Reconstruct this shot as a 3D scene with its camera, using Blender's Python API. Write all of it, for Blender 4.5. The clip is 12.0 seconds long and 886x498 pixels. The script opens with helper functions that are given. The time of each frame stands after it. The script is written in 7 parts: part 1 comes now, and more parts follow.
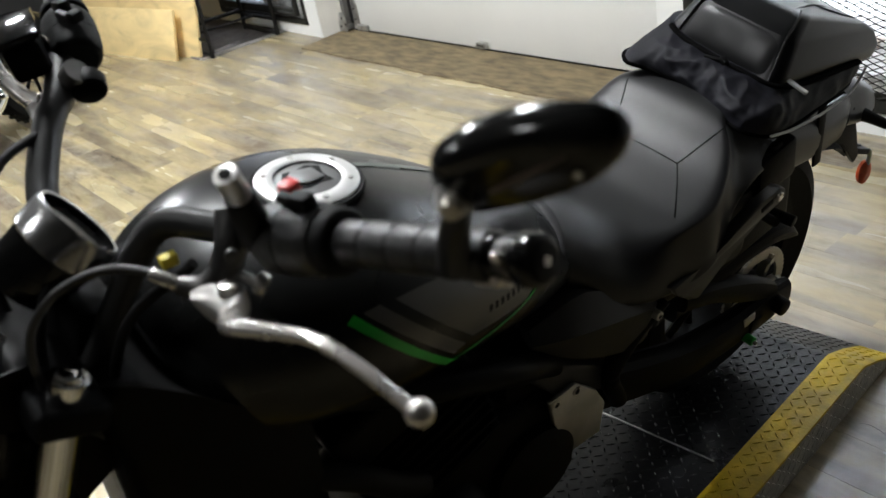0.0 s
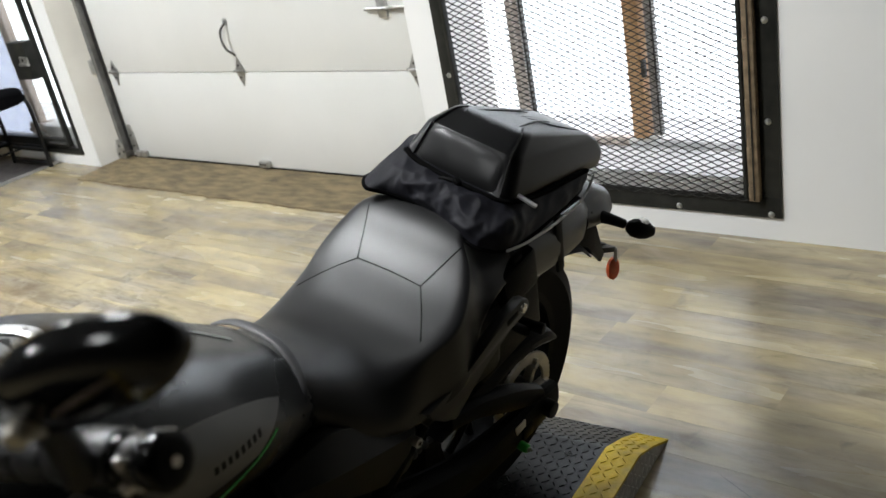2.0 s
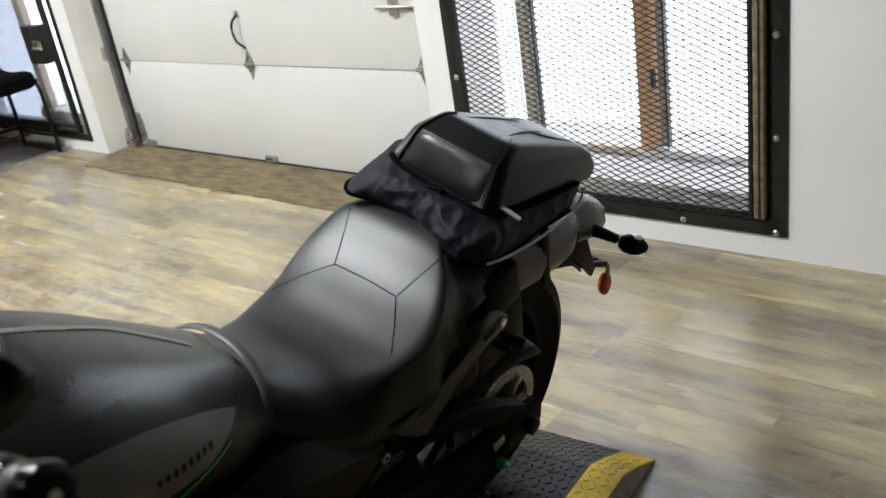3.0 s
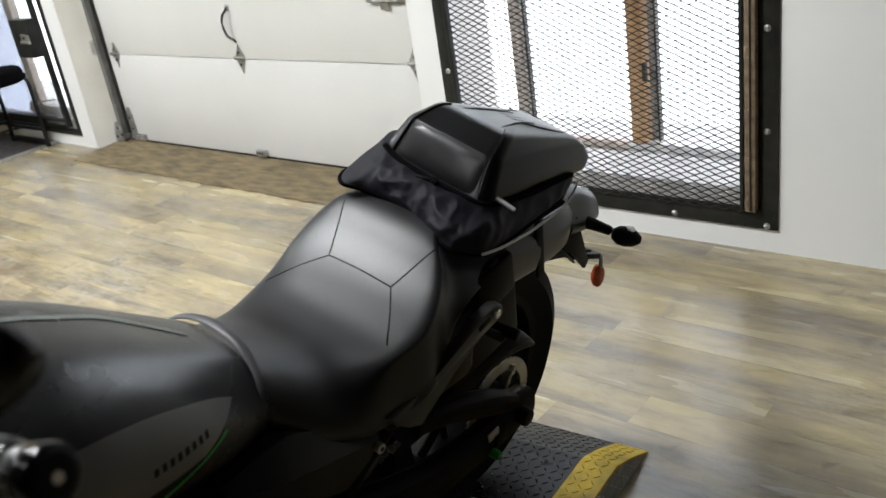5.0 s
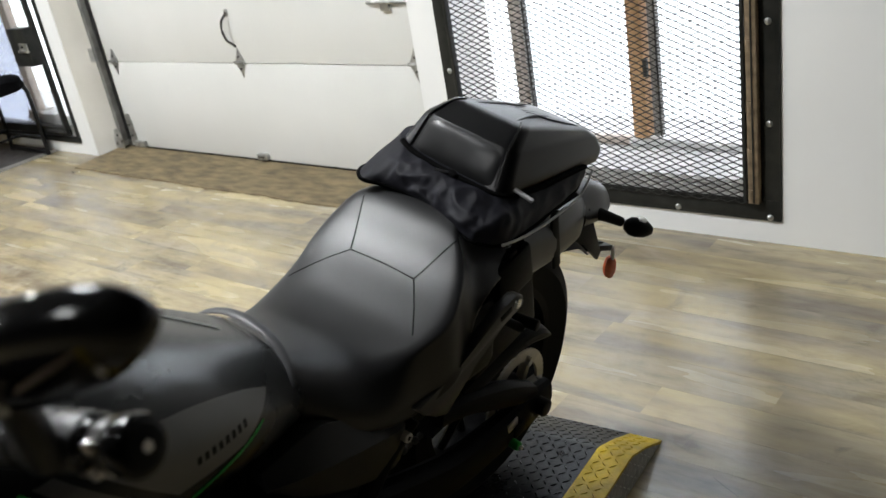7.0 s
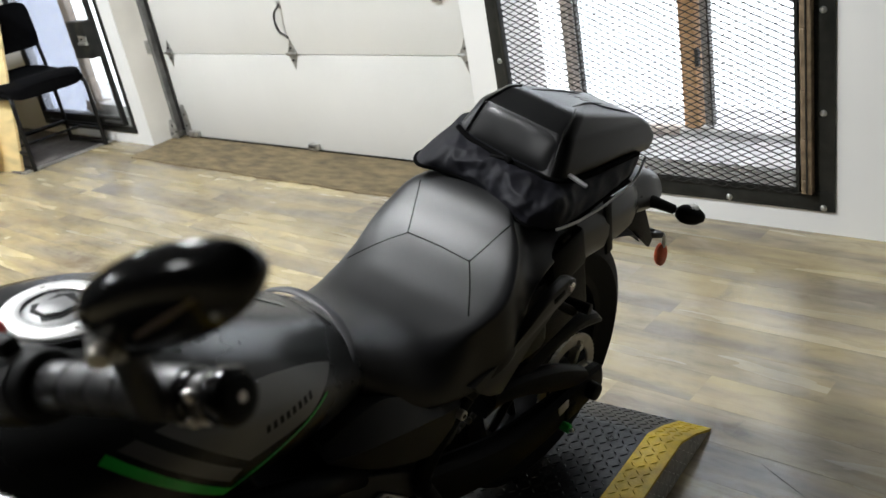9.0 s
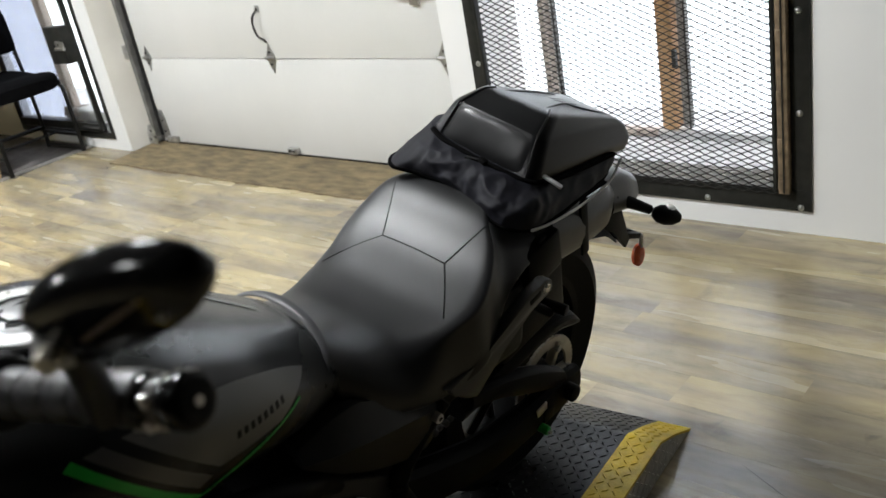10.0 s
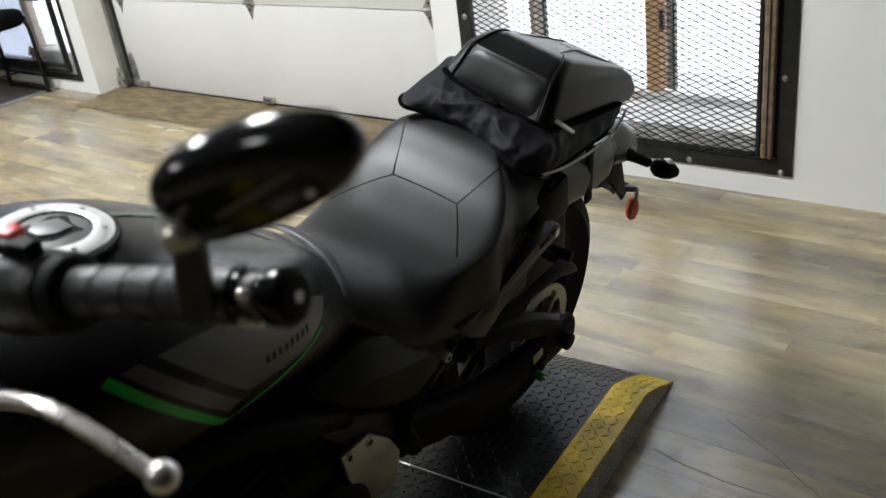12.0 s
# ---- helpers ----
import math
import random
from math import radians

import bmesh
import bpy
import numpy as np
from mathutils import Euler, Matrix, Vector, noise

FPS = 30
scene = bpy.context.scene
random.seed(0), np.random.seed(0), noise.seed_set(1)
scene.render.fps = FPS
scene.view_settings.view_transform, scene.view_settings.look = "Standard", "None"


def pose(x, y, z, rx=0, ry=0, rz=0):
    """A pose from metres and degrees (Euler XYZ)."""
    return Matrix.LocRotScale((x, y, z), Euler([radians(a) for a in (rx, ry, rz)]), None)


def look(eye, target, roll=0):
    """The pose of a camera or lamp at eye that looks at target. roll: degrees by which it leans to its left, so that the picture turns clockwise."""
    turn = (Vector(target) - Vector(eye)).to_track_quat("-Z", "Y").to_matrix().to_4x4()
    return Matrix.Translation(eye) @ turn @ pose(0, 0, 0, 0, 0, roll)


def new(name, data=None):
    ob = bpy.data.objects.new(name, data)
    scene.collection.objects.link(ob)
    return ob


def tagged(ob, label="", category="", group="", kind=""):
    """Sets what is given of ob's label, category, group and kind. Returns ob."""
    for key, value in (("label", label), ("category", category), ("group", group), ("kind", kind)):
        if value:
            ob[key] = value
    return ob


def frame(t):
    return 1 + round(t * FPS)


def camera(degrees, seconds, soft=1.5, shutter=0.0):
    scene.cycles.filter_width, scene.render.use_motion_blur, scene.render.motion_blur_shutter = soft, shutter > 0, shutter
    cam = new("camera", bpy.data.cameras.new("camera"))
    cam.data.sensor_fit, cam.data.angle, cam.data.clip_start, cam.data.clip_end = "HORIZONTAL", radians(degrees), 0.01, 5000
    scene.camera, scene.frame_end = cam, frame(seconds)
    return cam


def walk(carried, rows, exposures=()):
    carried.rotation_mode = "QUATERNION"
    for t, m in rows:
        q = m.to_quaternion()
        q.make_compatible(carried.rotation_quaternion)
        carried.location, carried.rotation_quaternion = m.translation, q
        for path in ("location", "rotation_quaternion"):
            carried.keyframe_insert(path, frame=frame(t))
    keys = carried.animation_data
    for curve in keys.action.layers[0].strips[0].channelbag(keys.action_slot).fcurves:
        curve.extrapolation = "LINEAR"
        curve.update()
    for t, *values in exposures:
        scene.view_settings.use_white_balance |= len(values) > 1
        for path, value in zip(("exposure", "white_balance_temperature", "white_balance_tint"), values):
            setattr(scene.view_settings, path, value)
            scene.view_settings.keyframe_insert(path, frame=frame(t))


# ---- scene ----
cam = camera(52.6, 12.0)
cam.data.dof.use_dof, cam.data.dof.focus_distance, cam.data.dof.aperture_fstop = True, 2.15, 6.0
PATH = [
    (0, (0.02, -0.039, 1.425), (1.014, 1.425, 0.493), -11.5),
    (0.5, (0.073, -0.043, 1.423), (1.226, 1.315, 0.512), -11.2),
    (1, (0.102, -0.063, 1.424), (1.366, 1.226, 0.563), -10.8),
    (1.5, (0.125, -0.078, 1.426), (1.467, 1.16, 0.61), -11.3),
    (2, (0.143, -0.089, 1.43), (1.507, 1.136, 0.631), -11.3),
    (2.5, (0.177, -0.094, 1.433), (1.543, 1.143, 0.655), -10.9),
    (3, (0.213, -0.105, 1.421), (1.558, 1.144, 0.625), -9.2),
    (3.2, (0.224, -0.108, 1.421), (1.568, 1.141, 0.623), -9.4),
    (4.8, (0.207, -0.1, 1.416), (1.557, 1.134, 0.608), -8.9),
    (5, (0.205, -0.1, 1.414), (1.56, 1.13, 0.607), -9.0),
    (5.5, (0.205, -0.094, 1.41), (1.561, 1.128, 0.591), -8.6),
    (6, (0.199, -0.087, 1.411), (1.552, 1.144, 0.604), -8.6),
    (6.5, (0.185, -0.08, 1.41), (1.545, 1.137, 0.591), -9.0),
    (7, (0.157, -0.083, 1.413), (1.522, 1.139, 0.61), -10.0),
    (7.2, (0.14, -0.083, 1.416), (1.478, 1.167, 0.608), -10.1),
    (8.8, (0.12, -0.089, 1.42), (1.417, 1.201, 0.613), -10.8),
    (9, (0.116, -0.093, 1.416), (1.412, 1.202, 0.615), -10.8),
    (9.5, (0.115, -0.096, 1.414), (1.404, 1.198, 0.599), -10.8),
    (10, (0.129, -0.1, 1.408), (1.452, 1.17, 0.608), -10.9),
    (10.5, (0.123, -0.09, 1.404), (1.463, 1.157, 0.597), -9.7),
    (11, (0.089, -0.074, 1.397), (1.38, 1.21, 0.569), -7.7),
    (11.5, (0.034, -0.06, 1.399), (1.342, 1.202, 0.563), -7.3),
    (12, (0.061, -0.036, 1.387), (1.408, 1.147, 0.499), -7.9),
]
walk(cam, [(t, look(eye, target, roll)) for t, eye, target, roll in PATH])

# ---- world, sun and lamps ----
world = bpy.data.worlds.new("daylight")
scene.world = world
world.use_nodes = True
_sky = world.node_tree.nodes.new("ShaderNodeTexSky")
_sky.sky_type = "NISHITA"
_sky.sun_disc = False
_sky.sun_elevation, _sky.sun_rotation = radians(48), radians(60)
world.node_tree.links.new(_sky.outputs[0], world.node_tree.nodes["Background"].inputs[0])
world.node_tree.nodes["Background"].inputs[1].default_value = 0.12


def sun_lamp():
    data = bpy.data.lights.new("sun", "SUN")
    data.energy, data.angle, data.color = 1.0, radians(12), (1.0, 0.95, 0.88)
    ob = new("sun", data)
    ob.matrix_world = look((6, 5, 8), (3, 2, 0))


sun_lamp()


def window_lamp(y, width, power):
    """The sky's light in the upper part of a window opening."""
    data = bpy.data.lights.new("window_light", "AREA")
    data.shape, data.size, data.size_y, data.energy, data.color = "RECTANGLE", width, 1.05, power, (0.86, 0.93, 1.0)
    ob = new("window_light", data)
    ob.matrix_world = look((3.50, y, 2.15), (1.5, y, 1.2))


for wy, ww, wp in ((1.58, 1.1, 22), (6.0, 1.1, 40)):
    window_lamp(wy, ww, wp)
scene.view_settings.exposure = -0.03

# ---- materials ----


def mat_new(name):
    m = bpy.data.materials.new(name)
    m.use_nodes = True
    return m, m.node_tree.nodes, m.node_tree.links, m.node_tree.nodes["Principled BSDF"]


def ramp_node(nodes, stops):
    n = nodes.new("ShaderNodeValToRGB")
    while len(n.color_ramp.elements) < len(stops):
        n.color_ramp.elements.new(0.5)
    for el, (p, c) in zip(n.color_ramp.elements, stops):
        el.position, el.color = p, (*c, 1)
    return n


def surface(name, dark, light, rough=0.5, metal=0.0, scale=8.0, fine=180.0, bump=0.02, rough_var=0.12, stretch=(1, 1, 1), coat=0.0, spec=0.5, shift=False):
    """Two tones mixed by broad stains, a fine grain in the relief, and uneven gloss."""
    m, nodes, links, bsdf = mat_new(name)
    tc = nodes.new("ShaderNodeTexCoord")
    mp = nodes.new("ShaderNodeMapping")
    mp.inputs["Scale"].default_value = stretch
    links.new(tc.outputs["Object"], mp.inputs["Vector"])
    big = nodes.new("ShaderNodeTexNoise")
    big.inputs["Scale"].default_value, big.inputs["Detail"].default_value = scale, 6
    links.new(mp.outputs[0], big.inputs["Vector"])
    cr = ramp_node(nodes, ((0.32, dark), (0.68, light)))
    links.new(big.outputs["Fac"], cr.inputs[0])
    links.new(cr.outputs[0], bsdf.inputs["Base Color"])
    small = nodes.new("ShaderNodeTexNoise")
    small.inputs["Scale"].default_value, small.inputs["Detail"].default_value = fine, 4
    links.new(mp.outputs[0], small.inputs["Vector"])
    bp = nodes.new("ShaderNodeBump")
    bp.inputs["Strength"].default_value, bp.inputs["Distance"].default_value = min(1.0, bump * 10), min(0.002, 0.30 / fine)
    links.new(small.outputs["Fac"], bp.inputs["Height"])
    links.new(bp.outputs[0], bsdf.inputs["Normal"])
    mr = nodes.new("ShaderNodeMapRange")
    mr.inputs["To Min"].default_value, mr.inputs["To Max"].default_value = max(0.03, rough - rough_var), min(1, rough + rough_var)
    links.new(big.outputs["Fac"], mr.inputs["Value"])
    links.new(mr.outputs[0], bsdf.inputs["Roughness"])
    bsdf.inputs["Metallic"].default_value = metal
    bsdf.inputs["Coat Weight"].default_value = coat
    bsdf.inputs["Coat Roughness"].default_value = max(0.12, rough * 0.8)
    bsdf.inputs["Specular IOR Level"].default_value = spec
    return m


def plank_material():
    """Printed vinyl oak: yellow-beige boards with long grey-brown smears and fine grain, each board a little different."""
    m, nodes, links, bsdf = mat_new("vinyl_plank")
    tc = nodes.new("ShaderNodeTexCoord")
    info = nodes.new("ShaderNodeObjectInfo")
    add = nodes.new("ShaderNodeVectorMath")
    add.operation = "MULTIPLY_ADD"
    comb = nodes.new("ShaderNodeCombineXYZ")
    for i in range(3):
        links.new(info.outputs["Random"], comb.inputs[i])
    links.new(comb.outputs[0], add.inputs[0])
    add.inputs[1].default_value = (37.0, 91.0, 13.0)
    links.new(tc.outputs["Object"], add.inputs[2])

    def noise_of(sc, detail, stretch, dist=0.0, rough=0.5):
        mp = nodes.new("ShaderNodeMapping")
        mp.inputs["Scale"].default_value = stretch
        links.new(add.outputs[0], mp.inputs["Vector"])
        n = nodes.new("ShaderNodeTexNoise")
        n.inputs["Scale"].default_value, n.inputs["Detail"].default_value, n.inputs["Distortion"].default_value = sc, detail, dist
        n.inputs["Roughness"].default_value = rough
        links.new(mp.outputs[0], n.inputs["Vector"])
        return n

    def mixed(kind, fac, a, b):
        mx = nodes.new("ShaderNodeMix")
        mx.data_type, mx.blend_type = "RGBA", kind
        if isinstance(fac, float):
            mx.inputs["Factor"].default_value = fac
        else:
            links.new(fac, mx.inputs[0])
        links.new(a, mx.inputs[6])
        links.new(b, mx.inputs[7])
        return mx.outputs[2]

    def ranged(src, lo, hi, to_lo, to_hi):
        mr = nodes.new("ShaderNodeMapRange")
        for key, v in (("From Min", lo), ("From Max", hi), ("To Min", to_lo), ("To Max", to_hi)):
            mr.inputs[key].default_value = v
        links.new(src, mr.inputs["Value"])
        return mr.outputs[0]

    # broad tone along the board, then smears, then streaks and grain
    smear = noise_of(1.0, 3, (9.0, 1.3, 1), 0.2, 0.42)
    warm = ramp_node(nodes, ((0.30, (0.195, 0.160, 0.112)), (0.42, (0.300, 0.248, 0.160)), (0.52, (0.405, 0.336, 0.192)), (0.66, (0.475, 0.400, 0.226)), (0.80, (0.510, 0.445, 0.290))))
    links.new(smear.outputs["Fac"], warm.inputs[0])
    grain = noise_of(1.0, 6, (48.0, 9.0, 1), 0.5, 0.62)
    gr = ramp_node(nodes, ((0.24, (0.76, 0.74, 0.72)), (0.40, (0.94, 0.93, 0.92)), (0.56, (1.0, 1.0, 1.0)), (0.72, (1.05, 1.045, 1.04))))
    links.new(grain.outputs["Fac"], gr.inputs[0])
    body = mixed("MULTIPLY", 1.0, warm.outputs[0], gr.outputs[0])
    cloud = noise_of(1.0, 4, (6.5, 2.0, 1), 0.4, 0.48)
    tone = ramp_node(nodes, ((0.3, (0.140, 0.121, 0.100)), (0.6, (0.272, 0.248, 0.216))))
    links.new(grain.outputs["Fac"], tone.inputs[0])
    body = mixed("MIX", ranged(cloud.outputs["Fac"], 0.42, 0.72, 0.0, 0.66), body, tone.outputs[0])
    mottle = noise_of(1.0, 5, (17.0, 6.5, 1), 0.9, 0.60)
    mt = ramp_node(nodes, ((0.28, (0.72, 0.70, 0.68)), (0.46, (0.96, 0.955, 0.95)), (0.66, (1.09, 1.085, 1.08))))
    links.new(mottle.outputs["Fac"], mt.inputs[0])
    body = mixed("MULTIPLY", 0.95, body, mt.outputs[0])
    # dark cathedral streaks and small knots
    streak = noise_of(1.0, 4, (22.0, 1.9, 1), 1.0, 0.55)
    dark = ramp_node(nodes, ((0.28, (0.60, 0.55, 0.50)), (0.42, (1.0, 1.0, 1.0))))
    links.new(streak.outputs["Fac"], dark.inputs[0])
    body = mixed("MULTIPLY", 0.60, body, dark.outputs[0])
    knot = nodes.new("ShaderNodeTexVoronoi")
    kmp = nodes.new("ShaderNodeMapping")
    kmp.inputs["Scale"].default_value = (2.2, 0.9, 1)
    links.new(add.outputs[0], kmp.inputs["Vector"])
    links.new(kmp.outputs[0], knot.inputs["Vector"])
    knot.inputs["Scale"].default_value = 1.0
    kr = ramp_node(nodes, ((0.0, (0.30, 0.25, 0.21)), (0.018, (0.55, 0.50, 0.44)), (0.036, (1.0, 1.0, 1.0))))
    links.new(knot.outputs["Distance"], kr.inputs[0])
    body = mixed("MULTIPLY", 0.8, body, kr.outputs[0])
    # pale worn spots and dark scuffs that run over the joints
    geo = nodes.new("ShaderNodeNewGeometry")

    def blot(sc, seed, lo, hi, amount):
        mp = nodes.new("ShaderNodeMapping")
        mp.inputs["Location"].default_value, mp.inputs["Scale"].default_value = (seed, seed * 2, 0), (1.0, 0.75, 1.0)
        links.new(geo.outputs["Position"], mp.inputs["Vector"])
        n = nodes.new("ShaderNodeTexNoise")
        n.inputs["Scale"].default_value, n.inputs["Detail"].default_value, n.inputs["Roughness"].default_value, n.inputs["Distortion"].default_value = sc, 6, 0.62, 0.7
        links.new(mp.outputs[0], n.inputs["Vector"])
        return ranged(n.outputs["Fac"], lo, hi, 0.0, amount)

    pale = nodes.new("ShaderNodeRGB")
    pale.outputs[0].default_value = (0.46, 0.41, 0.33, 1)
    scuff = nodes.new("ShaderNodeRGB")
    scuff.outputs[0].default_value = (0.12, 0.098, 0.075, 1)
    body = mixed("MIX", blot(5.5, 3.1, 0.54, 0.70, 0.38), body, pale.outputs[0])
    body = mixed("MIX", blot(8.0, 11.7, 0.60, 0.70, 0.50), body, scuff.outputs[0])
    hv = nodes.new("ShaderNodeHueSaturation")
    links.new(ranged(info.outputs["Random"], 0.0, 1.0, 0.84, 1.12), hv.inputs["Value"])
    links.new(body, hv.inputs["Color"])
    links.new(hv.outputs[0], bsdf.inputs["Base Color"])
    links.new(ranged(smear.outputs["Fac"], 0.3, 0.7, 0.22, 0.29), bsdf.inputs["Roughness"])
    bsdf.inputs["Specular IOR Level"].default_value = 0.75
    bp = nodes.new("ShaderNodeBump")
    bp.inputs["Strength"].default_value, bp.inputs["Distance"].default_value = 0.05, 0.0012
    links.new(grain.outputs["Fac"], bp.inputs["Height"])
    links.new(bp.outputs[0], bsdf.inputs["Normal"])
    return m


def ply_material(name, tone):
    m, nodes, links, bsdf = mat_new(name)
    tc = nodes.new("ShaderNodeTexCoord")
    mp = nodes.new("ShaderNodeMapping")
    mp.inputs["Scale"].default_value = (1.0, 1.0, 3.0)
    links.new(tc.outputs["Object"], mp.inputs["Vector"])
    n = nodes.new("ShaderNodeTexNoise")
    n.inputs["Scale"].default_value, n.inputs["Detail"].default_value, n.inputs["Distortion"].default_value = 2.2, 5, 1.6
    links.new(mp.outputs[0], n.inputs["Vector"])
    cr = ramp_node(nodes, ((0.3, tuple(0.74 * c for c in tone)), (0.47, tuple(0.9 * c for c in tone)), (0.62, tone), (0.8, tuple(1.08 * c for c in tone))))
    links.new(n.outputs["Fac"], cr.inputs[0])
    links.new(cr.outputs[0], bsdf.inputs["Base Color"])
    bsdf.inputs["Roughness"].default_value = 0.62
    f = nodes.new("ShaderNodeTexNoise")
    f.inputs["Scale"].default_value = 60
    links.new(mp.outputs[0], f.inputs["Vector"])
    bp = nodes.new("ShaderNodeBump")
    bp.inputs["Strength"].default_value, bp.inputs["Distance"].default_value = 0.15, 0.002
    links.new(f.outputs["Fac"], bp.inputs["Height"])
    links.new(bp.outputs[0], bsdf.inputs["Normal"])
    return m


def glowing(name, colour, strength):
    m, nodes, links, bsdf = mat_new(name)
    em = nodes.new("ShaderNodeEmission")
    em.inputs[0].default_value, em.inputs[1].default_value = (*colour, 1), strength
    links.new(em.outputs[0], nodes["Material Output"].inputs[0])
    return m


def clear(name, tint, rough=0.02):
    m, nodes, links, bsdf = mat_new(name)
    bsdf.inputs["Base Color"].default_value = (*tint, 1)
    bsdf.inputs["Roughness"].default_value = rough
    bsdf.inputs["Transmission Weight"].default_value = 1.0
    bsdf.inputs["IOR"].default_value = 1.45
    return m


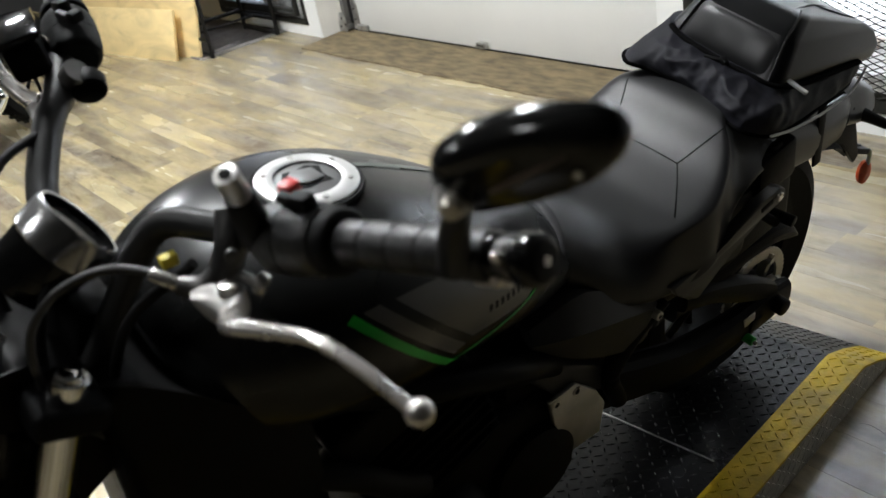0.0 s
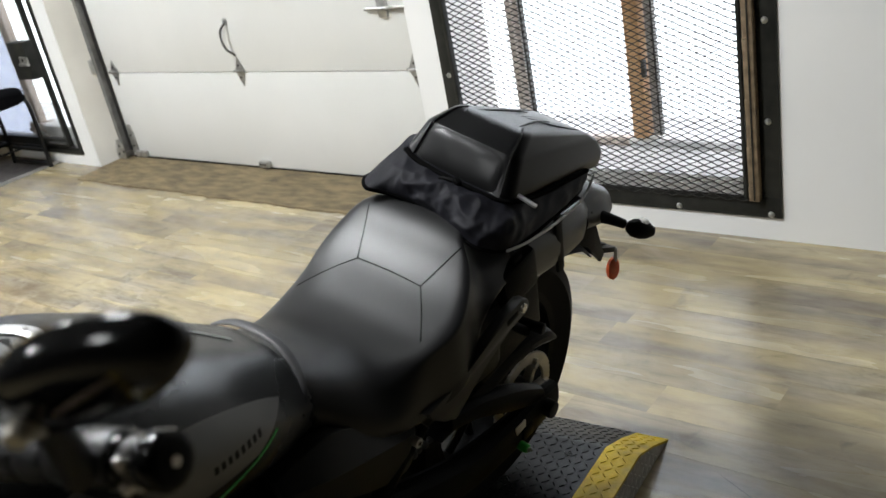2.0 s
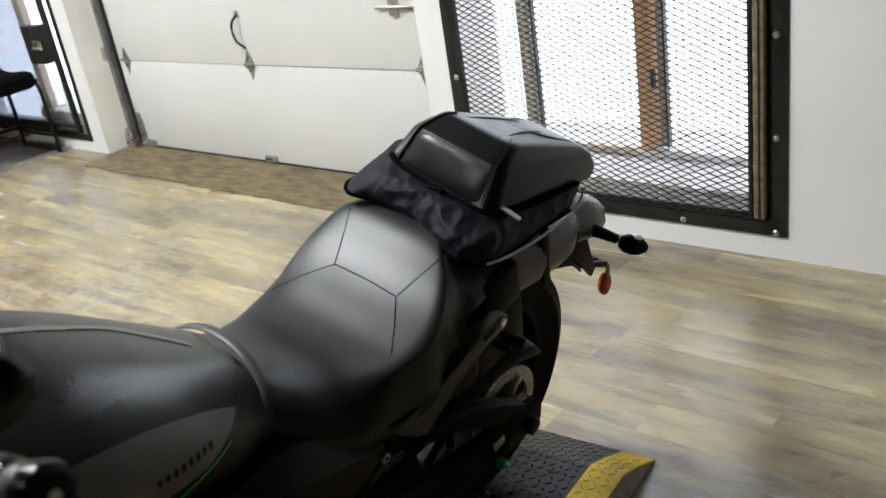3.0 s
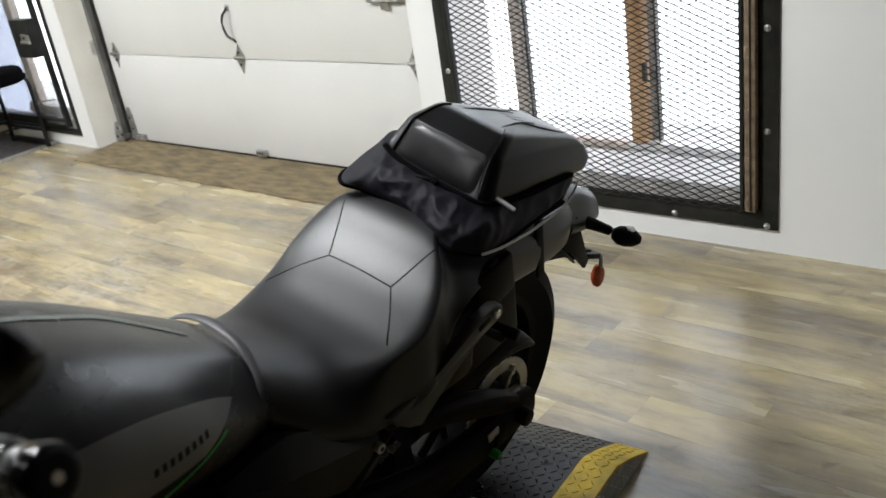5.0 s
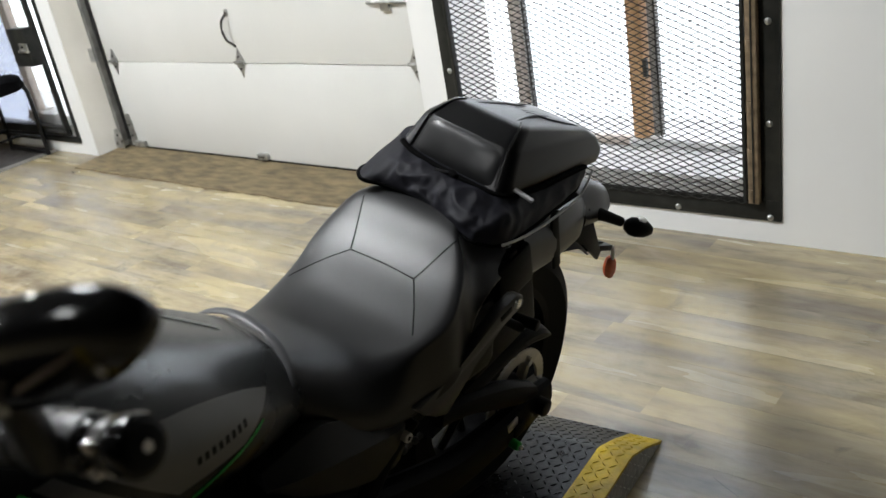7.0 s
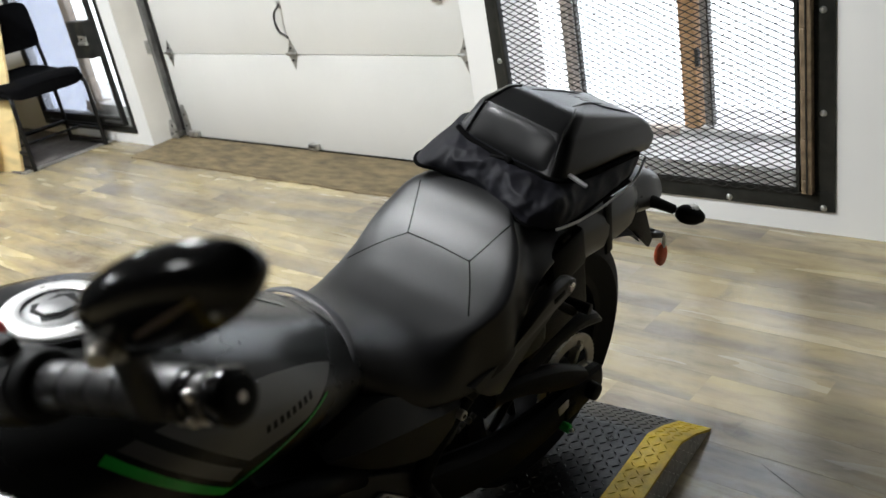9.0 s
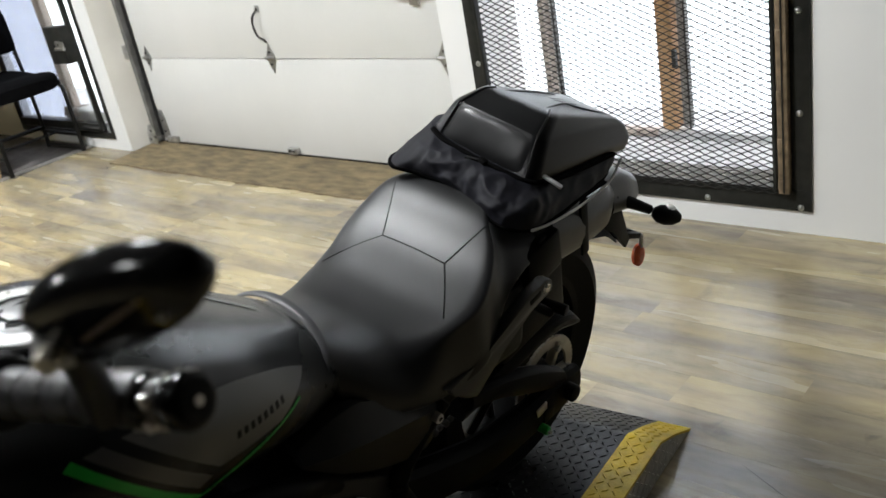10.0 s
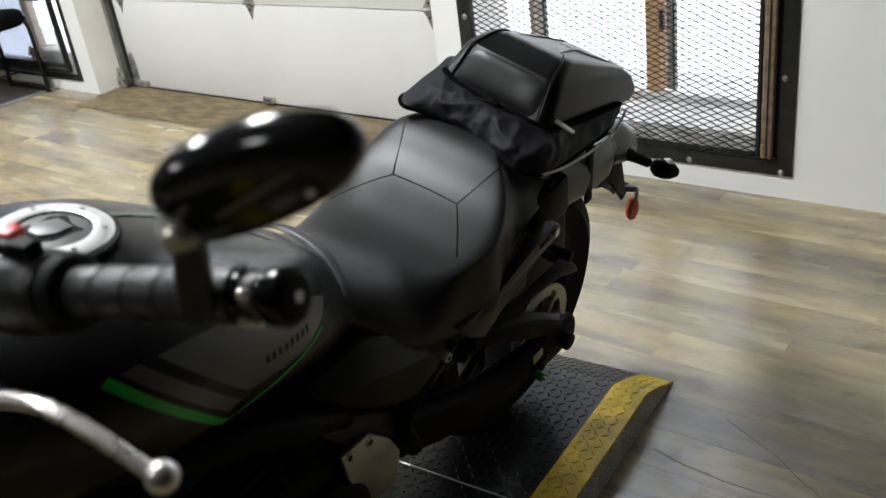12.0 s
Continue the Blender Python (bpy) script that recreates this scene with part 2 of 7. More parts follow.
M = dict(
    plank=plank_material(),
    subfloor=surface("subfloor_grey", (0.05, 0.045, 0.04), (0.09, 0.08, 0.07), 0.8),
    wall=surface("white_wall_paint", (0.81, 0.81, 0.80), (0.87, 0.87, 0.86), 0.55, scale=1.3, fine=90, bump=0.012),
    jamb=surface("cream_jamb_paint", (0.60, 0.575, 0.52), (0.72, 0.695, 0.64), 0.5, scale=2.5, fine=120, bump=0.01),
    # unseen walls and ceiling, kept near black to cut bounce light
    far_wall=surface("dark_unseen_wall", (0.022, 0.022, 0.022), (0.040, 0.040, 0.039), 0.8, scale=1.2, fine=60, bump=0.05),
    ceiling=surface("dark_unseen_ceiling", (0.050, 0.050, 0.050), (0.075, 0.075, 0.074), 0.8, scale=1.0),
    door=surface("door_steel_white", (0.70, 0.70, 0.675), (0.77, 0.765, 0.74), 0.38, scale=1.1, fine=140, bump=0.012, stretch=(1, 1, 0.6)),
    galv=surface("galvanised_steel", (0.34, 0.34, 0.33), (0.60, 0.60, 0.58), 0.38, 0.85, scale=30, fine=200, bump=0.01),
    track_galv=surface("weathered_track_steel", (0.14, 0.14, 0.135), (0.26, 0.26, 0.25), 0.5, 0.4, scale=14),
    track=surface("track_steel", (0.02, 0.02, 0.02), (0.06, 0.06, 0.058), 0.55, 0.1, scale=12),
    rubber=surface("black_rubber", (0.003, 0.003, 0.003), (0.007, 0.007, 0.007), 0.62, scale=14, spec=0.12),
    gate=surface("gate_black_paint", (0.013, 0.014, 0.013), (0.030, 0.030, 0.027), 0.42, 0.0, scale=16, fine=140, bump=0.03, spec=0.2),
    rust=surface("rusted_brown_steel", (0.12, 0.085, 0.05), (0.26, 0.19, 0.12), 0.7, 0.0, scale=26, fine=160, bump=0.06),
    meshm=surface("expanded_metal_paint", (0.016, 0.016, 0.016), (0.04, 0.038, 0.034), 0.5, 0.0, scale=20, spec=0.2),
    wood_post=surface("stained_window_wood", (0.52, 0.29, 0.13), (0.70, 0.43, 0.22), 0.5, scale=5, fine=90, bump=0.04, stretch=(6, 6, 0.6)),
    bead_grey=surface("grey_glazing_bead", (0.30, 0.28, 0.26), (0.52, 0.50, 0.47), 0.6, scale=9, fine=120, bump=0.05, stretch=(4, 4, 0.8)),
    wood_pale=surface("faded_window_wood", (0.50, 0.42, 0.36), (0.68, 0.60, 0.53), 0.6, scale=5, fine=90, bump=0.04, stretch=(6, 6, 0.6)),
    concrete=surface("concrete_sill", (0.62, 0.62, 0.62), (0.84, 0.84, 0.83), 0.85, scale=9, fine=120, bump=0.08),
    ply=ply_material("plywood_pale", (0.85, 0.66, 0.33)),
    ply_old=surface("worn_plywood", (0.098, 0.072, 0.038), (0.245, 0.190, 0.104), 0.74, scale=17, fine=120, bump=0.14, stretch=(1.7, 0.5, 1)),
    mat=surface("grey_entry_mat", (0.10, 0.09, 0.085), (0.17, 0.155, 0.15), 0.9, scale=20, fine=260, bump=0.1),
    strip=surface("aluminium_strip", (0.50, 0.49, 0.46), (0.68, 0.67, 0.64), 0.35, 0.7, scale=14),
    cloth_blk=surface("black_chair_fabric", (0.002, 0.002, 0.0025), (0.004, 0.004, 0.0045), 0.95, scale=18, fine=600, bump=0.1, spec=0.05),
    tube_blk=surface("black_powder_coat", (0.005, 0.005, 0.005), (0.010, 0.010, 0.010), 0.4, scale=20, spec=0.25),
    tread_blk=surface("black_tread_plate", (0.003, 0.0031, 0.0034), (0.008, 0.0083, 0.009), 0.30, 0.1, scale=9, fine=120, bump=0.03, spec=0.2),
    # paler lug tops on the black plate stand in for glints
    tread_lug=surface("glinting_lug_tops", (0.020, 0.020, 0.021), (0.060, 0.060, 0.060), 0.26, 0.5, scale=60, fine=200, bump=0.02, spec=0.5),
    crack=surface("crack_dirt", (0.13, 0.105, 0.07), (0.20, 0.165, 0.11), 0.8, scale=30),
    tread_yel=surface("yellow_safety_paint", (0.52, 0.345, 0.008), (0.82, 0.58, 0.024), 0.42, 0.0, scale=22, fine=120, bump=0.05, spec=0.22),
    tread_ali=surface("worn_tread_aluminium", (0.26, 0.25, 0.225), (0.46, 0.44, 0.40), 0.42, 0.3, scale=24, fine=140, bump=0.05),
    vinyl=surface("black_seat_vinyl", (0.0035, 0.0035, 0.0038), (0.006, 0.006, 0.0065), 0.41, scale=6, fine=700, bump=0.03, rough_var=0.03, spec=0.37, coat=0.0),
    stitch=surface("black_stitch", (0.001, 0.001, 0.001), (0.003, 0.003, 0.003), 0.8, spec=0.02),
    tank=surface("flat_ebony_metallic", (0.005, 0.0052, 0.005), (0.008, 0.0083, 0.008), 0.27, 0.08, scale=5, fine=900, bump=0.004, rough_var=0.04, coat=0.0, spec=0.32),
    grey_decal=surface("grey_tank_graphic", (0.070, 0.069, 0.066), (0.092, 0.090, 0.086), 0.34, 0.25, scale=6, fine=900, bump=0.003, coat=0.2),
    green_decal=surface("green_stripe", (0.010, 0.36, 0.035), (0.014, 0.45, 0.05), 0.38, scale=10, fine=600, bump=0.003),
    olive_decal=surface("pale_tank_pinstripe", (0.060, 0.072, 0.062), (0.085, 0.098, 0.086), 0.4, scale=10, fine=600, bump=0.003),
    mirror_streak=surface("brown_streak", (0.060, 0.040, 0.028), (0.095, 0.066, 0.046), 0.4, scale=60, bump=0.004),
    black_decal=surface("black_lettering_bar", (0.006, 0.006, 0.006), (0.010, 0.010, 0.010), 0.5, spec=0.1),
    plastic=surface("moulded_black_plastic", (0.0025, 0.0025, 0.0025), (0.005, 0.005, 0.005), 0.46, scale=12, fine=700, bump=0.05, spec=0.06),
    frame_grey=surface("satin_frame_paint", (0.003, 0.003, 0.003), (0.006, 0.006, 0.006), 0.42, 0.0, scale=10, fine=500, bump=0.02, spec=0.04),
    rail_grey=surface("satin_rail_grey", (0.015, 0.015, 0.015), (0.024, 0.024, 0.0236), 0.42, 0.0, scale=10, fine=500, bump=0.02, spec=0.22),
    # rail_grey lightened: light on the frame rail is put into its colour
    rail_lit=surface("lit_rail_grey", (0.026, 0.026, 0.026), (0.038, 0.038, 0.0375), 0.40, 0.0, scale=10, fine=500, bump=0.02, spec=0.3),
    trim_grey=surface("satin_trim_grey", (0.014, 0.014, 0.015), (0.022, 0.022, 0.024), 0.5, 0.0, scale=10, fine=500, bump=0.004),
    tail_grey=surface("satin_tail_grey", (0.007, 0.007, 0.007), (0.012, 0.012, 0.0118), 0.36, 0.0, scale=8, fine=600, bump=0.01, spec=0.28),
    gloss=surface("gloss_black", (0.004, 0.004, 0.004), (0.007, 0.007, 0.007), 0.12, scale=8, rough_var=0.04, fine=300, bump=0.002, spec=0.22),
    alu=surface("silver_alloy", (0.50, 0.475, 0.45), (0.66, 0.63, 0.60), 0.27, 0.85, scale=20, fine=300, bump=0.008, rough_var=0.08),
    grip=surface("grip_rubber", (0.009, 0.009, 0.009), (0.020, 0.020, 0.020), 0.40, scale=40, fine=260, bump=0.12, spec=0.5),
    alu_dull=surface("cast_alloy", (0.38, 0.37, 0.355), (0.52, 0.51, 0.49), 0.42, 0.8, scale=20, fine=300, bump=0.02),
    pod_steel=surface("brushed_pod_steel", (0.30, 0.30, 0.31), (0.46, 0.46, 0.46), 0.24, 0.9, scale=30, fine=400, bump=0.006),
    cap_alloy=surface("satin_cap_alloy", (0.56, 0.56, 0.55), (0.66, 0.66, 0.65), 0.34, 0.35, scale=20, fine=300, bump=0.006),
    cap_grey=surface("grey_cap_lid", (0.13, 0.13, 0.13), (0.17, 0.17, 0.17), 0.45, 0.2, scale=20, fine=300, bump=0.01),
    chrome=surface("chrome", (0.72, 0.72, 0.72), (0.82, 0.82, 0.82), 0.10, 1.0, scale=10, rough_var=0.04, bump=0.001),
    steel_dark=surface("dark_steel", (0.05, 0.05, 0.05), (0.12, 0.115, 0.11), 0.4, 0.8, scale=20, spec=0.5),
    sprocket=surface("sprocket_steel", (0.38, 0.35, 0.29), (0.56, 0.53, 0.45), 0.45, 0.5, scale=24),
    tyre=surface("tyre_rubber", (0.003, 0.003, 0.003), (0.007, 0.007, 0.007), 0.7, scale=10, fine=300, bump=0.05, spec=0.1),
    red=surface("red_button", (0.55, 0.02, 0.02), (0.70, 0.04, 0.035), 0.4),
    amber=surface("orange_reflector", (0.50, 0.06, 0.02), (0.66, 0.10, 0.03), 0.22, scale=60, fine=200),
    red_lens=surface("dark_red_lens", (0.035, 0.004, 0.004), (0.06, 0.007, 0.006), 0.15),
    lens=surface("pale_signal_lens", (0.62, 0.60, 0.56), (0.74, 0.72, 0.68), 0.15),
    nylon=surface("black_nylon_cloth", (0.004, 0.004, 0.006), (0.009, 0.009, 0.013), 0.60, scale=14, fine=500, bump=0.06, spec=0.15),
    shell=surface("moulded_bag_shell", (0.003, 0.003, 0.0032), (0.006, 0.006, 0.0062), 0.33, scale=9, fine=700, bump=0.02, rough_var=0.04, spec=0.32),
    piping=surface("grey_reflective_piping", (0.36, 0.36, 0.36), (0.50, 0.50, 0.50), 0.4, scale=40),
    glass=clear("window_glass", (0.97, 0.99, 1.0)),
    outside=glowing("hazy_daylight", (0.90, 0.95, 1.0), 3.3),
    tube_glow=glowing("lamp_diffuser", (1.0, 0.98, 0.94), 9.0),
    yellow_tag=surface("yellow_tag", (0.65, 0.52, 0.03), (0.75, 0.62, 0.05), 0.5),
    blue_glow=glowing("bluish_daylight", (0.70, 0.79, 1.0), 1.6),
)

# ---- building blocks ----


def part(name, bm, material, parent=None, label="", smooth=38):
    """Links a bmesh as one mesh object, under a thing or a part."""
    bmesh.ops.recalc_face_normals(bm, faces=bm.faces[:])
    lim = radians(smooth)
    for f in bm.faces:
        f.smooth = True
    for e in bm.edges:
        e.smooth = not (len(e.link_faces) == 2 and e.calc_face_angle(0) > lim)
    me = bpy.data.meshes.new(name)
    bm.to_mesh(me)
    bm.free()
    me.materials.append(M[material])
    ob = new(name, me)
    if parent is not None:
        ob.parent = parent
    if label:
        tagged(ob, label=label)
    return ob


def box_bm(size, centre=(0, 0, 0), turn=(0, 0, 0), bevel=0.0, seg=2, bm=None):
    bm = bm or bmesh.new()
    m = pose(*centre, *turn) @ Matrix.Diagonal((*size, 1))
    r = bmesh.ops.create_cube(bm, size=1.0, matrix=m)
    if bevel > 0:
        es = {e for v in r["verts"] for e in v.link_edges}
        bmesh.ops.bevel(bm, geom=list(es), offset=bevel, segments=seg, profile=0.5, affect="EDGES")
    return bm


def rod_bm(p0, p1, r0, r1=None, seg=20, bevel=0.0, bm=None):
    """A round rod or cone from p0 to p1."""
    bm = bm or bmesh.new()
    r1 = r0 if r1 is None else r1
    a, b = Vector(p0), Vector(p1)
    d = b - a
    m = Matrix.Translation((a + b) / 2) @ d.to_track_quat("Z", "Y").to_matrix().to_4x4()
    r = bmesh.ops.create_cone(bm, cap_ends=True, segments=seg, radius1=r0, radius2=r1, depth=d.length, matrix=m)
    if bevel > 0:
        es = [e for e in {e for v in r["verts"] for e in v.link_edges} if len(e.link_faces) == 2 and e.calc_face_angle(0) > radians(50)]
        bmesh.ops.bevel(bm, geom=es, offset=bevel, segments=2, profile=0.5, affect="EDGES")
    return bm


def glide(pts, n, closed=False):
    """A smooth line through the points."""
    P = [Vector(p) for p in pts]
    k = len(P)
    out = []
    spans = k if closed else k - 1
    for i in range(spans):
        if closed:
            a, b, c, d = P[(i - 1) % k], P[i], P[(i + 1) % k], P[(i + 2) % k]
        else:
            b, c = P[i], P[i + 1]
            a = P[i - 1] if i > 0 else b * 2 - c
            d = P[i + 2] if i + 2 < k else c * 2 - b
        for j in range(n):
            t = j / n
            out.append(0.5 * ((2 * b) + (c - a) * t + (2 * a - 5 * b + 4 * c - d) * t * t + (3 * b - a - 3 * c + d) * t ** 3))
    if not closed:
        out.append(P[-1])
    return out


def tube_bm(pts, r, seg=12, n=6, radii=None, flat=1.0, bm=None, raw=False, closed=False):
    """A round tube along a smooth line; radii along the given points, flat squeezes its height."""
    bm = bm or bmesh.new()
    line = [Vector(p) for p in pts] if raw else glide(pts, n, closed)
    k = len(line)
    rr = [r] * k
    if radii:
        src = [Vector((a, 0, 0)) for a in radii]
        rr = [v.x for v in (src if raw else glide(src, n, closed))]
    rings = []
    up = Vector((0, 0, 1))
    for i, p in enumerate(line):
        if closed:
            d = line[(i + 1) % k] - line[i - 1]
        else:
            d = line[min(i + 1, k - 1)] - line[max(i - 1, 0)]
        d.normalize()
        side = d.cross(up)
        if side.length < 0.05:
            side = d.cross(Vector((1, 0, 0)))
        side.normalize()
        over = side.cross(d).normalized()
        rings.append([bm.verts.new(p + side * rr[i] * math.cos(2 * math.pi * j / seg) + over * rr[i] * flat * math.sin(2 * math.pi * j / seg)) for j in range(seg)])
    pairs = list(zip(rings, rings[1:]))
    if closed:
        pairs.append((rings[-1], rings[0]))
    for a, b in pairs:
        for j in range(seg):
            bm.faces.new((a[j], a[(j + 1) % seg], b[(j + 1) % seg], b[j]))
    if not closed:
        bm.faces.new(rings[0])
        bm.faces.new(rings[-1])
    return bm


def skin_bm(sections, nu=5, nv=4, closed=True, caps=True):
    """A smooth skin through cross-sections, each a ring (closed) or line of points."""
    rows = [glide(s, nv, closed) for s in sections]
    cols = [glide([r[j] for r in rows], nu) for j in range(len(rows[0]))]
    bm = bmesh.new()
    grid = [[bm.verts.new(c[i]) for c in cols] for i in range(len(cols[0]))]
    n = len(cols)
    for a, b in zip(grid, grid[1:]):
        for j in range(n if closed else n - 1):
            bm.faces.new((a[j], a[(j + 1) % n], b[(j + 1) % n], b[j]))
    if caps and closed:
        bm.faces.new(grid[0])
        bm.faces.new(grid[-1])
    return bm


def both_sides(x, half, lean_x=0.0):
    """A closed ring at x from a half profile (y, z), from the top centre outwards and down to the bottom."""
    right = [(x + lean_x * i, -y, z) for i, (y, z) in enumerate(half) if y > 1e-6]
    left = [(x + lean_x * i, y, z) for i, (y, z) in enumerate(half)]
    return left + right[::-1]


def lathe_bm(profile, seg=48, m=None, bm=None):
    """Turns a profile of (radius, height) about z, then lays it by m."""
    bm = bm or bmesh.new()
    m = m or Matrix()
    rings = []
    for r, h in profile:
        if r < 1e-6:
            rings.append([bm.verts.new(m @ Vector((0, 0, h)))])
        else:
            rings.append([bm.verts.new(m @ Vector((r * math.cos(2 * math.pi * j / seg), r * math.sin(2 * math.pi * j / seg), h))) for j in range(seg)])
    for a, b in zip(rings, rings[1:]):
        for j in range(seg):
            q = [a[j % len(a)], a[(j + 1) % len(a)], b[(j + 1) % len(b)], b[j % len(b)]]
            q = list(dict.fromkeys(q))
            if len(q) > 2:
                bm.faces.new(q)
    return bm


def prism_bm(outline, thick, m=None, bevel=0.0, bm=None):
    """A flat plate: an outline in x, y made thick in z, laid by m."""
    bm = bm or bmesh.new()
    m = m or Matrix()
    lo = [bm.verts.new(m @ Vector((x, y, 0))) for x, y in outline]
    hi = [bm.verts.new(m @ Vector((x, y, thick))) for x, y in outline]
    n = len(lo)
    fs = [bm.faces.new(lo), bm.faces.new(hi)]
    for i in range(n):
        fs.append(bm.faces.new((lo[i], lo[(i + 1) % n], hi[(i + 1) % n], hi[i])))
    if bevel > 0:
        bmesh.ops.bevel(bm, geom=list({e for f in fs for e in f.edges}), offset=bevel, segments=2, profile=0.5, affect="EDGES")
    return bm


def basis(origin, x_dir, z_dir):
    """A frame of axes with z along z_dir and x near x_dir."""
    z = Vector(z_dir).normalized()
    y = z.cross(Vector(x_dir)).normalized()
    x = y.cross(z)
    return Matrix.Translation(origin) @ Matrix((x, y, z)).transposed().to_4x4()


def thing(name, label, category, m=None, group="", kind=""):
    ob = new(name)
    ob.empty_display_size = 0.1
    if m is not None:
        ob.matrix_world = m
    return tagged(ob, label, category, group, kind)


def solid(name, label, category, bm, material, kind="structure", group=""):
    return tagged(part(name, bm, material), label, category, group, kind)

# ---- the room ----
WX = 2.983          # inner face of the wall with the roller door and the gates
CEIL = 3.1


def wall_east():
    """The wall is cut by two gated openings and the garage door; its pieces butt end to end."""
    bm = bmesh.new()

    def slab(y0, y1, z0, z1, x0=WX, x1=WX + 0.25):
        box_bm((x1 - x0, y1 - y0, z1 - z0), ((x0 + x1) / 2, (y0 + y1) / 2, (z0 + z1) / 2), bm=bm)

    slab(-6.0, 0.965, 0, CEIL)
    slab(0.965, 2.20, 0, 0.135)
    slab(0.965, 2.20, 2.75, CEIL)
    slab(2.20, 2.413, 0, CEIL)
    slab(2.413, 5.22, 2.15, CEIL)
    slab(5.22, 5.395, 0, CEIL)
    slab(5.395, 6.60, 0, 0.10)
    slab(5.395, 6.60, 2.75, CEIL)
    slab(6.60, 9.0, 0, CEIL)
    return solid("wall_east", "white painted wall with two gated openings", "wall", bm, "wall")


wall_east()
# The other walls and the ceiling are unseen; their dark tone shapes the light.
solid("wall_south", "unseen wall kept near black to cut bounce light", "wall", box_bm((11.2, 0.2, CEIL), (-2.37, -6.1, CEIL / 2)), "far_wall")
solid("wall_north", "unseen wall kept near black to cut bounce light", "wall", box_bm((11.2, 0.2, CEIL), (-2.37, 9.1, CEIL / 2)), "far_wall")
solid("wall_west", "unseen wall kept near black to cut bounce light", "wall", box_bm((0.2, 15.4, CEIL), (-8.07, 1.5, CEIL / 2)), "far_wall")
solid("ceiling", "unseen ceiling kept near black to cut bounce light", "ceiling", box_bm((11.3, 15.4, 0.15), (-2.40, 1.5, CEIL + 0.077)), "ceiling")
# splayed jambs either side of the garage door
solid("jamb", "cream painted door jamb", "trim", prism_bm([(WX + 0.002, 5.222), (WX + 0.19, 5.222), (WX + 0.19, 5.10), (WX + 0.165, 5.10)], 2.15), "jamb")
solid("trim", "thin painted bead along the door jamb", "trim", box_bm((0.010, 0.012, 2.15), (WX + 0.128, 5.118, 1.075), (0, 0, 38), bevel=0.003), "jamb")
solid("jamb", "cream painted door jamb", "trim", prism_bm([(WX + 0.002, 2.411), (WX + 0.19, 2.411), (WX + 0.19, 2.47), (WX + 0.165, 2.47)], 2.15), "jamb")


def floor():
    """Vinyl boards along y, 0.133 m wide, on a dark base; those in view are boards of their own."""
    base = solid("floor", "yellow-beige wood-look vinyl plank floor with grey streaks", "floor",
                 box_bm((11.3, 15.4, 0.2), (-2.40, 1.5, -0.105)), "subfloor")
    rng = random.Random(4)
    shared = {}
    width, gap = 0.133, 0.0004
    rest = bmesh.new()
    for row in range(-74, 9):
        x0 = 1.897 + row * width
        x1 = min(x0 + width, WX + 0.0)
        if x0 < -7.9 or x1 - x0 < 0.02:
            continue
        y = -6.0 - rng.random() * 1.2
        joint = {0: 0.892, 1: 0.60, 2: 2.4, 3: 1.155, 7: 1.115}.get(row)
        if joint is not None:
            y = joint - 1.22 * 6
        end = 5.70 if x0 > 2.3 else 9.0
        while y < end:
            y1 = min(y + 1.22, end)
            w, ln = round(x1 - x0 - gap, 4), round(y1 - max(y, -6.0) - gap, 3)
            cy = (max(y, -6.0) + y1) / 2
            if y1 > -6 and ln > 0.03:
                if x0 > 0.3 and y1 > 0.2 and y < 7.0:
                    key = (w, ln)
                    if key not in shared:
                        shared[key] = box_bm((w, ln, 0.006), (0, 0, 0))
                        me = bpy.data.meshes.new("plank")
                        shared[key].to_mesh(me)
                        shared[key].free()
                        me.materials.append(M["plank"])
                        shared[key] = me
                    ob = new("plank", shared[key])
                    ob.location = ((x0 + x1) / 2, cy, -0.003)
                    ob.parent = base
                else:
                    box_bm((w, ln, 0.006), ((x0 + x1) / 2, cy, -0.003), bm=rest)
            y = y1
    ob = part("plank_field", rest, "plank", base)
    tagged(ob, kind="stuff")


def threshold():
    """Worn plywood ramp that lies against the bottom of the garage door: a thin board with a ragged, weathered front edge."""
    r = thing("threshold_ramp", "worn brown plywood ramp lying at the garage door", "ramp", pose(2.755, 5.135, 0))
    rng = random.Random(12)
    n = 60
    ln = 2.62
    front = [0.010 * rng.random() + 0.010 * math.sin(k * 0.37) * rng.random() for k in range(n + 1)]

    def strip(ring_at):
        bm = bmesh.new()
        rows = []
        for k in range(n + 1):
            y = -ln * k / n
            rows.append([bm.verts.new((x, y, z + (0.0012 * noise.noise(Vector((x * 9, y * 7, 0))) if 0.005 < z else 0))) for x, z in ring_at(k)])
        w = len(rows[0])
        for a, b in zip(rows, rows[1:]):
            for i in range(w):
                bm.faces.new((a[i], a[(i + 1) % w], b[(i + 1) % w], b[i]))
        bm.faces.new(rows[0])
        bm.faces.new(rows[-1])
        return bm

    part("front_lip", strip(lambda k: [(front[k], 0.0005), (front[k] + 0.004, 0.009), (0.029, 0.0110), (0.029, 0.0005)]), "ply_old", r, "splintered front lip", smooth=30)
    part("ramp_board", strip(lambda k: [(0.030, 0.0005), (0.030, 0.0112), (0.06, 0.013), (0.22, 0.020), (0.384, 0.026), (0.384, 0.0005)]), "ply_old", r, smooth=30)
    return r


threshold()


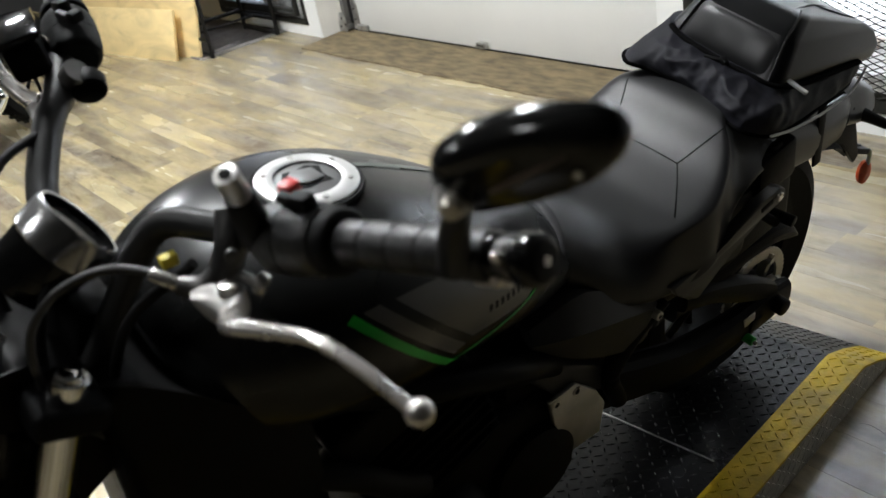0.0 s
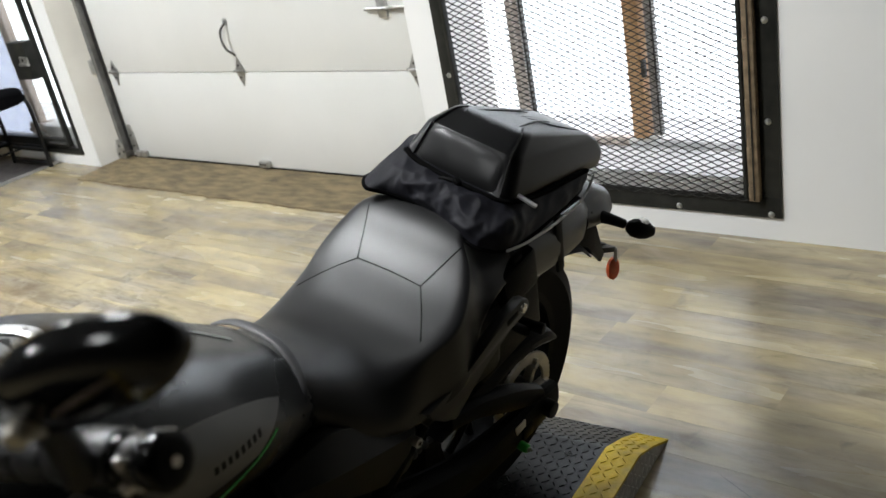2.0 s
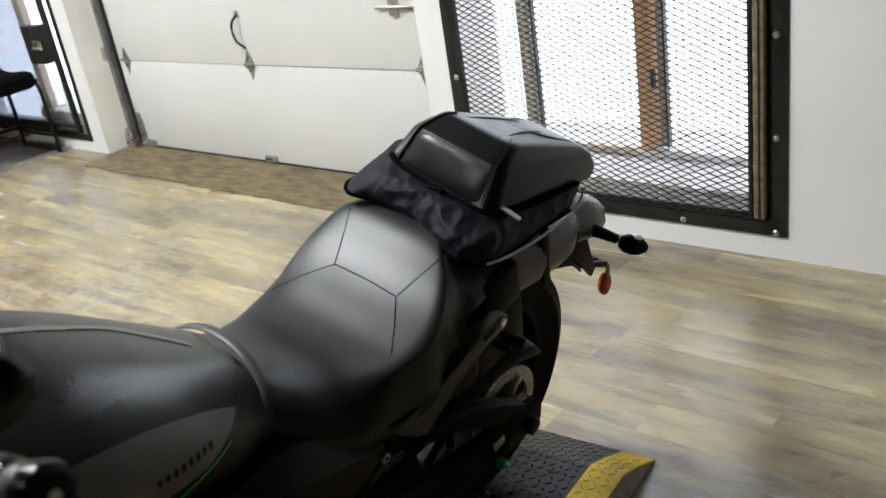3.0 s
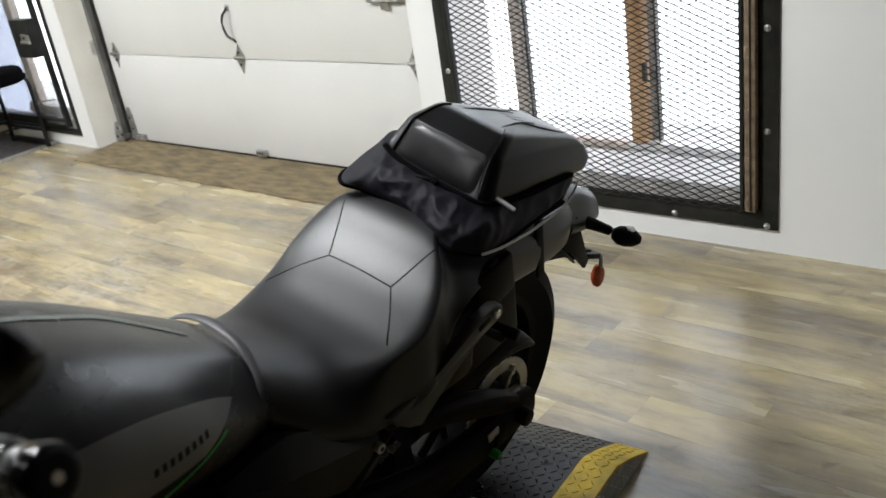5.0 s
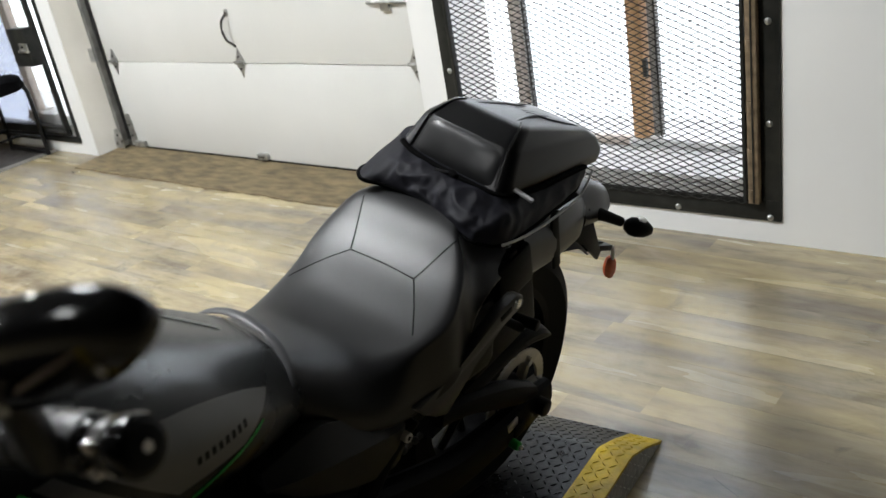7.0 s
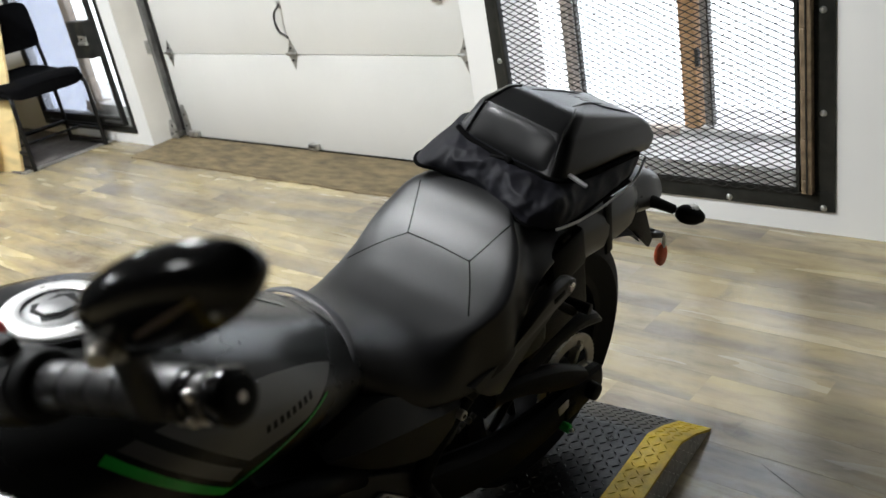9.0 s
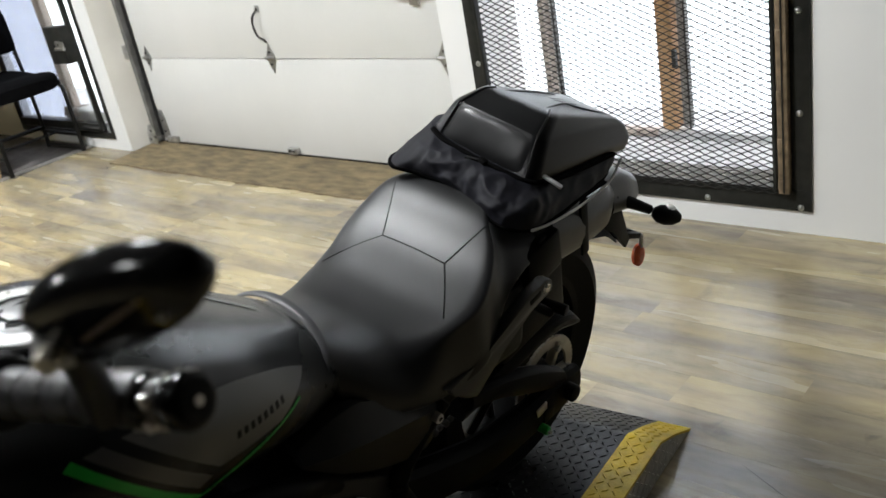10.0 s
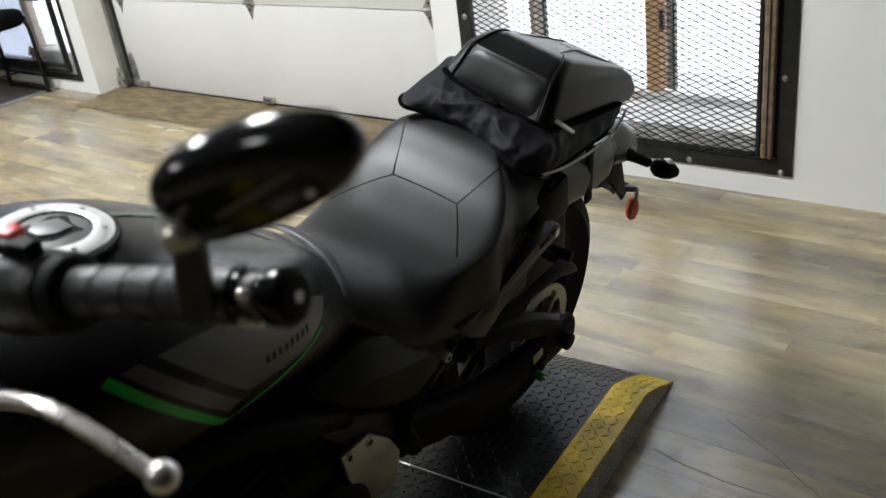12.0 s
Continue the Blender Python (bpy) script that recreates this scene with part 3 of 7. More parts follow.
def garage_door():
    DX = 3.135
    door = thing("garage_door", "closed white sectional garage door with steel hinges", "garage door", pose(DX, 3.76, 0), kind="structure")
    y0, y1 = 2.475 - 3.76, 5.045 - 3.76
    for i in range(4):
        z0 = 0.032 + 0.538 * i
        part("panel", box_bm((0.045, y1 - y0, 0.534), (0.0225, (y0 + y1) / 2, z0 + 0.267), bevel=0.004), "door", door)
    part("bottom_seal", box_bm((0.05, y1 - y0, 0.022), (0.02, (y0 + y1) / 2, 0.021), bevel=0.006), "rubber", door, "black rubber seal")

    def hinge(y, z, s=1.0):
        h = part("hinge", prism_bm([(0, 0.075), (0.022, 0.03), (0.034, 0.012), (0.034, -0.012), (0.022, -0.03), (0, -0.085), (-0.022, -0.03), (-0.034, -0.012), (-0.034, 0.012), (-0.022, 0.03)], 0.004,
                                   basis((-0.001, y, z), (0, -1, 0), (-1, 0, 0)) @ Matrix.Diagonal((s, s, 1, 1)), bevel=0.001), "galv", door, "galvanised steel hinge")
        part("knuckle", rod_bm((-0.012, y - 0.04, z), (-0.012, y + 0.04, z), 0.008, seg=12), "galv", h)
        for dz in (0.03, -0.035):
            part("bolt", rod_bm((-0.004, y, z + dz), (-0.011, y, z + dz), 0.006, seg=6), "steel_dark", h)

    for k in (1, 2, 3):
        for y in (0.0, -1.215, 1.19):
            hinge(y, 0.032 + 0.538 * k + 0.006)
    # lift handle above the middle hinge
    hd = part("handle", tube_bm([(-0.006, 0.005, 0.66), (-0.02, 0.002, 0.675), (-0.032, 0.03, 0.70), (-0.034, 0.045, 0.755), (-0.03, 0.035, 0.80), (-0.012, 0.022, 0.825), (-0.004, 0.02, 0.84)], 0.0065, 10), "steel_dark", door, "dark bent steel lift handle")
    part("handle_plate", box_bm((0.004, 0.03, 0.035), (-0.003, 0.02, 0.835), bevel=0.001), "galv", hd)
    # latch high on the closing side
    lt = part("latch", box_bm((0.02, 0.05, 0.09), (-0.011, -1.10, 0.86), bevel=0.003), "galv", door, "galvanised spring latch")
    part("latch_bar", rod_bm((-0.02, -1.28, 0.855), (-0.02, -1.0, 0.855), 0.008, seg=10), "galv", lt)
    # brackets along the bottom
    b = part("bottom_bracket", box_bm((0.03, 0.075, 0.034), (-0.015, -0.01, 0.055), bevel=0.003), "galv", door, "galvanised bottom bracket")
    for dy in (-0.02, 0.0, 0.02):
        part("bolt", rod_bm((-0.03, dy - 0.01, 0.058), (-0.036, dy - 0.01, 0.058), 0.006, seg=6), "steel_dark", b)
    part("corner_bracket", box_bm((0.024, 0.11, 0.036), (-0.012, 1.165, 0.052), bevel=0.002), "galv", door, "galvanised corner bracket")
    cb = part("corner_bracket", prism_bm([(-0.030, 0.0), (0.030, 0.0), (0.026, 0.13), (0.012, 0.185), (-0.020, 0.185), (-0.030, 0.15)], 0.005, basis((-0.002, 1.232, 0.055), (0, -1, 0), (-1, 0, 0)), bevel=0.001), "galv", door)
    for dz in (0.045, 0.115):
        part("bolt", rod_bm((-0.006, 1.236, 0.055 + dz), (-0.013, 1.236, 0.055 + dz), 0.007, seg=6), "steel_dark", cb)
    fb = part("floor_bracket", prism_bm([(-0.055, 0.0), (0.040, 0.0), (0.040, 0.085), (0.022, 0.125), (-0.020, 0.125), (-0.050, 0.060)], 0.005, basis((-0.058, 1.318, 0.030), (0, -1, 0), (-1, 0, 0)), bevel=0.001), "galv", door, "galvanised track foot with holes")
    for dy, dz in ((0.022, 0.03), (0.0, 0.085), (-0.03, 0.045)):
        part("bolt_hole", rod_bm((-0.062, 1.318 + dy, 0.03 + dz), (-0.0645, 1.318 + dy, 0.03 + dz), 0.009, seg=12), "rubber", fb)
    # roller tracks, with dark seals that close the gap to the jambs
    for y, w in ((1.318, 0.066), (-1.300, 0.028)):
        part("side_seal", box_bm((0.012, w, 2.12), (0.028, y, 1.07)), "rubber", door, "black rubber side seal")
    part("stop_strip", box_bm((0.016, 0.036, 2.12), (0.012, 1.334, 1.07), bevel=0.003), "jamb", door, "cream painted stop strip")
    for y in (1.305, -1.305):
        tr = part("track", box_bm((0.055, 0.006, 2.1), (-0.03, y, 1.12)), "track_galv", door, "galvanised steel roller track")
        part("track_lip", box_bm((0.006, 0.022, 2.1), (-0.054, y - 0.016 * (1 if y > 0 else -1), 1.12)), "track_galv", tr, "grey galvanised track edge")
        part("track_back", box_bm((0.004, 0.030, 2.1), (-0.004, y - 0.018 * (1 if y > 0 else -1), 1.12)), "track", tr)
        for z in (0.075, 0.62, 1.15):
            part("track_clip", box_bm((0.06, 0.07, 0.085), (-0.02, y + (0.035 if y > 0 else -0.035), z), bevel=0.004), "galv", tr, "galvanised track clip")
    return door


garage_door()




def diamond_mesh(y0, y1, z0, z1, x, lwd=0.052, swd=0.0235, w=0.0018):
    """Zigzag strands, one above the other, each turned against the next so that they meet at the knuckles."""
    bm = bmesh.new()
    cols = int((y1 - y0) / (lwd / 2))
    rows = int((z1 - z0) / (swd / 2))
    for j in range(rows):
        zc = z0 + (j + 0.5) * swd / 2
        prev = None
        for i in range(cols + 1):
            s = 1 if (i + j) % 2 == 0 else -1
            y = min(y0 + i * lwd / 2, y1)
            z = zc + s * (swd / 4 - w * 0.4)
            dx = 0.0022 * s * (1 if j % 2 else -1)
            ring = [bm.verts.new((x + dx + a, y, z + b)) for a, b in ((-0.0018, -w), (0.0018, -w), (0.0018, w), (-0.0018, w))]
            if prev:
                for k in range(4):
                    bm.faces.new((prev[k], prev[(k + 1) % 4], ring[(k + 1) % 4], ring[k]))
            prev = ring
    return bm


def part_raw(name, bm, material, parent):
    """As part(), for a large mesh with flat faces."""
    me = bpy.data.meshes.new(name)
    bm.to_mesh(me)
    bm.free()
    me.materials.append(M[material])
    ob = new(name, me)
    ob.parent = parent
    return ob


def gate_a():
    """Security gate of flat bar and expanded metal over the window beside the garage door."""
    y0, y1, z0, z1 = 0.895, 2.268, 0.087, 2.80
    g = thing("window_gate", "black steel security gate with diamond mesh bolted over a window", "window gate", pose(WX, 0, 0), kind="structure")
    b = 0.075
    for nm, sy, sz, cy, cz in (("bottom_bar", y1 - y0, b, (y0 + y1) / 2, z0 + b / 2), ("top_bar", y1 - y0, b, (y0 + y1) / 2, z1 - b / 2)):
        part(nm, box_bm((0.010, sy, sz), (-0.0051, cy, cz), bevel=0.0015), "gate", g)
    for nm, cy in (("side_bar", y0 + b / 2), ("side_bar", y1 - b / 2)):
        part(nm, box_bm((0.010, b, z1 - z0 - 2 * b), (-0.0051, cy, (z0 + z1) / 2), bevel=0.0015), "gate", g)
    part_raw("diamond_mesh", diamond_mesh(y0 + 0.055, y1 - 0.045, z0 + 0.055, z1 - 0.055, -0.016, w=0.0017), "meshm", g)["kind"] = "stuff"
    # inner angle irons that hold the mesh
    part("mesh_angle", box_bm((0.028, 0.012, z1 - z0 - 2 * b), (-0.0242, y1 - b - 0.004, (z0 + z1) / 2), bevel=0.001), "gate", g)
    hb = part("hinge_post", box_bm((0.03, 0.036, z1 - z0 - 2 * b + 0.01), (-0.0252, y0 + 0.082, (z0 + z1) / 2), bevel=0.002), "rust", g, "brown rusted steel hinge post")
    part("hinge_groove", box_bm((0.004, 0.004, z1 - z0 - 2 * b), (-0.0422, y0 + 0.080, (z0 + z1) / 2)), "gate", hb)
    for z in (0.19, 0.335, 0.50, 0.70, 0.9):
        part("weld", rod_bm((-0.03, y0 + 0.088, z - 0.02), (-0.03, y0 + 0.088, z + 0.02), 0.016, seg=10, bevel=0.004), "rust", hb)
    part("mesh_angle", box_bm((0.028, 0.012, z1 - z0 - 2 * b), (-0.0242, y0 + 0.112, (z0 + z1) / 2), bevel=0.001), "gate", g)
    spots = [(y0 + 0.036, 0.10 + 0.335 * k) for k in range(8)] + [(y1 - 0.036, 0.26 + 0.335 * k) for k in range(7)] + [(y0 + 0.036 + 0.335 * k, 0.103) for k in (1, 2, 3)]
    for y, z in spots:
        part("carriage_bolt", lathe_bm([(0.0, 0.0075), (0.006, 0.0068), (0.0105, 0.0035), (0.012, 0.0)], 14, basis((-0.0105, y, z), (0, 1, 0), (-1, 0, 0))), "galv", g, "round zinc bolt head")
    return g


gate_a()


def window_a():
    """Brown wooden window in the opening, behind the gate, on a concrete sill."""
    win = thing("window_1", "brown wooden window on a pale concrete sill", "window", pose(3.22, 1.58, 0), kind="structure")
    part("sill", box_bm((0.62, 1.235, 0.09), (0.07, 0, 0.182), bevel=0.006), "concrete", win, "pale weathered concrete sill")
    part("bottom_rail", box_bm((0.05, 1.22, 0.030), (0.03, 0, 0.243), bevel=0.004), "concrete", win)
    part("rail_end", box_bm((0.05, 0.30, 0.030), (0.024, 0.15, 0.2455), bevel=0.004), "wood_pale", win)
    for cy, w in ((-0.055, 0.062), (0.490, 0.028), (-0.60, 0.05)):
        part("mullion", box_bm((0.06, w, 2.47), (0.03, cy, 1.498), bevel=0.005), "wood_post" if cy < 0 else "wood_pale", win, "brown stained wooden post" if cy < 0 else "pale faded wooden post")
    part("mullion_bead", box_bm((0.03, 0.026, 2.47), (0.055, -0.105, 1.498), bevel=0.004), "bead_grey", win, "grey weathered glazing bead")
    part("mullion_bead", box_bm((0.02, 0.012, 2.47), (0.055, 0.466, 1.498), bevel=0.003), "concrete", win, "pale glazing bead")
    for by in (-0.125, 0.455):
        part("glazing_edge", box_bm((0.03, 0.008, 2.47), (0.050, by, 1.498), bevel=0.002), "steel_dark", win)
    for cy, w in ((0.22, 0.49), (-0.35, 0.42)):
        ob = part("pane", box_bm((0.006, w, 2.45), (0.045, cy, 1.50)), "glass", win)
        ob.visible_shadow = False
    part("latch", box_bm((0.02, 0.018, 0.07), (-0.01, -0.10, 0.55), bevel=0.004), "steel_dark", win)
    return win


window_a()


def gate_b():
    """Fixed frame of flat bar with a meshed leaf inside it, and a lock box at the leaf's edge."""
    y0, y1, z0, z1 = 5.365, 6.67, 0.075, 2.80
    g = thing("window_gate", "black steel mesh gate with a lock box over a bright window", "window gate", pose(WX, 0, 0), kind="structure")
    part("cross_bar", box_bm((0.010, y1 - y0, 0.040), (-0.0051, (y0 + y1) / 2, z0 + 0.020), bevel=0.0015), "gate", g)
    part("cross_bar", box_bm((0.010, y1 - y0, 0.065), (-0.0051, (y0 + y1) / 2, z1 - 0.0325), bevel=0.0015), "gate", g)
    part("side_bar", box_bm((0.010, 0.034, z1 - z0 - 0.105), (-0.0051, y0 + 0.017, (z0 + z1) / 2 - 0.0125), bevel=0.0015), "gate", g)
    part("side_bar", box_bm((0.010, 0.075, z1 - z0 - 0.105), (-0.0051, y1 - 0.0375, (z0 + z1) / 2 - 0.0125), bevel=0.0015), "gate", g)
    leaf = part("gate_leaf", box_bm((0.030, 0.030, 2.60), (-0.0215, y0 + 0.092, 1.432), bevel=0.002), "gate", g)
    part("leaf_rail", box_bm((0.030, 1.12, 0.055), (-0.0215, y0 + 0.668, 0.158), bevel=0.002), "gate", leaf)
    part("leaf_rail", box_bm((0.026, 0.22, 0.014), (-0.0375, y0 + 0.20, 0.158), bevel=0.002), "track", leaf)
    box = part("lock_box", box_bm((0.07, 0.205, 0.235), (-0.068, y0 + 0.180, 0.72), bevel=0.004), "gate", g, "black steel lock box")
    part("keyhole_plate", box_bm((0.010, 0.095, 0.042), (-0.108, y0 + 0.118, 0.728), (4, 0, 0), bevel=0.003), "galv", box, "worn bare steel lock plate")
    part("dead_bolt", rod_bm((-0.112, y0 + 0.07, 0.70), (-0.112, y0 + 0.175, 0.70), 0.010, seg=12), "galv", box)
    part("keyhole", rod_bm((-0.113, y0 + 0.12, 0.730), (-0.116, y0 + 0.12, 0.730), 0.009, seg=12), "rubber", box)
    ob = part_raw("diamond_mesh", diamond_mesh(y0 + 0.105, y1 - 0.06, z0 + 0.09, z1 - 0.05, -0.012, lwd=0.046, swd=0.0205, w=0.0009), "meshm", g)
    ob["kind"] = "stuff"
    return g


gate_b()


def window_b():
    """Window behind the second gate: a pale rough post, a broken ledge and a glowing bluish panel."""
    win = thing("window_2", "bright window with a pale weathered post and sill", "window", pose(3.22, 6.0, 0), kind="structure")
    part("sill", box_bm((0.56, 1.20, 0.075), (0.06, -0.002, 0.138), bevel=0.006), "concrete", win, "pale weathered concrete sill")
    bm = bmesh.new()
    rng = random.Random(9)
    for k in range(22):
        w = 0.03 + 0.05 * rng.random()
        box_bm((w, w * 1.3, 0.02 + 0.045 * rng.random()), (-0.19 + 0.12 * rng.random(), -0.30 + 0.36 * rng.random(), 0.195 + 0.035 * rng.random()), (rng.random() * 30, rng.random() * 30, rng.random() * 90), bm=bm)
    part("ledge", box_bm((0.16, 0.54, 0.072), (-0.13, -0.31, 0.212), bevel=0.012), "concrete", win, "pale broken ledge")
    part_raw("rubble", bm, "wood_pale", win)["kind"] = "stuff"
    part("mullion", box_bm((0.05, 0.088, 2.45), (-0.155, -0.055, 1.475), bevel=0.005), "wood_pale", win, "pale weathered post")
    ob = part("pane", box_bm((0.006, 0.52, 2.45), (0.05, -0.34, 1.476)), "glass", win)
    ob.visible_shadow = False
    # glowing panel that stands in for bluish daylight behind the mesh
    part("blind", box_bm((0.01, 0.60, 2.56), (-0.175, 0.298, 1.456)), "blue_glow", win, "glowing bluish panel standing in for daylight")
    return win


window_b()
solid("backdrop", "overexposed pale daylight outside the windows", "backdrop", box_bm((0.05, 16.0, 9.0), (4.27, 3.5, 3.0)), "outside")
solid("pavement", "pale concrete ground outside the windows", "pavement", box_bm((1.0, 16.0, 0.2), (3.735, 3.5, -0.12)), "concrete")

# entry mat with its metal edging, in the far corner
solid("entry_mat", "dark grey entry mat edged with metal strips", "mat", box_bm((0.66, 3.2, 0.012), (2.648, 7.35, 0.004), bevel=0.002), "mat", kind="")
for dy in (-0.012, 0.028):
    solid("edging_strip", "thin aluminium floor edging strip", "floor strip", box_bm((0.66, 0.016, 0.008), (2.648, 5.724 + dy, 0.006), bevel=0.002), "strip", kind="")


def ceiling_light(x, y, power):
    """Round drop lamp under the ceiling."""
    lamp = thing("ceiling_light", "round white ceiling lamp that is switched on", "ceiling lamp", pose(x, y, CEIL), group="ceiling lamps")
    part("housing", lathe_bm([(0.0, 0.0), (0.16, 0.0), (0.23, -0.03), (0.26, -0.09), (0.25, -0.092), (0.0, -0.075)], 40), "wall", lamp)
    d = part("diffuser", lathe_bm([(0.0, -0.112), (0.14, -0.108), (0.23, -0.096), (0.235, -0.088)], 40), "tube_glow", lamp)
    d.visible_shadow = False
    data = bpy.data.lights.new("lamp_light", "AREA")
    data.shape, data.size, data.energy, data.color = "DISK", 0.46, power, (0.95, 0.98, 1.0)
    ob = new("lamp_light", data)
    ob.matrix_world = pose(x, y, CEIL - 0.125)


# Reflections imply two unseen round lamps; the further, weaker ones are added fill.
for lx, ly, lp in ((0.78, 2.1, 116), (0.9, 5.0, 124), (-1.2, 6.2, 54), (-1.1, 1.3, 14)):
    ceiling_light(lx, ly, lp)


def plywood(name_label, corner_r, corner_l, height, lean, thick=0.018):
    """A sheet that stands on the floor and leans back."""
    a, b = Vector(corner_r), Vector(corner_l)
    d = (b - a)
    ang = math.degrees(math.atan2(d.y, d.x))
    m = pose(a.x, a.y, 0, 0, 0, ang) @ pose(0, 0, 0, 90 + lean, 0, 0)
    bm = prism_bm([(0, 0), (d.length, 0), (d.length, height), (0, height)], thick, m, bevel=0.001)
    return solid("plywood_sheet", name_label, "plywood", bm, "ply", kind="")


plywood("short pale plywood sheet leaning on a taller one", (2.225, 5.93, 0), (1.97, 7.46, 0), 0.34, 14)
plywood("tall pale plywood sheet leaning by a chair", (2.335, 5.775, 0), (2.04, 7.84, 0), 1.15, 12)


def chair():
    """Black stacking chair with a padded seat and back on a bent tube frame; its front is its own x."""
    c = thing("stacking_chair", "black padded chair on a bent steel tube frame", "chair", pose(2.632, 5.925, 0.0105, 0, 0, -90))
    part("seat", skin_bm([[(x, -0.225 + e, z), (x, 0.225 - e, z), (x, 0.25 - e, z + 0.03), (x, 0.225 - e, z + 0.066), (x, 0.0, z + 0.074), (x, -0.225 + e, z + 0.066), (x, -0.25 + e, z + 0.03)]
                          for x, z, e in ((-0.225, 0.505, 0.07), (-0.20, 0.487, 0.01), (0.0, 0.468, -0.005), (0.16, 0.480, -0.01), (0.25, 0.466, 0.0), (0.285, 0.447, 0.05))], 5, 4), "cloth_blk", c, "black fabric seat pad")
    part("backrest", skin_bm([[(-0.205 - 0.14 * (z - 0.7) - 0.25 * y * y + b, y, z) for b, y in ((0, -0.235 + e), (-0.022, 0.0), (0, 0.235 - e), (0.022, 0.252 - e), (0.045, 0.23 - e), (0.045, 0.0), (0.045, -0.23 + e), (0.022, -0.252 + e))]
                              for z, e in ((0.685, 0.05), (0.705, 0.005), (0.82, -0.005), (0.95, 0.0), (0.985, 0.05))], 4, 3), "cloth_blk", c, "black fabric back pad")
    for y in (-0.255, 0.255):
        part("leg", tube_bm([(0.262, y, 0.012), (0.266, y, 0.2), (0.272, y * 0.99, 0.40), (0.262, y * 0.97, 0.452), (0.22, y * 0.95, 0.472), (0.0, y * 0.92, 0.465), (-0.18, y * 0.92, 0.475)], 0.0135, 10), "tube_blk", c)
        part("leg", tube_bm([(-0.225, y, 0.012), (-0.215, y, 0.2), (-0.20, y * 0.97, 0.46), (-0.205, y * 0.97, 0.62), (-0.225, y * 0.95, 0.80), (-0.245, y * 0.94, 0.93)], 0.0135, 10), "tube_blk", c)
        part("stretcher", tube_bm([(-0.222, y, 0.115), (0.264, y, 0.115)], 0.0145, 8), "tube_blk", c)
        part("runner", tube_bm([(-0.225, y, 0.016), (0.02, y * 0.985, 0.020), (0.262, y, 0.016)], 0.0135, 8), "tube_blk", c)
        for x in (0.262, -0.225):
            part("glide", rod_bm((x, y, -0.001), (x, y, 0.02), 0.015, 0.013, seg=12), "rubber", c)
    part("stretcher", tube_bm([(-0.218, -0.25, 0.14), (-0.218, 0.25, 0.14)], 0.0145, 8), "tube_blk", c)
    part("stretcher", tube_bm([(-0.03, -0.25, 0.115), (-0.03, 0.25, 0.115)], 0.008, 8), "tube_blk", c)


chair()


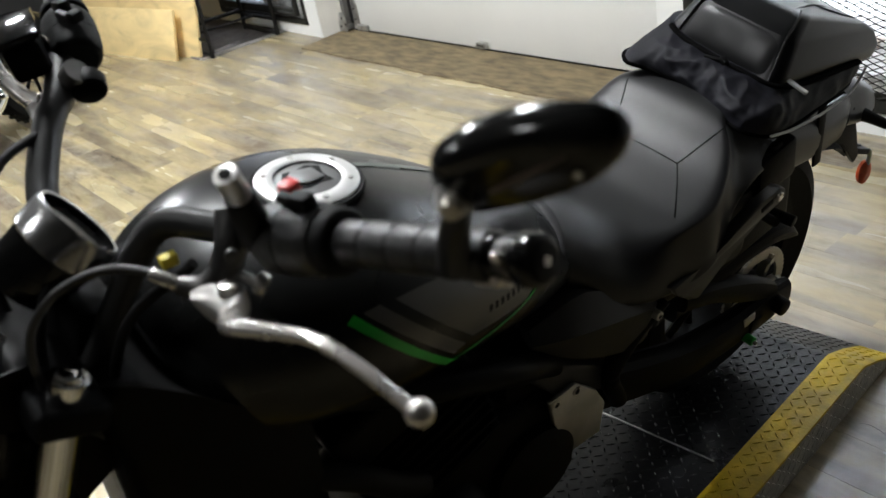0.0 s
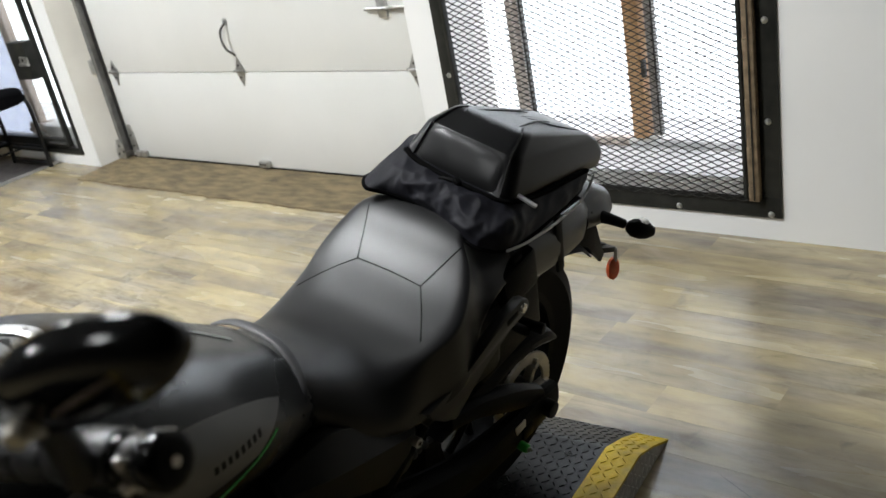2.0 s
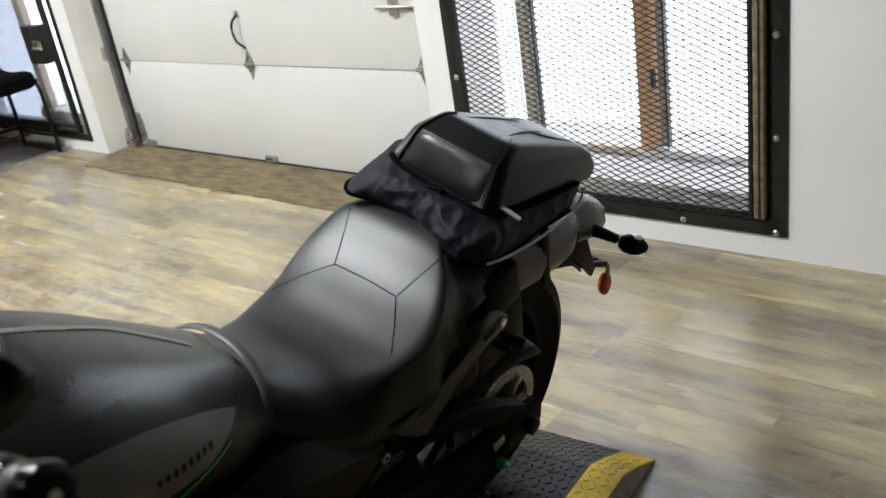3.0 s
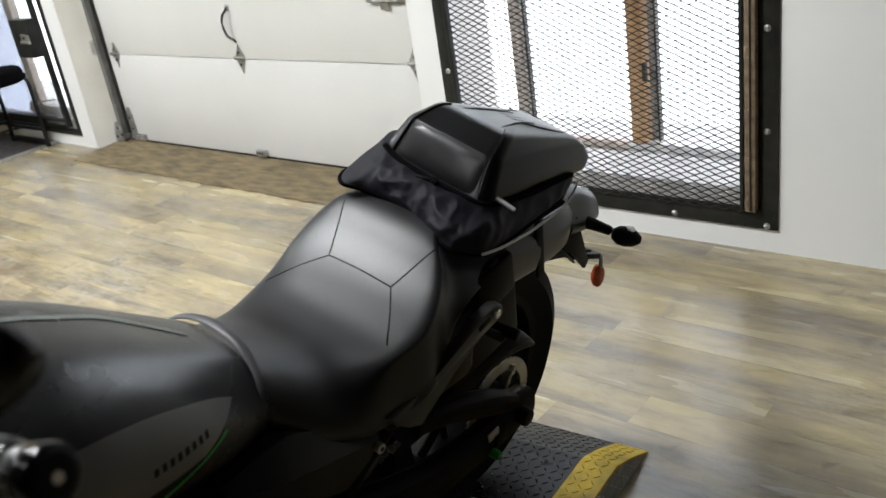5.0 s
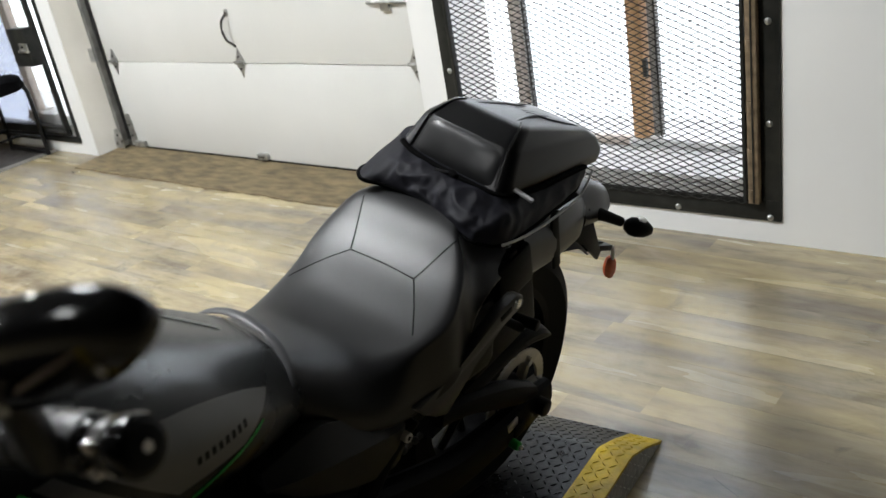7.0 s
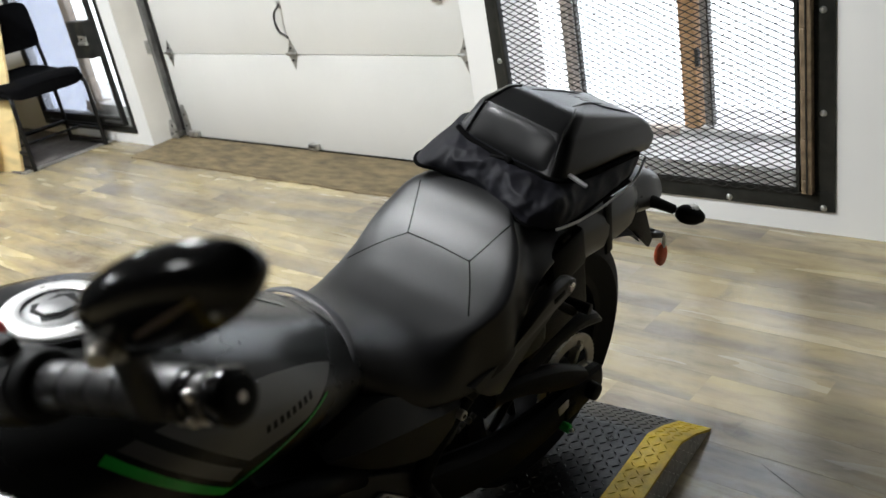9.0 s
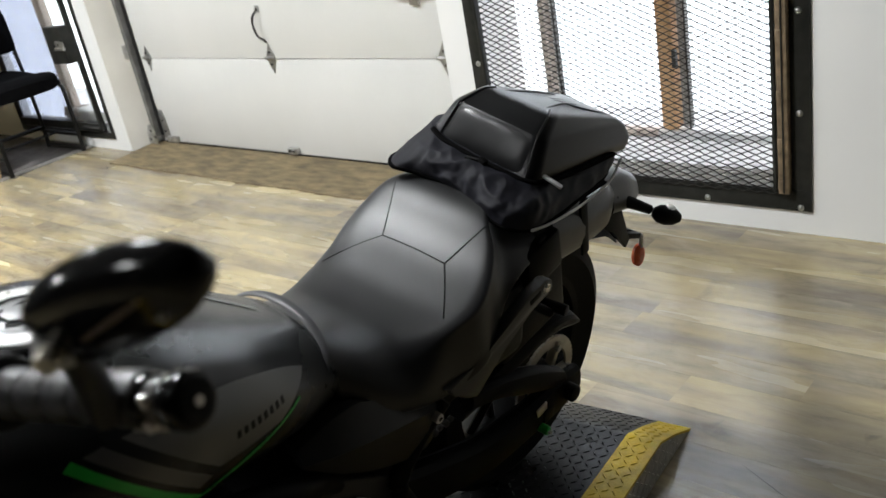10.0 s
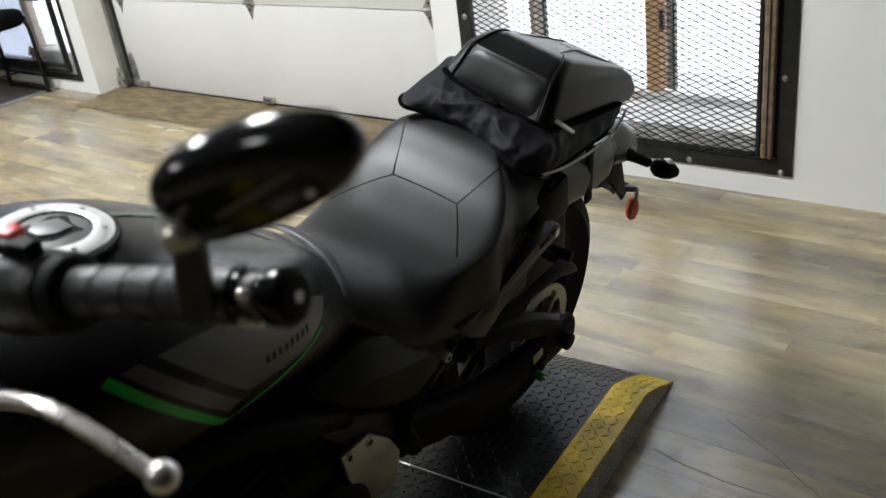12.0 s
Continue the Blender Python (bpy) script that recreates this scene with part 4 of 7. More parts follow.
def platform():
    """Low ramp of tread plate on which the motorcycle stands: a flat deck that slopes to the floor at its end."""
    ang = math.degrees(math.atan2(0.038, 0.447))
    h, crest, wid = 0.085, 0.165, 0.80
    # local: x from the tip back along the deck, y across; the tip corner on the viewer's side is the origin
    m = pose(1.812, 0.790, 0, 0, 0, 180 + ang)
    p = thing("ramp_platform", "low black tread plate platform with a yellow edge", "platform", m)
    ln = 2.75
    stripe = 0.085

    def deck(y0, y1, t=0.006):
        bm = bmesh.new()
        prof = [(0.0, 0.002), (crest * 0.55, h * 0.58), (crest + 0.004, h - 0.003), (crest + 0.018, h), (ln, h)]
        low = [(ln, h - t), (crest + 0.018, h - t), (crest + 0.004, h - 0.003 - t), (crest * 0.55, h * 0.58 - t), (0.012, 0.0005)]
        ring = prof + low
        a = [bm.verts.new((x, y0, z)) for x, z in ring]
        b = [bm.verts.new((x, y1, z)) for x, z in ring]
        n = len(ring)
        for i in range(n):
            bm.faces.new((a[i], a[(i + 1) % n], b[(i + 1) % n], b[i]))
        bm.faces.new(a)
        bm.faces.new(b)
        return bm

    def height(x):
        pr = [(0.0, 0.002), (crest * 0.55, h * 0.58), (crest + 0.004, h - 0.003), (crest + 0.018, h), (ln, h)]
        for (x0, z0), (x1, z1) in zip(pr, pr[1:]):
            if x <= x1:
                u = (x - x0) / (x1 - x0)
                return z0 + u * (z1 - z0), math.atan2(z1 - z0, x1 - x0)
        return h, 0.0

    def lugs(y0, y1, x0=0.015, x1=1.55, pitch=0.0215):
        """Raised lens-shaped lugs, turned by turns."""
        bm = bmesh.new()
        i = 0
        y = y0 + pitch * 0.5
        while y < y1 - pitch * 0.3:
            x, j = x0, 0
            while x < x1:
                z, sl = height(x)
                s = 1 if (i + j) % 2 else -1
                a = s * radians(45)
                mm = Matrix.Translation((x, y, z)) @ Matrix.Rotation(-sl, 4, "Y") @ Matrix.Rotation(a, 4, "Z")
                L2, W2, H2 = 0.0105, 0.0023, 0.0019
                pts = [(-L2, 0, 0), (0, -W2, 0), (L2, 0, 0), (0, W2, 0), (-L2 * 0.45, 0, H2), (L2 * 0.45, 0, H2)]
                v = [bm.verts.new(mm @ Vector(q)) for q in pts]
                for f in ((0, 1, 4), (1, 5, 4), (1, 2, 5), (2, 3, 5), (3, 4, 5), (3, 0, 4)):
                    bm.faces.new([v[k] for k in f])
                x += pitch
                j += 1
            y += pitch
            i += 1
        return bm

    # y runs away from the viewer's side as negative here, since its axes are turned round
    dk = part("deck", deck(-stripe, -wid), "tread_blk", p, "black painted tread plate")
    part_raw("tread_lug_field", lugs(-wid, -stripe), "tread_lug", dk)["kind"] = "stuff"
    st = part("edge_stripe", deck(0.0, -stripe), "tread_yel", p, "yellow painted tread plate edge")
    part_raw("tread_lug_field", lugs(-stripe + 0.006, 0.0), "tread_yel", st)["kind"] = "stuff"
    side = bmesh.new()
    prof = [(0.004, 0.0005), (ln, 0.0005), (ln, h - 0.0035), (crest + 0.018, h - 0.0035), (crest + 0.004, h - 0.0065), (crest * 0.55, h * 0.58 - 0.0035)]
    for yy in (-0.006, -wid + 0.004):
        a = [side.verts.new((x, yy, z)) for x, z in prof]
        b = [side.verts.new((x, yy + 0.005, z)) for x, z in prof]
        side.faces.new(a)
        side.faces.new(b)
        for i in range(len(prof)):
            k = (i + 1) % len(prof)
            side.faces.new((a[i], a[k], b[k], b[i]))
    sk = part("skirt", side, "tread_ali", p, "worn bare tread plate skirt")
    bm = bmesh.new()
    for i in range(74):
        for r in range(4):
            x, z = 0.02 + i * 0.0210, 0.012 + r * 0.0195
            if z > height(x)[0] - 0.010:
                continue
            s = 1 if (i + r) % 2 else -1
            mm = Matrix.Translation((x, -0.0010, z)) @ Matrix.Rotation(radians(90), 4, "X") @ Matrix.Rotation(s * radians(45), 4, "Z")
            v = [bm.verts.new(mm @ Vector(q)) for q in ((-0.0102, 0, 0), (0, -0.0025, 0), (0.0102, 0, 0), (0, 0.0025, 0), (-0.0048, 0, -0.0017), (0.0048, 0, -0.0017))]
            for f in ((0, 1, 4), (1, 5, 4), (1, 2, 5), (2, 3, 5), (3, 4, 5), (3, 0, 4)):
                bm.faces.new([v[k] for k in f])
    # brighter metal on the skirt's lugs stands in for their shine
    part_raw("tread_lug_field", bm, "strip", sk)["kind"] = "stuff"
    # joint between two deck plates
    part("deck_joint", box_bm((0.004, wid - stripe - 0.05, 0.003), (0.627, -(wid + stripe) / 2, h + 0.0008), bevel=0.001), "strip", dk, "bright bare metal joint")
    return p


platform()

# ---- the motorcycle ----
# its own axes: x forward, y to its left, z up, origin under the rear axle; it leans on its side stand
BIKE = pose(1.45, 1.030, 0.085, -12, 0, 177.8)
bike = thing("motorcycle", "dark grey motorcycle with a green stripe leaning on its side stand", "motorcycle", BIKE)
from mathutils.bvhtree import BVHTree


def tank_sections():
    return [both_sides(x, [(y, z + (0.007 if x > 0.85 and z > 0.8 else 0.0)) for y, z in p]) for x, p in (
        (1.225, [(0, 0.905), (0.04, 0.902), (0.07, 0.885), (0.09, 0.855), (0.095, 0.825), (0.08, 0.80), (0.04, 0.79), (0, 0.788)]),
        (1.19, [(0, 0.938), (0.055, 0.934), (0.105, 0.912), (0.14, 0.872), (0.148, 0.825), (0.13, 0.785), (0.07, 0.765), (0, 0.76)]),
        (1.11, [(0, 0.960), (0.07, 0.955), (0.135, 0.930), (0.178, 0.885), (0.190, 0.828), (0.172, 0.775), (0.10, 0.745), (0, 0.74)]),
        (1.01, [(0, 0.956), (0.08, 0.950), (0.150, 0.928), (0.196, 0.882), (0.208, 0.822), (0.188, 0.768), (0.11, 0.735), (0, 0.73)]),
        (0.91, [(0, 0.935), (0.08, 0.929), (0.145, 0.905), (0.190, 0.862), (0.203, 0.806), (0.182, 0.752), (0.11, 0.72), (0, 0.715)]),
        (0.81, [(0, 0.893), (0.07, 0.888), (0.130, 0.866), (0.172, 0.828), (0.184, 0.780), (0.166, 0.732), (0.10, 0.70), (0, 0.695)]),
        (0.73, [(0, 0.842), (0.06, 0.838), (0.108, 0.818), (0.146, 0.786), (0.157, 0.747), (0.143, 0.709), (0.09, 0.685), (0, 0.68)]),
        (0.645, [(0, 0.787), (0.045, 0.783), (0.078, 0.770), (0.108, 0.744), (0.120, 0.715), (0.112, 0.69), (0.07, 0.675), (0, 0.67)]))]


_tank = skin_bm(tank_sections(), 8, 5)
bmesh.ops.recalc_face_normals(_tank, faces=_tank.faces[:])
TANK = BVHTree.FromBMesh(_tank)
tank = part("fuel_tank", _tank, "tank", bike, "satin dark grey fuel tank", smooth=60)


def on_tank(x, z, lift=0.0012):
    hit_at, nrm, _, _ = TANK.ray_cast(Vector((x, 0.6, z)), Vector((0, -1, 0)))
    if hit_at is None:
        hit_at, nrm, _, _ = TANK.find_nearest(Vector((x, 0.2, z)))
    return hit_at + nrm * lift


def over_tank(x, y, lift=0.0012):
    hit_at, nrm, _, _ = TANK.ray_cast(Vector((x, y, 1.5)), Vector((0, 0, -1)))
    if hit_at is None:
        hit_at, nrm, _, _ = TANK.find_nearest(Vector((x, y, 0.9)))
    return hit_at + nrm * lift


def side_decal(name, quad, material, label, nu=14, nv=8, bow=0.0):
    """A thin film on the tank's left side, given by four corners (x, z)."""
    bm = bmesh.new()
    a, b, c, d = [Vector(q) for q in quad]
    grid = []
    for i in range(nu + 1):
        u = i / nu
        top, low = a.lerp(b, u), d.lerp(c, u)
        top = top + Vector((0, bow * 4 * u * (1 - u)))
        grid.append([bm.verts.new(on_tank(*top.lerp(low, j / nv))) for j in range(nv + 1)])
    for r, s in zip(grid, grid[1:]):
        for j in range(nv):
            bm.faces.new((r[j], r[j + 1], s[j + 1], s[j]))
    return part(name, bm, material, tank, label, smooth=80)


side_decal("graphic_panel", [(0.991, 0.902), (0.711, 0.789), (0.790, 0.781), (0.897, 0.800)], "grey_decal", "grey painted side graphic", bow=0.022)
side_decal("graphic_bar", [(1.033, 0.905), (1.011, 0.905), (0.908, 0.795), (0.927, 0.790)], "grey_decal", "grey painted bar")
side_decal("green_stripe", [(1.054, 0.902), (1.043, 0.907), (0.922, 0.772), (0.935, 0.771)], "green_decal", "bright green diagonal stripe")
side_decal("green_edge", [(0.932, 0.7750), (0.745, 0.7790), (0.745, 0.7762), (0.932, 0.7715)], "green_decal", "thin green edge line")
for k in range(8):
    u = 0.775 + k * 0.0118
    z = 0.800 + 0.018 * k / 7
    side_decal("letter_bar", [(u + 0.007, z + 0.006), (u, z + 0.005), (u + 0.0015, z - 0.004), (u + 0.0085, z - 0.003)], "black_decal", "dark unreadable lettering bar", 2, 2)
bm = bmesh.new()
prev = None
for p in glide([(0.905, -0.024, 0), (0.84, -0.024, 0), (0.78, -0.026, 0), (0.73, -0.010, 0), (0.69, 0.012, 0)], 10):
    pair = (bm.verts.new(over_tank(p.x, p.y - 0.006)), bm.verts.new(over_tank(p.x, p.y + 0.006)))
    if prev:
        bm.faces.new((prev[0], prev[1], pair[1], pair[0]))
    prev = pair
part("pinstripe", bm, "olive_decal", tank, "pale pinstripe", smooth=80)

# fuel cap with its bolted ring
CAP = basis((0.980, 0, 0.9605), (1, 0, 0), (-0.10, 0, 1))
cap = part("cap_ring", lathe_bm([(0.041, 0.006), (0.044, 0.0075), (0.059, 0.0065), (0.063, 0.004), (0.064, -0.004)], 64, CAP), "cap_alloy", bike, "bright alloy fuel cap ring")
part("cap_gasket", lathe_bm([(0.063, 0.001), (0.068, 0.0015), (0.070, -0.003)], 64, CAP), "rubber", cap)
lidp = part("cap_lid", lathe_bm([(0.0, 0.006), (0.034, 0.006), (0.0385, 0.003), (0.042, 0.002), (0.042, -0.002)], 64, CAP), "cap_grey", cap, "grey fuel cap lid")
part("lid_recess", prism_bm([(-0.027, -0.016), (-0.012, -0.026), (0.006, -0.020), (0.020, -0.024), (0.029, -0.010), (0.024, 0.004), (0.029, 0.016), (0.010, 0.024), (-0.010, 0.020), (-0.024, 0.022), (-0.020, 0.004)], 0.0012, CAP @ Matrix.Translation((0, 0, 0.0055)), bevel=0.0003), "rubber", lidp, "black moulded recess")
part("key_flap", prism_bm([(-0.016, -0.012), (0.010, -0.018), (0.022, -0.006), (0.020, 0.010), (0.004, 0.017), (-0.018, 0.014)], 0.0042, CAP @ Matrix.Translation((0.002, 0, 0.006)), bevel=0.001), "cap_grey", lidp, "grey key flap")
for k in range(6):
    a = math.pi / 3 * k + 0.4
    part("ring_bolt", rod_bm(CAP @ Vector((0.052 * math.cos(a), 0.052 * math.sin(a), 0.006)), CAP @ Vector((0.052 * math.cos(a), 0.052 * math.sin(a), 0.0088)), 0.0035, seg=10), "alu_dull", cap)

# tank tail trim: a light band where the seat begins
part("tail_trim", tube_bm([(0.668, 0.124, 0.738), (0.656, 0.112, 0.753), (0.644, 0.092, 0.769), (0.634, 0.05, 0.785), (0.631, 0, 0.790),
                           (0.634, -0.05, 0.785), (0.644, -0.092, 0.769), (0.664, -0.122, 0.742)], 0.010, 12, 6, radii=[0.002, 0.004, 0.006, 0.008, 0.009, 0.008, 0.006, 0.002], flat=0.35), "trim_grey", bike, "satin grey trim band")


def two_sides(x, near, far):
    """A closed ring at x from two half profiles (y, z), both from the top centre down to the bottom centre."""
    return [(x, y, z) for y, z in near] + [(x, -y, z) for y, z in far[-2:0:-1]]


def seat_sections():
    """The pad is nearly flat on top, with a tight edge on the stand side."""
    rings = []
    for x, z, e, low, far in (
            (0.46, 0.719, 0.160, 0.598, [(0, 0.719), (0.08, 0.718), (0.142, 0.702), (0.176, 0.662), (0.185, 0.628), (0.170, 0.605), (0.08, 0.598), (0, 0.598)]),
            (0.40, 0.735, 0.168, 0.612, [(0, 0.735), (0.09, 0.734), (0.150, 0.718), (0.182, 0.682), (0.190, 0.643), (0.174, 0.618), (0.08, 0.61), (0, 0.612)]),
            (0.352, 0.753, 0.154, 0.632, [(0, 0.753), (0.115, 0.752), (0.162, 0.741), (0.183, 0.706), (0.186, 0.665), (0.170, 0.636), (0.08, 0.625), (0, 0.632)]),
            (0.30, 0.780, 0.122, 0.660, [(0, 0.780), (0.115, 0.779), (0.161, 0.768), (0.182, 0.733), (0.184, 0.692), (0.164, 0.662), (0.08, 0.65), (0, 0.660)]),
            (0.245, 0.804, 0.070, 0.690, [(0, 0.804), (0.105, 0.803), (0.151, 0.791), (0.172, 0.755), (0.174, 0.715), (0.154, 0.690), (0.08, 0.68), (0, 0.690)]),
            (0.17, 0.806, 0.040, 0.700, [(0, 0.806), (0.075, 0.804), (0.125, 0.788), (0.150, 0.752), (0.155, 0.722), (0.145, 0.702), (0.07, 0.69), (0, 0.700)])):
        w = max(e + 0.018, 0.128 + 0.16 * (x - 0.17))
        near = [(0, z), (e * 0.70, z - 0.001), (e - 0.002, z - 0.005), (e + 0.008, z - 0.022), (w, z - 0.085), (w - 0.004, low + 0.010), (0.08, low), (0, low)]
        rings.append(two_sides(x, near, far))
    front = [both_sides(x, p) for x, p in (
        (0.650, [(0, 0.780), (0.045, 0.777), (0.080, 0.762), (0.106, 0.735), (0.118, 0.700), (0.112, 0.675), (0.06, 0.665), (0, 0.665)]),
        (0.60, [(0, 0.744), (0.06, 0.742), (0.105, 0.726), (0.135, 0.692), (0.148, 0.655), (0.138, 0.632), (0.07, 0.622), (0, 0.62)]),
        (0.53, [(0, 0.716), (0.07, 0.715), (0.125, 0.700), (0.160, 0.662), (0.172, 0.630), (0.158, 0.608), (0.08, 0.600), (0, 0.60)]))]
    return front + rings


_seat = skin_bm(seat_sections(), 8, 6)
bmesh.ops.recalc_face_normals(_seat, faces=_seat.faces[:])
SEAT = BVHTree.FromBMesh(_seat)
seat = part("rider_seat", _seat, "vinyl", bike, "matte black vinyl rider seat with stitched seams", smooth=70)


def near_seat(p, lift):
    hit_at, nrm, _, _ = SEAT.find_nearest(Vector(p))
    return hit_at + nrm * lift


def seam(pts, name="seam"):
    """A stitched seam: a thin dark cord that follows the pad."""
    line = [near_seat(p, -0.0001) for p in glide(pts, 14)]
    part(name, tube_bm(line, 0.0011, 6, raw=True), "stitch", seat)


seam([(0.357, -0.071, 0.749), (0.356, 0.0, 0.752), (0.357, 0.070, 0.748)])
seam([(0.357, 0.070, 0.748), (0.315, 0.081, 0.772), (0.275, 0.090, 0.788)])
seam([(0.357, -0.070, 0.748), (0.31, -0.098, 0.776), (0.262, -0.125, 0.790)])
for s in (1, -1):
    seam([(0.357, 0.070 * s, 0.748), (0.400, 0.107 * s, 0.733), (0.440, 0.140 * s, 0.712)])


def plate(name, outline, y, thick, material, parent, label="", bevel=0.003, bend=None):
    """A side plate given in x, z at the distance y from the middle, made thick outwards."""
    s = 1 if y > 0 else -1
    bm = prism_bm([(x, z) for x, z in outline], thick, Matrix.Translation((0, y, 0)) @ Matrix(((1, 0, 0, 0), (0, 0, s, 0), (0, 1, 0, 0), (0, 0, 0, 1))), bevel=bevel)
    return part(name, bm, material, parent, label)


# side covers below the seat, with a ridge along the middle
for s in (1, -1):
    cov = part("side_cover", skin_bm([
        [(xb, 0.112 * s, zb + 0.006), (xb, yb * s, zb), (xr, yr * s, zr), (xt, yt * s, zt), (xt, 0.112 * s, zt - 0.004)]
        for xb, yb, zb, xr, yr, zr, xt, yt, zt in (
            (0.742, 0.140, 0.632, 0.752, 0.160, 0.657, 0.744, 0.138, 0.668), (0.668, 0.150, 0.572, 0.690, 0.174, 0.646, 0.656, 0.145, 0.686),
            (0.574, 0.150, 0.518, 0.592, 0.176, 0.620, 0.606, 0.145, 0.668), (0.500, 0.150, 0.500, 0.510, 0.170, 0.594, 0.525, 0.143, 0.620),
            (0.466, 0.142, 0.522, 0.478, 0.155, 0.578, 0.472, 0.136, 0.586))], 3, 1), "rail_grey", bike, "dark moulded side cover", smooth=22)
    part("cover_bolt", rod_bm((0.492, 0.140 * s, 0.567), (0.492, 0.174 * s, 0.568), 0.0085, seg=14, bevel=0.001), "alu_dull", cov)
    part("bolt_socket", rod_bm((0.492, 0.172 * s, 0.568), (0.492, 0.1748 * s, 0.568), 0.0042, seg=6), "rubber", cov)

# rear frame rail that rises behind the seat
for s in (1, -1):
    rl = plate("frame_rail", [(0.490, 0.630), (0.470, 0.606), (0.440, 0.580), (0.412, 0.567), (0.338, 0.626), (0.269, 0.666), (0.222, 0.668), (0.210, 0.676), (0.214, 0.694), (0.232, 0.703), (0.280, 0.694), (0.343, 0.662), (0.405, 0.633), (0.440, 0.634)], 0.164 * s, 0.022, "rail_lit", bike, "satin grey frame rail in a lit tone", 0.005)
    part("rail_bolt", rod_bm((0.232, 0.184 * s, 0.686), (0.231, 0.190 * s, 0.686), 0.0085, seg=16, bevel=0.001), "alu", rl, "bright rail bolt")
    part("rail_slot", box_bm((0.030, 0.004, 0.010), (0.262, 0.1855 * s, 0.681), (0, 12, 0), bevel=0.001), "rubber", rl)

# added black blocks that keep bright floor from showing through the gaps
part("airbox", box_bm((0.32, 0.21, 0.25), (0.60, 0.0, 0.545), bevel=0.02, seg=2), "plastic", bike, "black block filling the gap below the tank")
part("under_tray", box_bm((0.27, 0.27, 0.15), (0.345, 0.0, 0.595), bevel=0.02, seg=2), "plastic", bike, "black block filling the gap below the seat")
part("inner_fender", box_bm((0.20, 0.08, 0.17), (0.165, 0.075, 0.585), (0, 10, 0), bevel=0.012, seg=2), "plastic", bike, "black block filling the gap by the rear wheel")
# added black blocks that keep the front of the tail dark
for s in (1, -1):
    part("seat_bracket", box_bm((0.10, 0.03, 0.085), (0.170, 0.128 * s, 0.690), (0, 12, 0), bevel=0.010, seg=2), "plastic", bike, "black block added to darken the front of the tail")
# perimeter tube from the swingarm pivot up under the tank, and the diagonal
for s in (1, -1):
    part("frame_tube", tube_bm([(0.52, 0.128 * s, 0.36), (0.555, 0.135 * s, 0.45), (0.52, 0.142 * s, 0.52), (0.46, 0.148 * s, 0.575)], 0.017, 12), "frame_grey", bike)
    part("frame_tube", tube_bm([(0.53, 0.095 * s, 0.37), (0.66, 0.105 * s, 0.52), (0.80, 0.160 * s, 0.64), (0.98, 0.150 * s, 0.72), (1.14, 0.10 * s, 0.79), (1.24, 0.045 * s, 0.84)], 0.022, 14), "frame_grey", bike)
    part("frame_tube", tube_bm([(1.20, 0.06 * s, 0.80), (1.15, 0.13 * s, 0.66), (1.08, 0.15 * s, 0.48), (1.0, 0.14 * s, 0.30)], 0.018, 12), "frame_grey", bike)

# engine under the tank
eng = part("engine_block", box_bm((0.40, 0.24, 0.26), (0.80, 0.0, 0.36), bevel=0.03, seg=3), "plastic", bike, "black painted parallel twin engine")
part("cylinder_block", box_bm((0.20, 0.25, 0.26), (0.93, 0.0, 0.555), (0, 18, 0), bevel=0.02, seg=3), "plastic", eng)
part("cylinder_head", box_bm((0.22, 0.29, 0.09), (0.965, 0.0, 0.672), (0, 18, 0), bevel=0.018, seg=3), "plastic", eng)
for k in range(7):
    part("cooling_fin", box_bm((0.225, 0.27, 0.006), (0.900 + 0.0077 * k, 0.0, 0.47 + 0.024 * k), (0, 18, 0), bevel=0.002, seg=1), "frame_grey", eng)
part("clutch_cover", lathe_bm([(0.0, 0.03), (0.07, 0.028), (0.085, 0.018), (0.09, 0.0)], 36, basis((0.72, 0.12, 0.34), (1, 0, 0), (0, 1, 0))), "plastic", eng)
part("generator_cover", lathe_bm([(0.0, 0.035), (0.065, 0.032), (0.08, 0.02), (0.085, 0.0)], 36, basis((0.90, 0.12, 0.33), (1, 0, 0), (0, 1, 0))), "plastic", eng)
part("sprocket_cover", prism_bm([(0.764, 0.586), (0.746, 0.594), (0.589, 0.489), (0.537, 0.446), (0.521, 0.395), (0.658, 0.454)], 0.016, Matrix.Translation((0, 0.112, 0)) @ Matrix(((1, 0, 0, 0), (0, 0, 1, 0), (0, 1, 0, 0), (0, 0, 0, 1))), bevel=0.006), "rail_grey", eng, "dark front sprocket cover")
br = plate("bracket", [(0.700, 0.484), (0.640, 0.490), (0.590, 0.440), (0.566, 0.395), (0.572, 0.325), (0.640, 0.325), (0.685, 0.425)], 0.130, 0.010, "alu_dull", bike, "grey cast mounting plate with bolts", 0.004)
for x, z in ((0.685, 0.474), (0.640, 0.474)):
    part("bracket_bolt", rod_bm((x, 0.139, z), (x, 0.1425, z), 0.0085, seg=14, bevel=0.001), "alu", br)
    part("bolt_socket", rod_bm((x, 0.1415, z), (x, 0.1432, z), 0.0055, seg=6), "rubber", br)
part("radiator_shroud", skin_bm([
    [(x, -w, z0), (x, -w, z1), (x, -w * 0.7, z1 + 0.02), (x, w * 0.7, z1 + 0.02), (x, w, z1), (x, w, z0), (x, w * 0.7, z0 - 0.02), (x, -w * 0.7, z0 - 0.02)]
    for x, w, z0, z1 in ((1.10, 0.150, 0.42, 0.74), (1.17, 0.165, 0.40, 0.80), (1.24, 0.150, 0.42, 0.86), (1.29, 0.120, 0.50, 0.88), (1.31, 0.09, 0.56, 0.86))], 5, 3), "plastic", bike, "black radiator shroud", smooth=40)
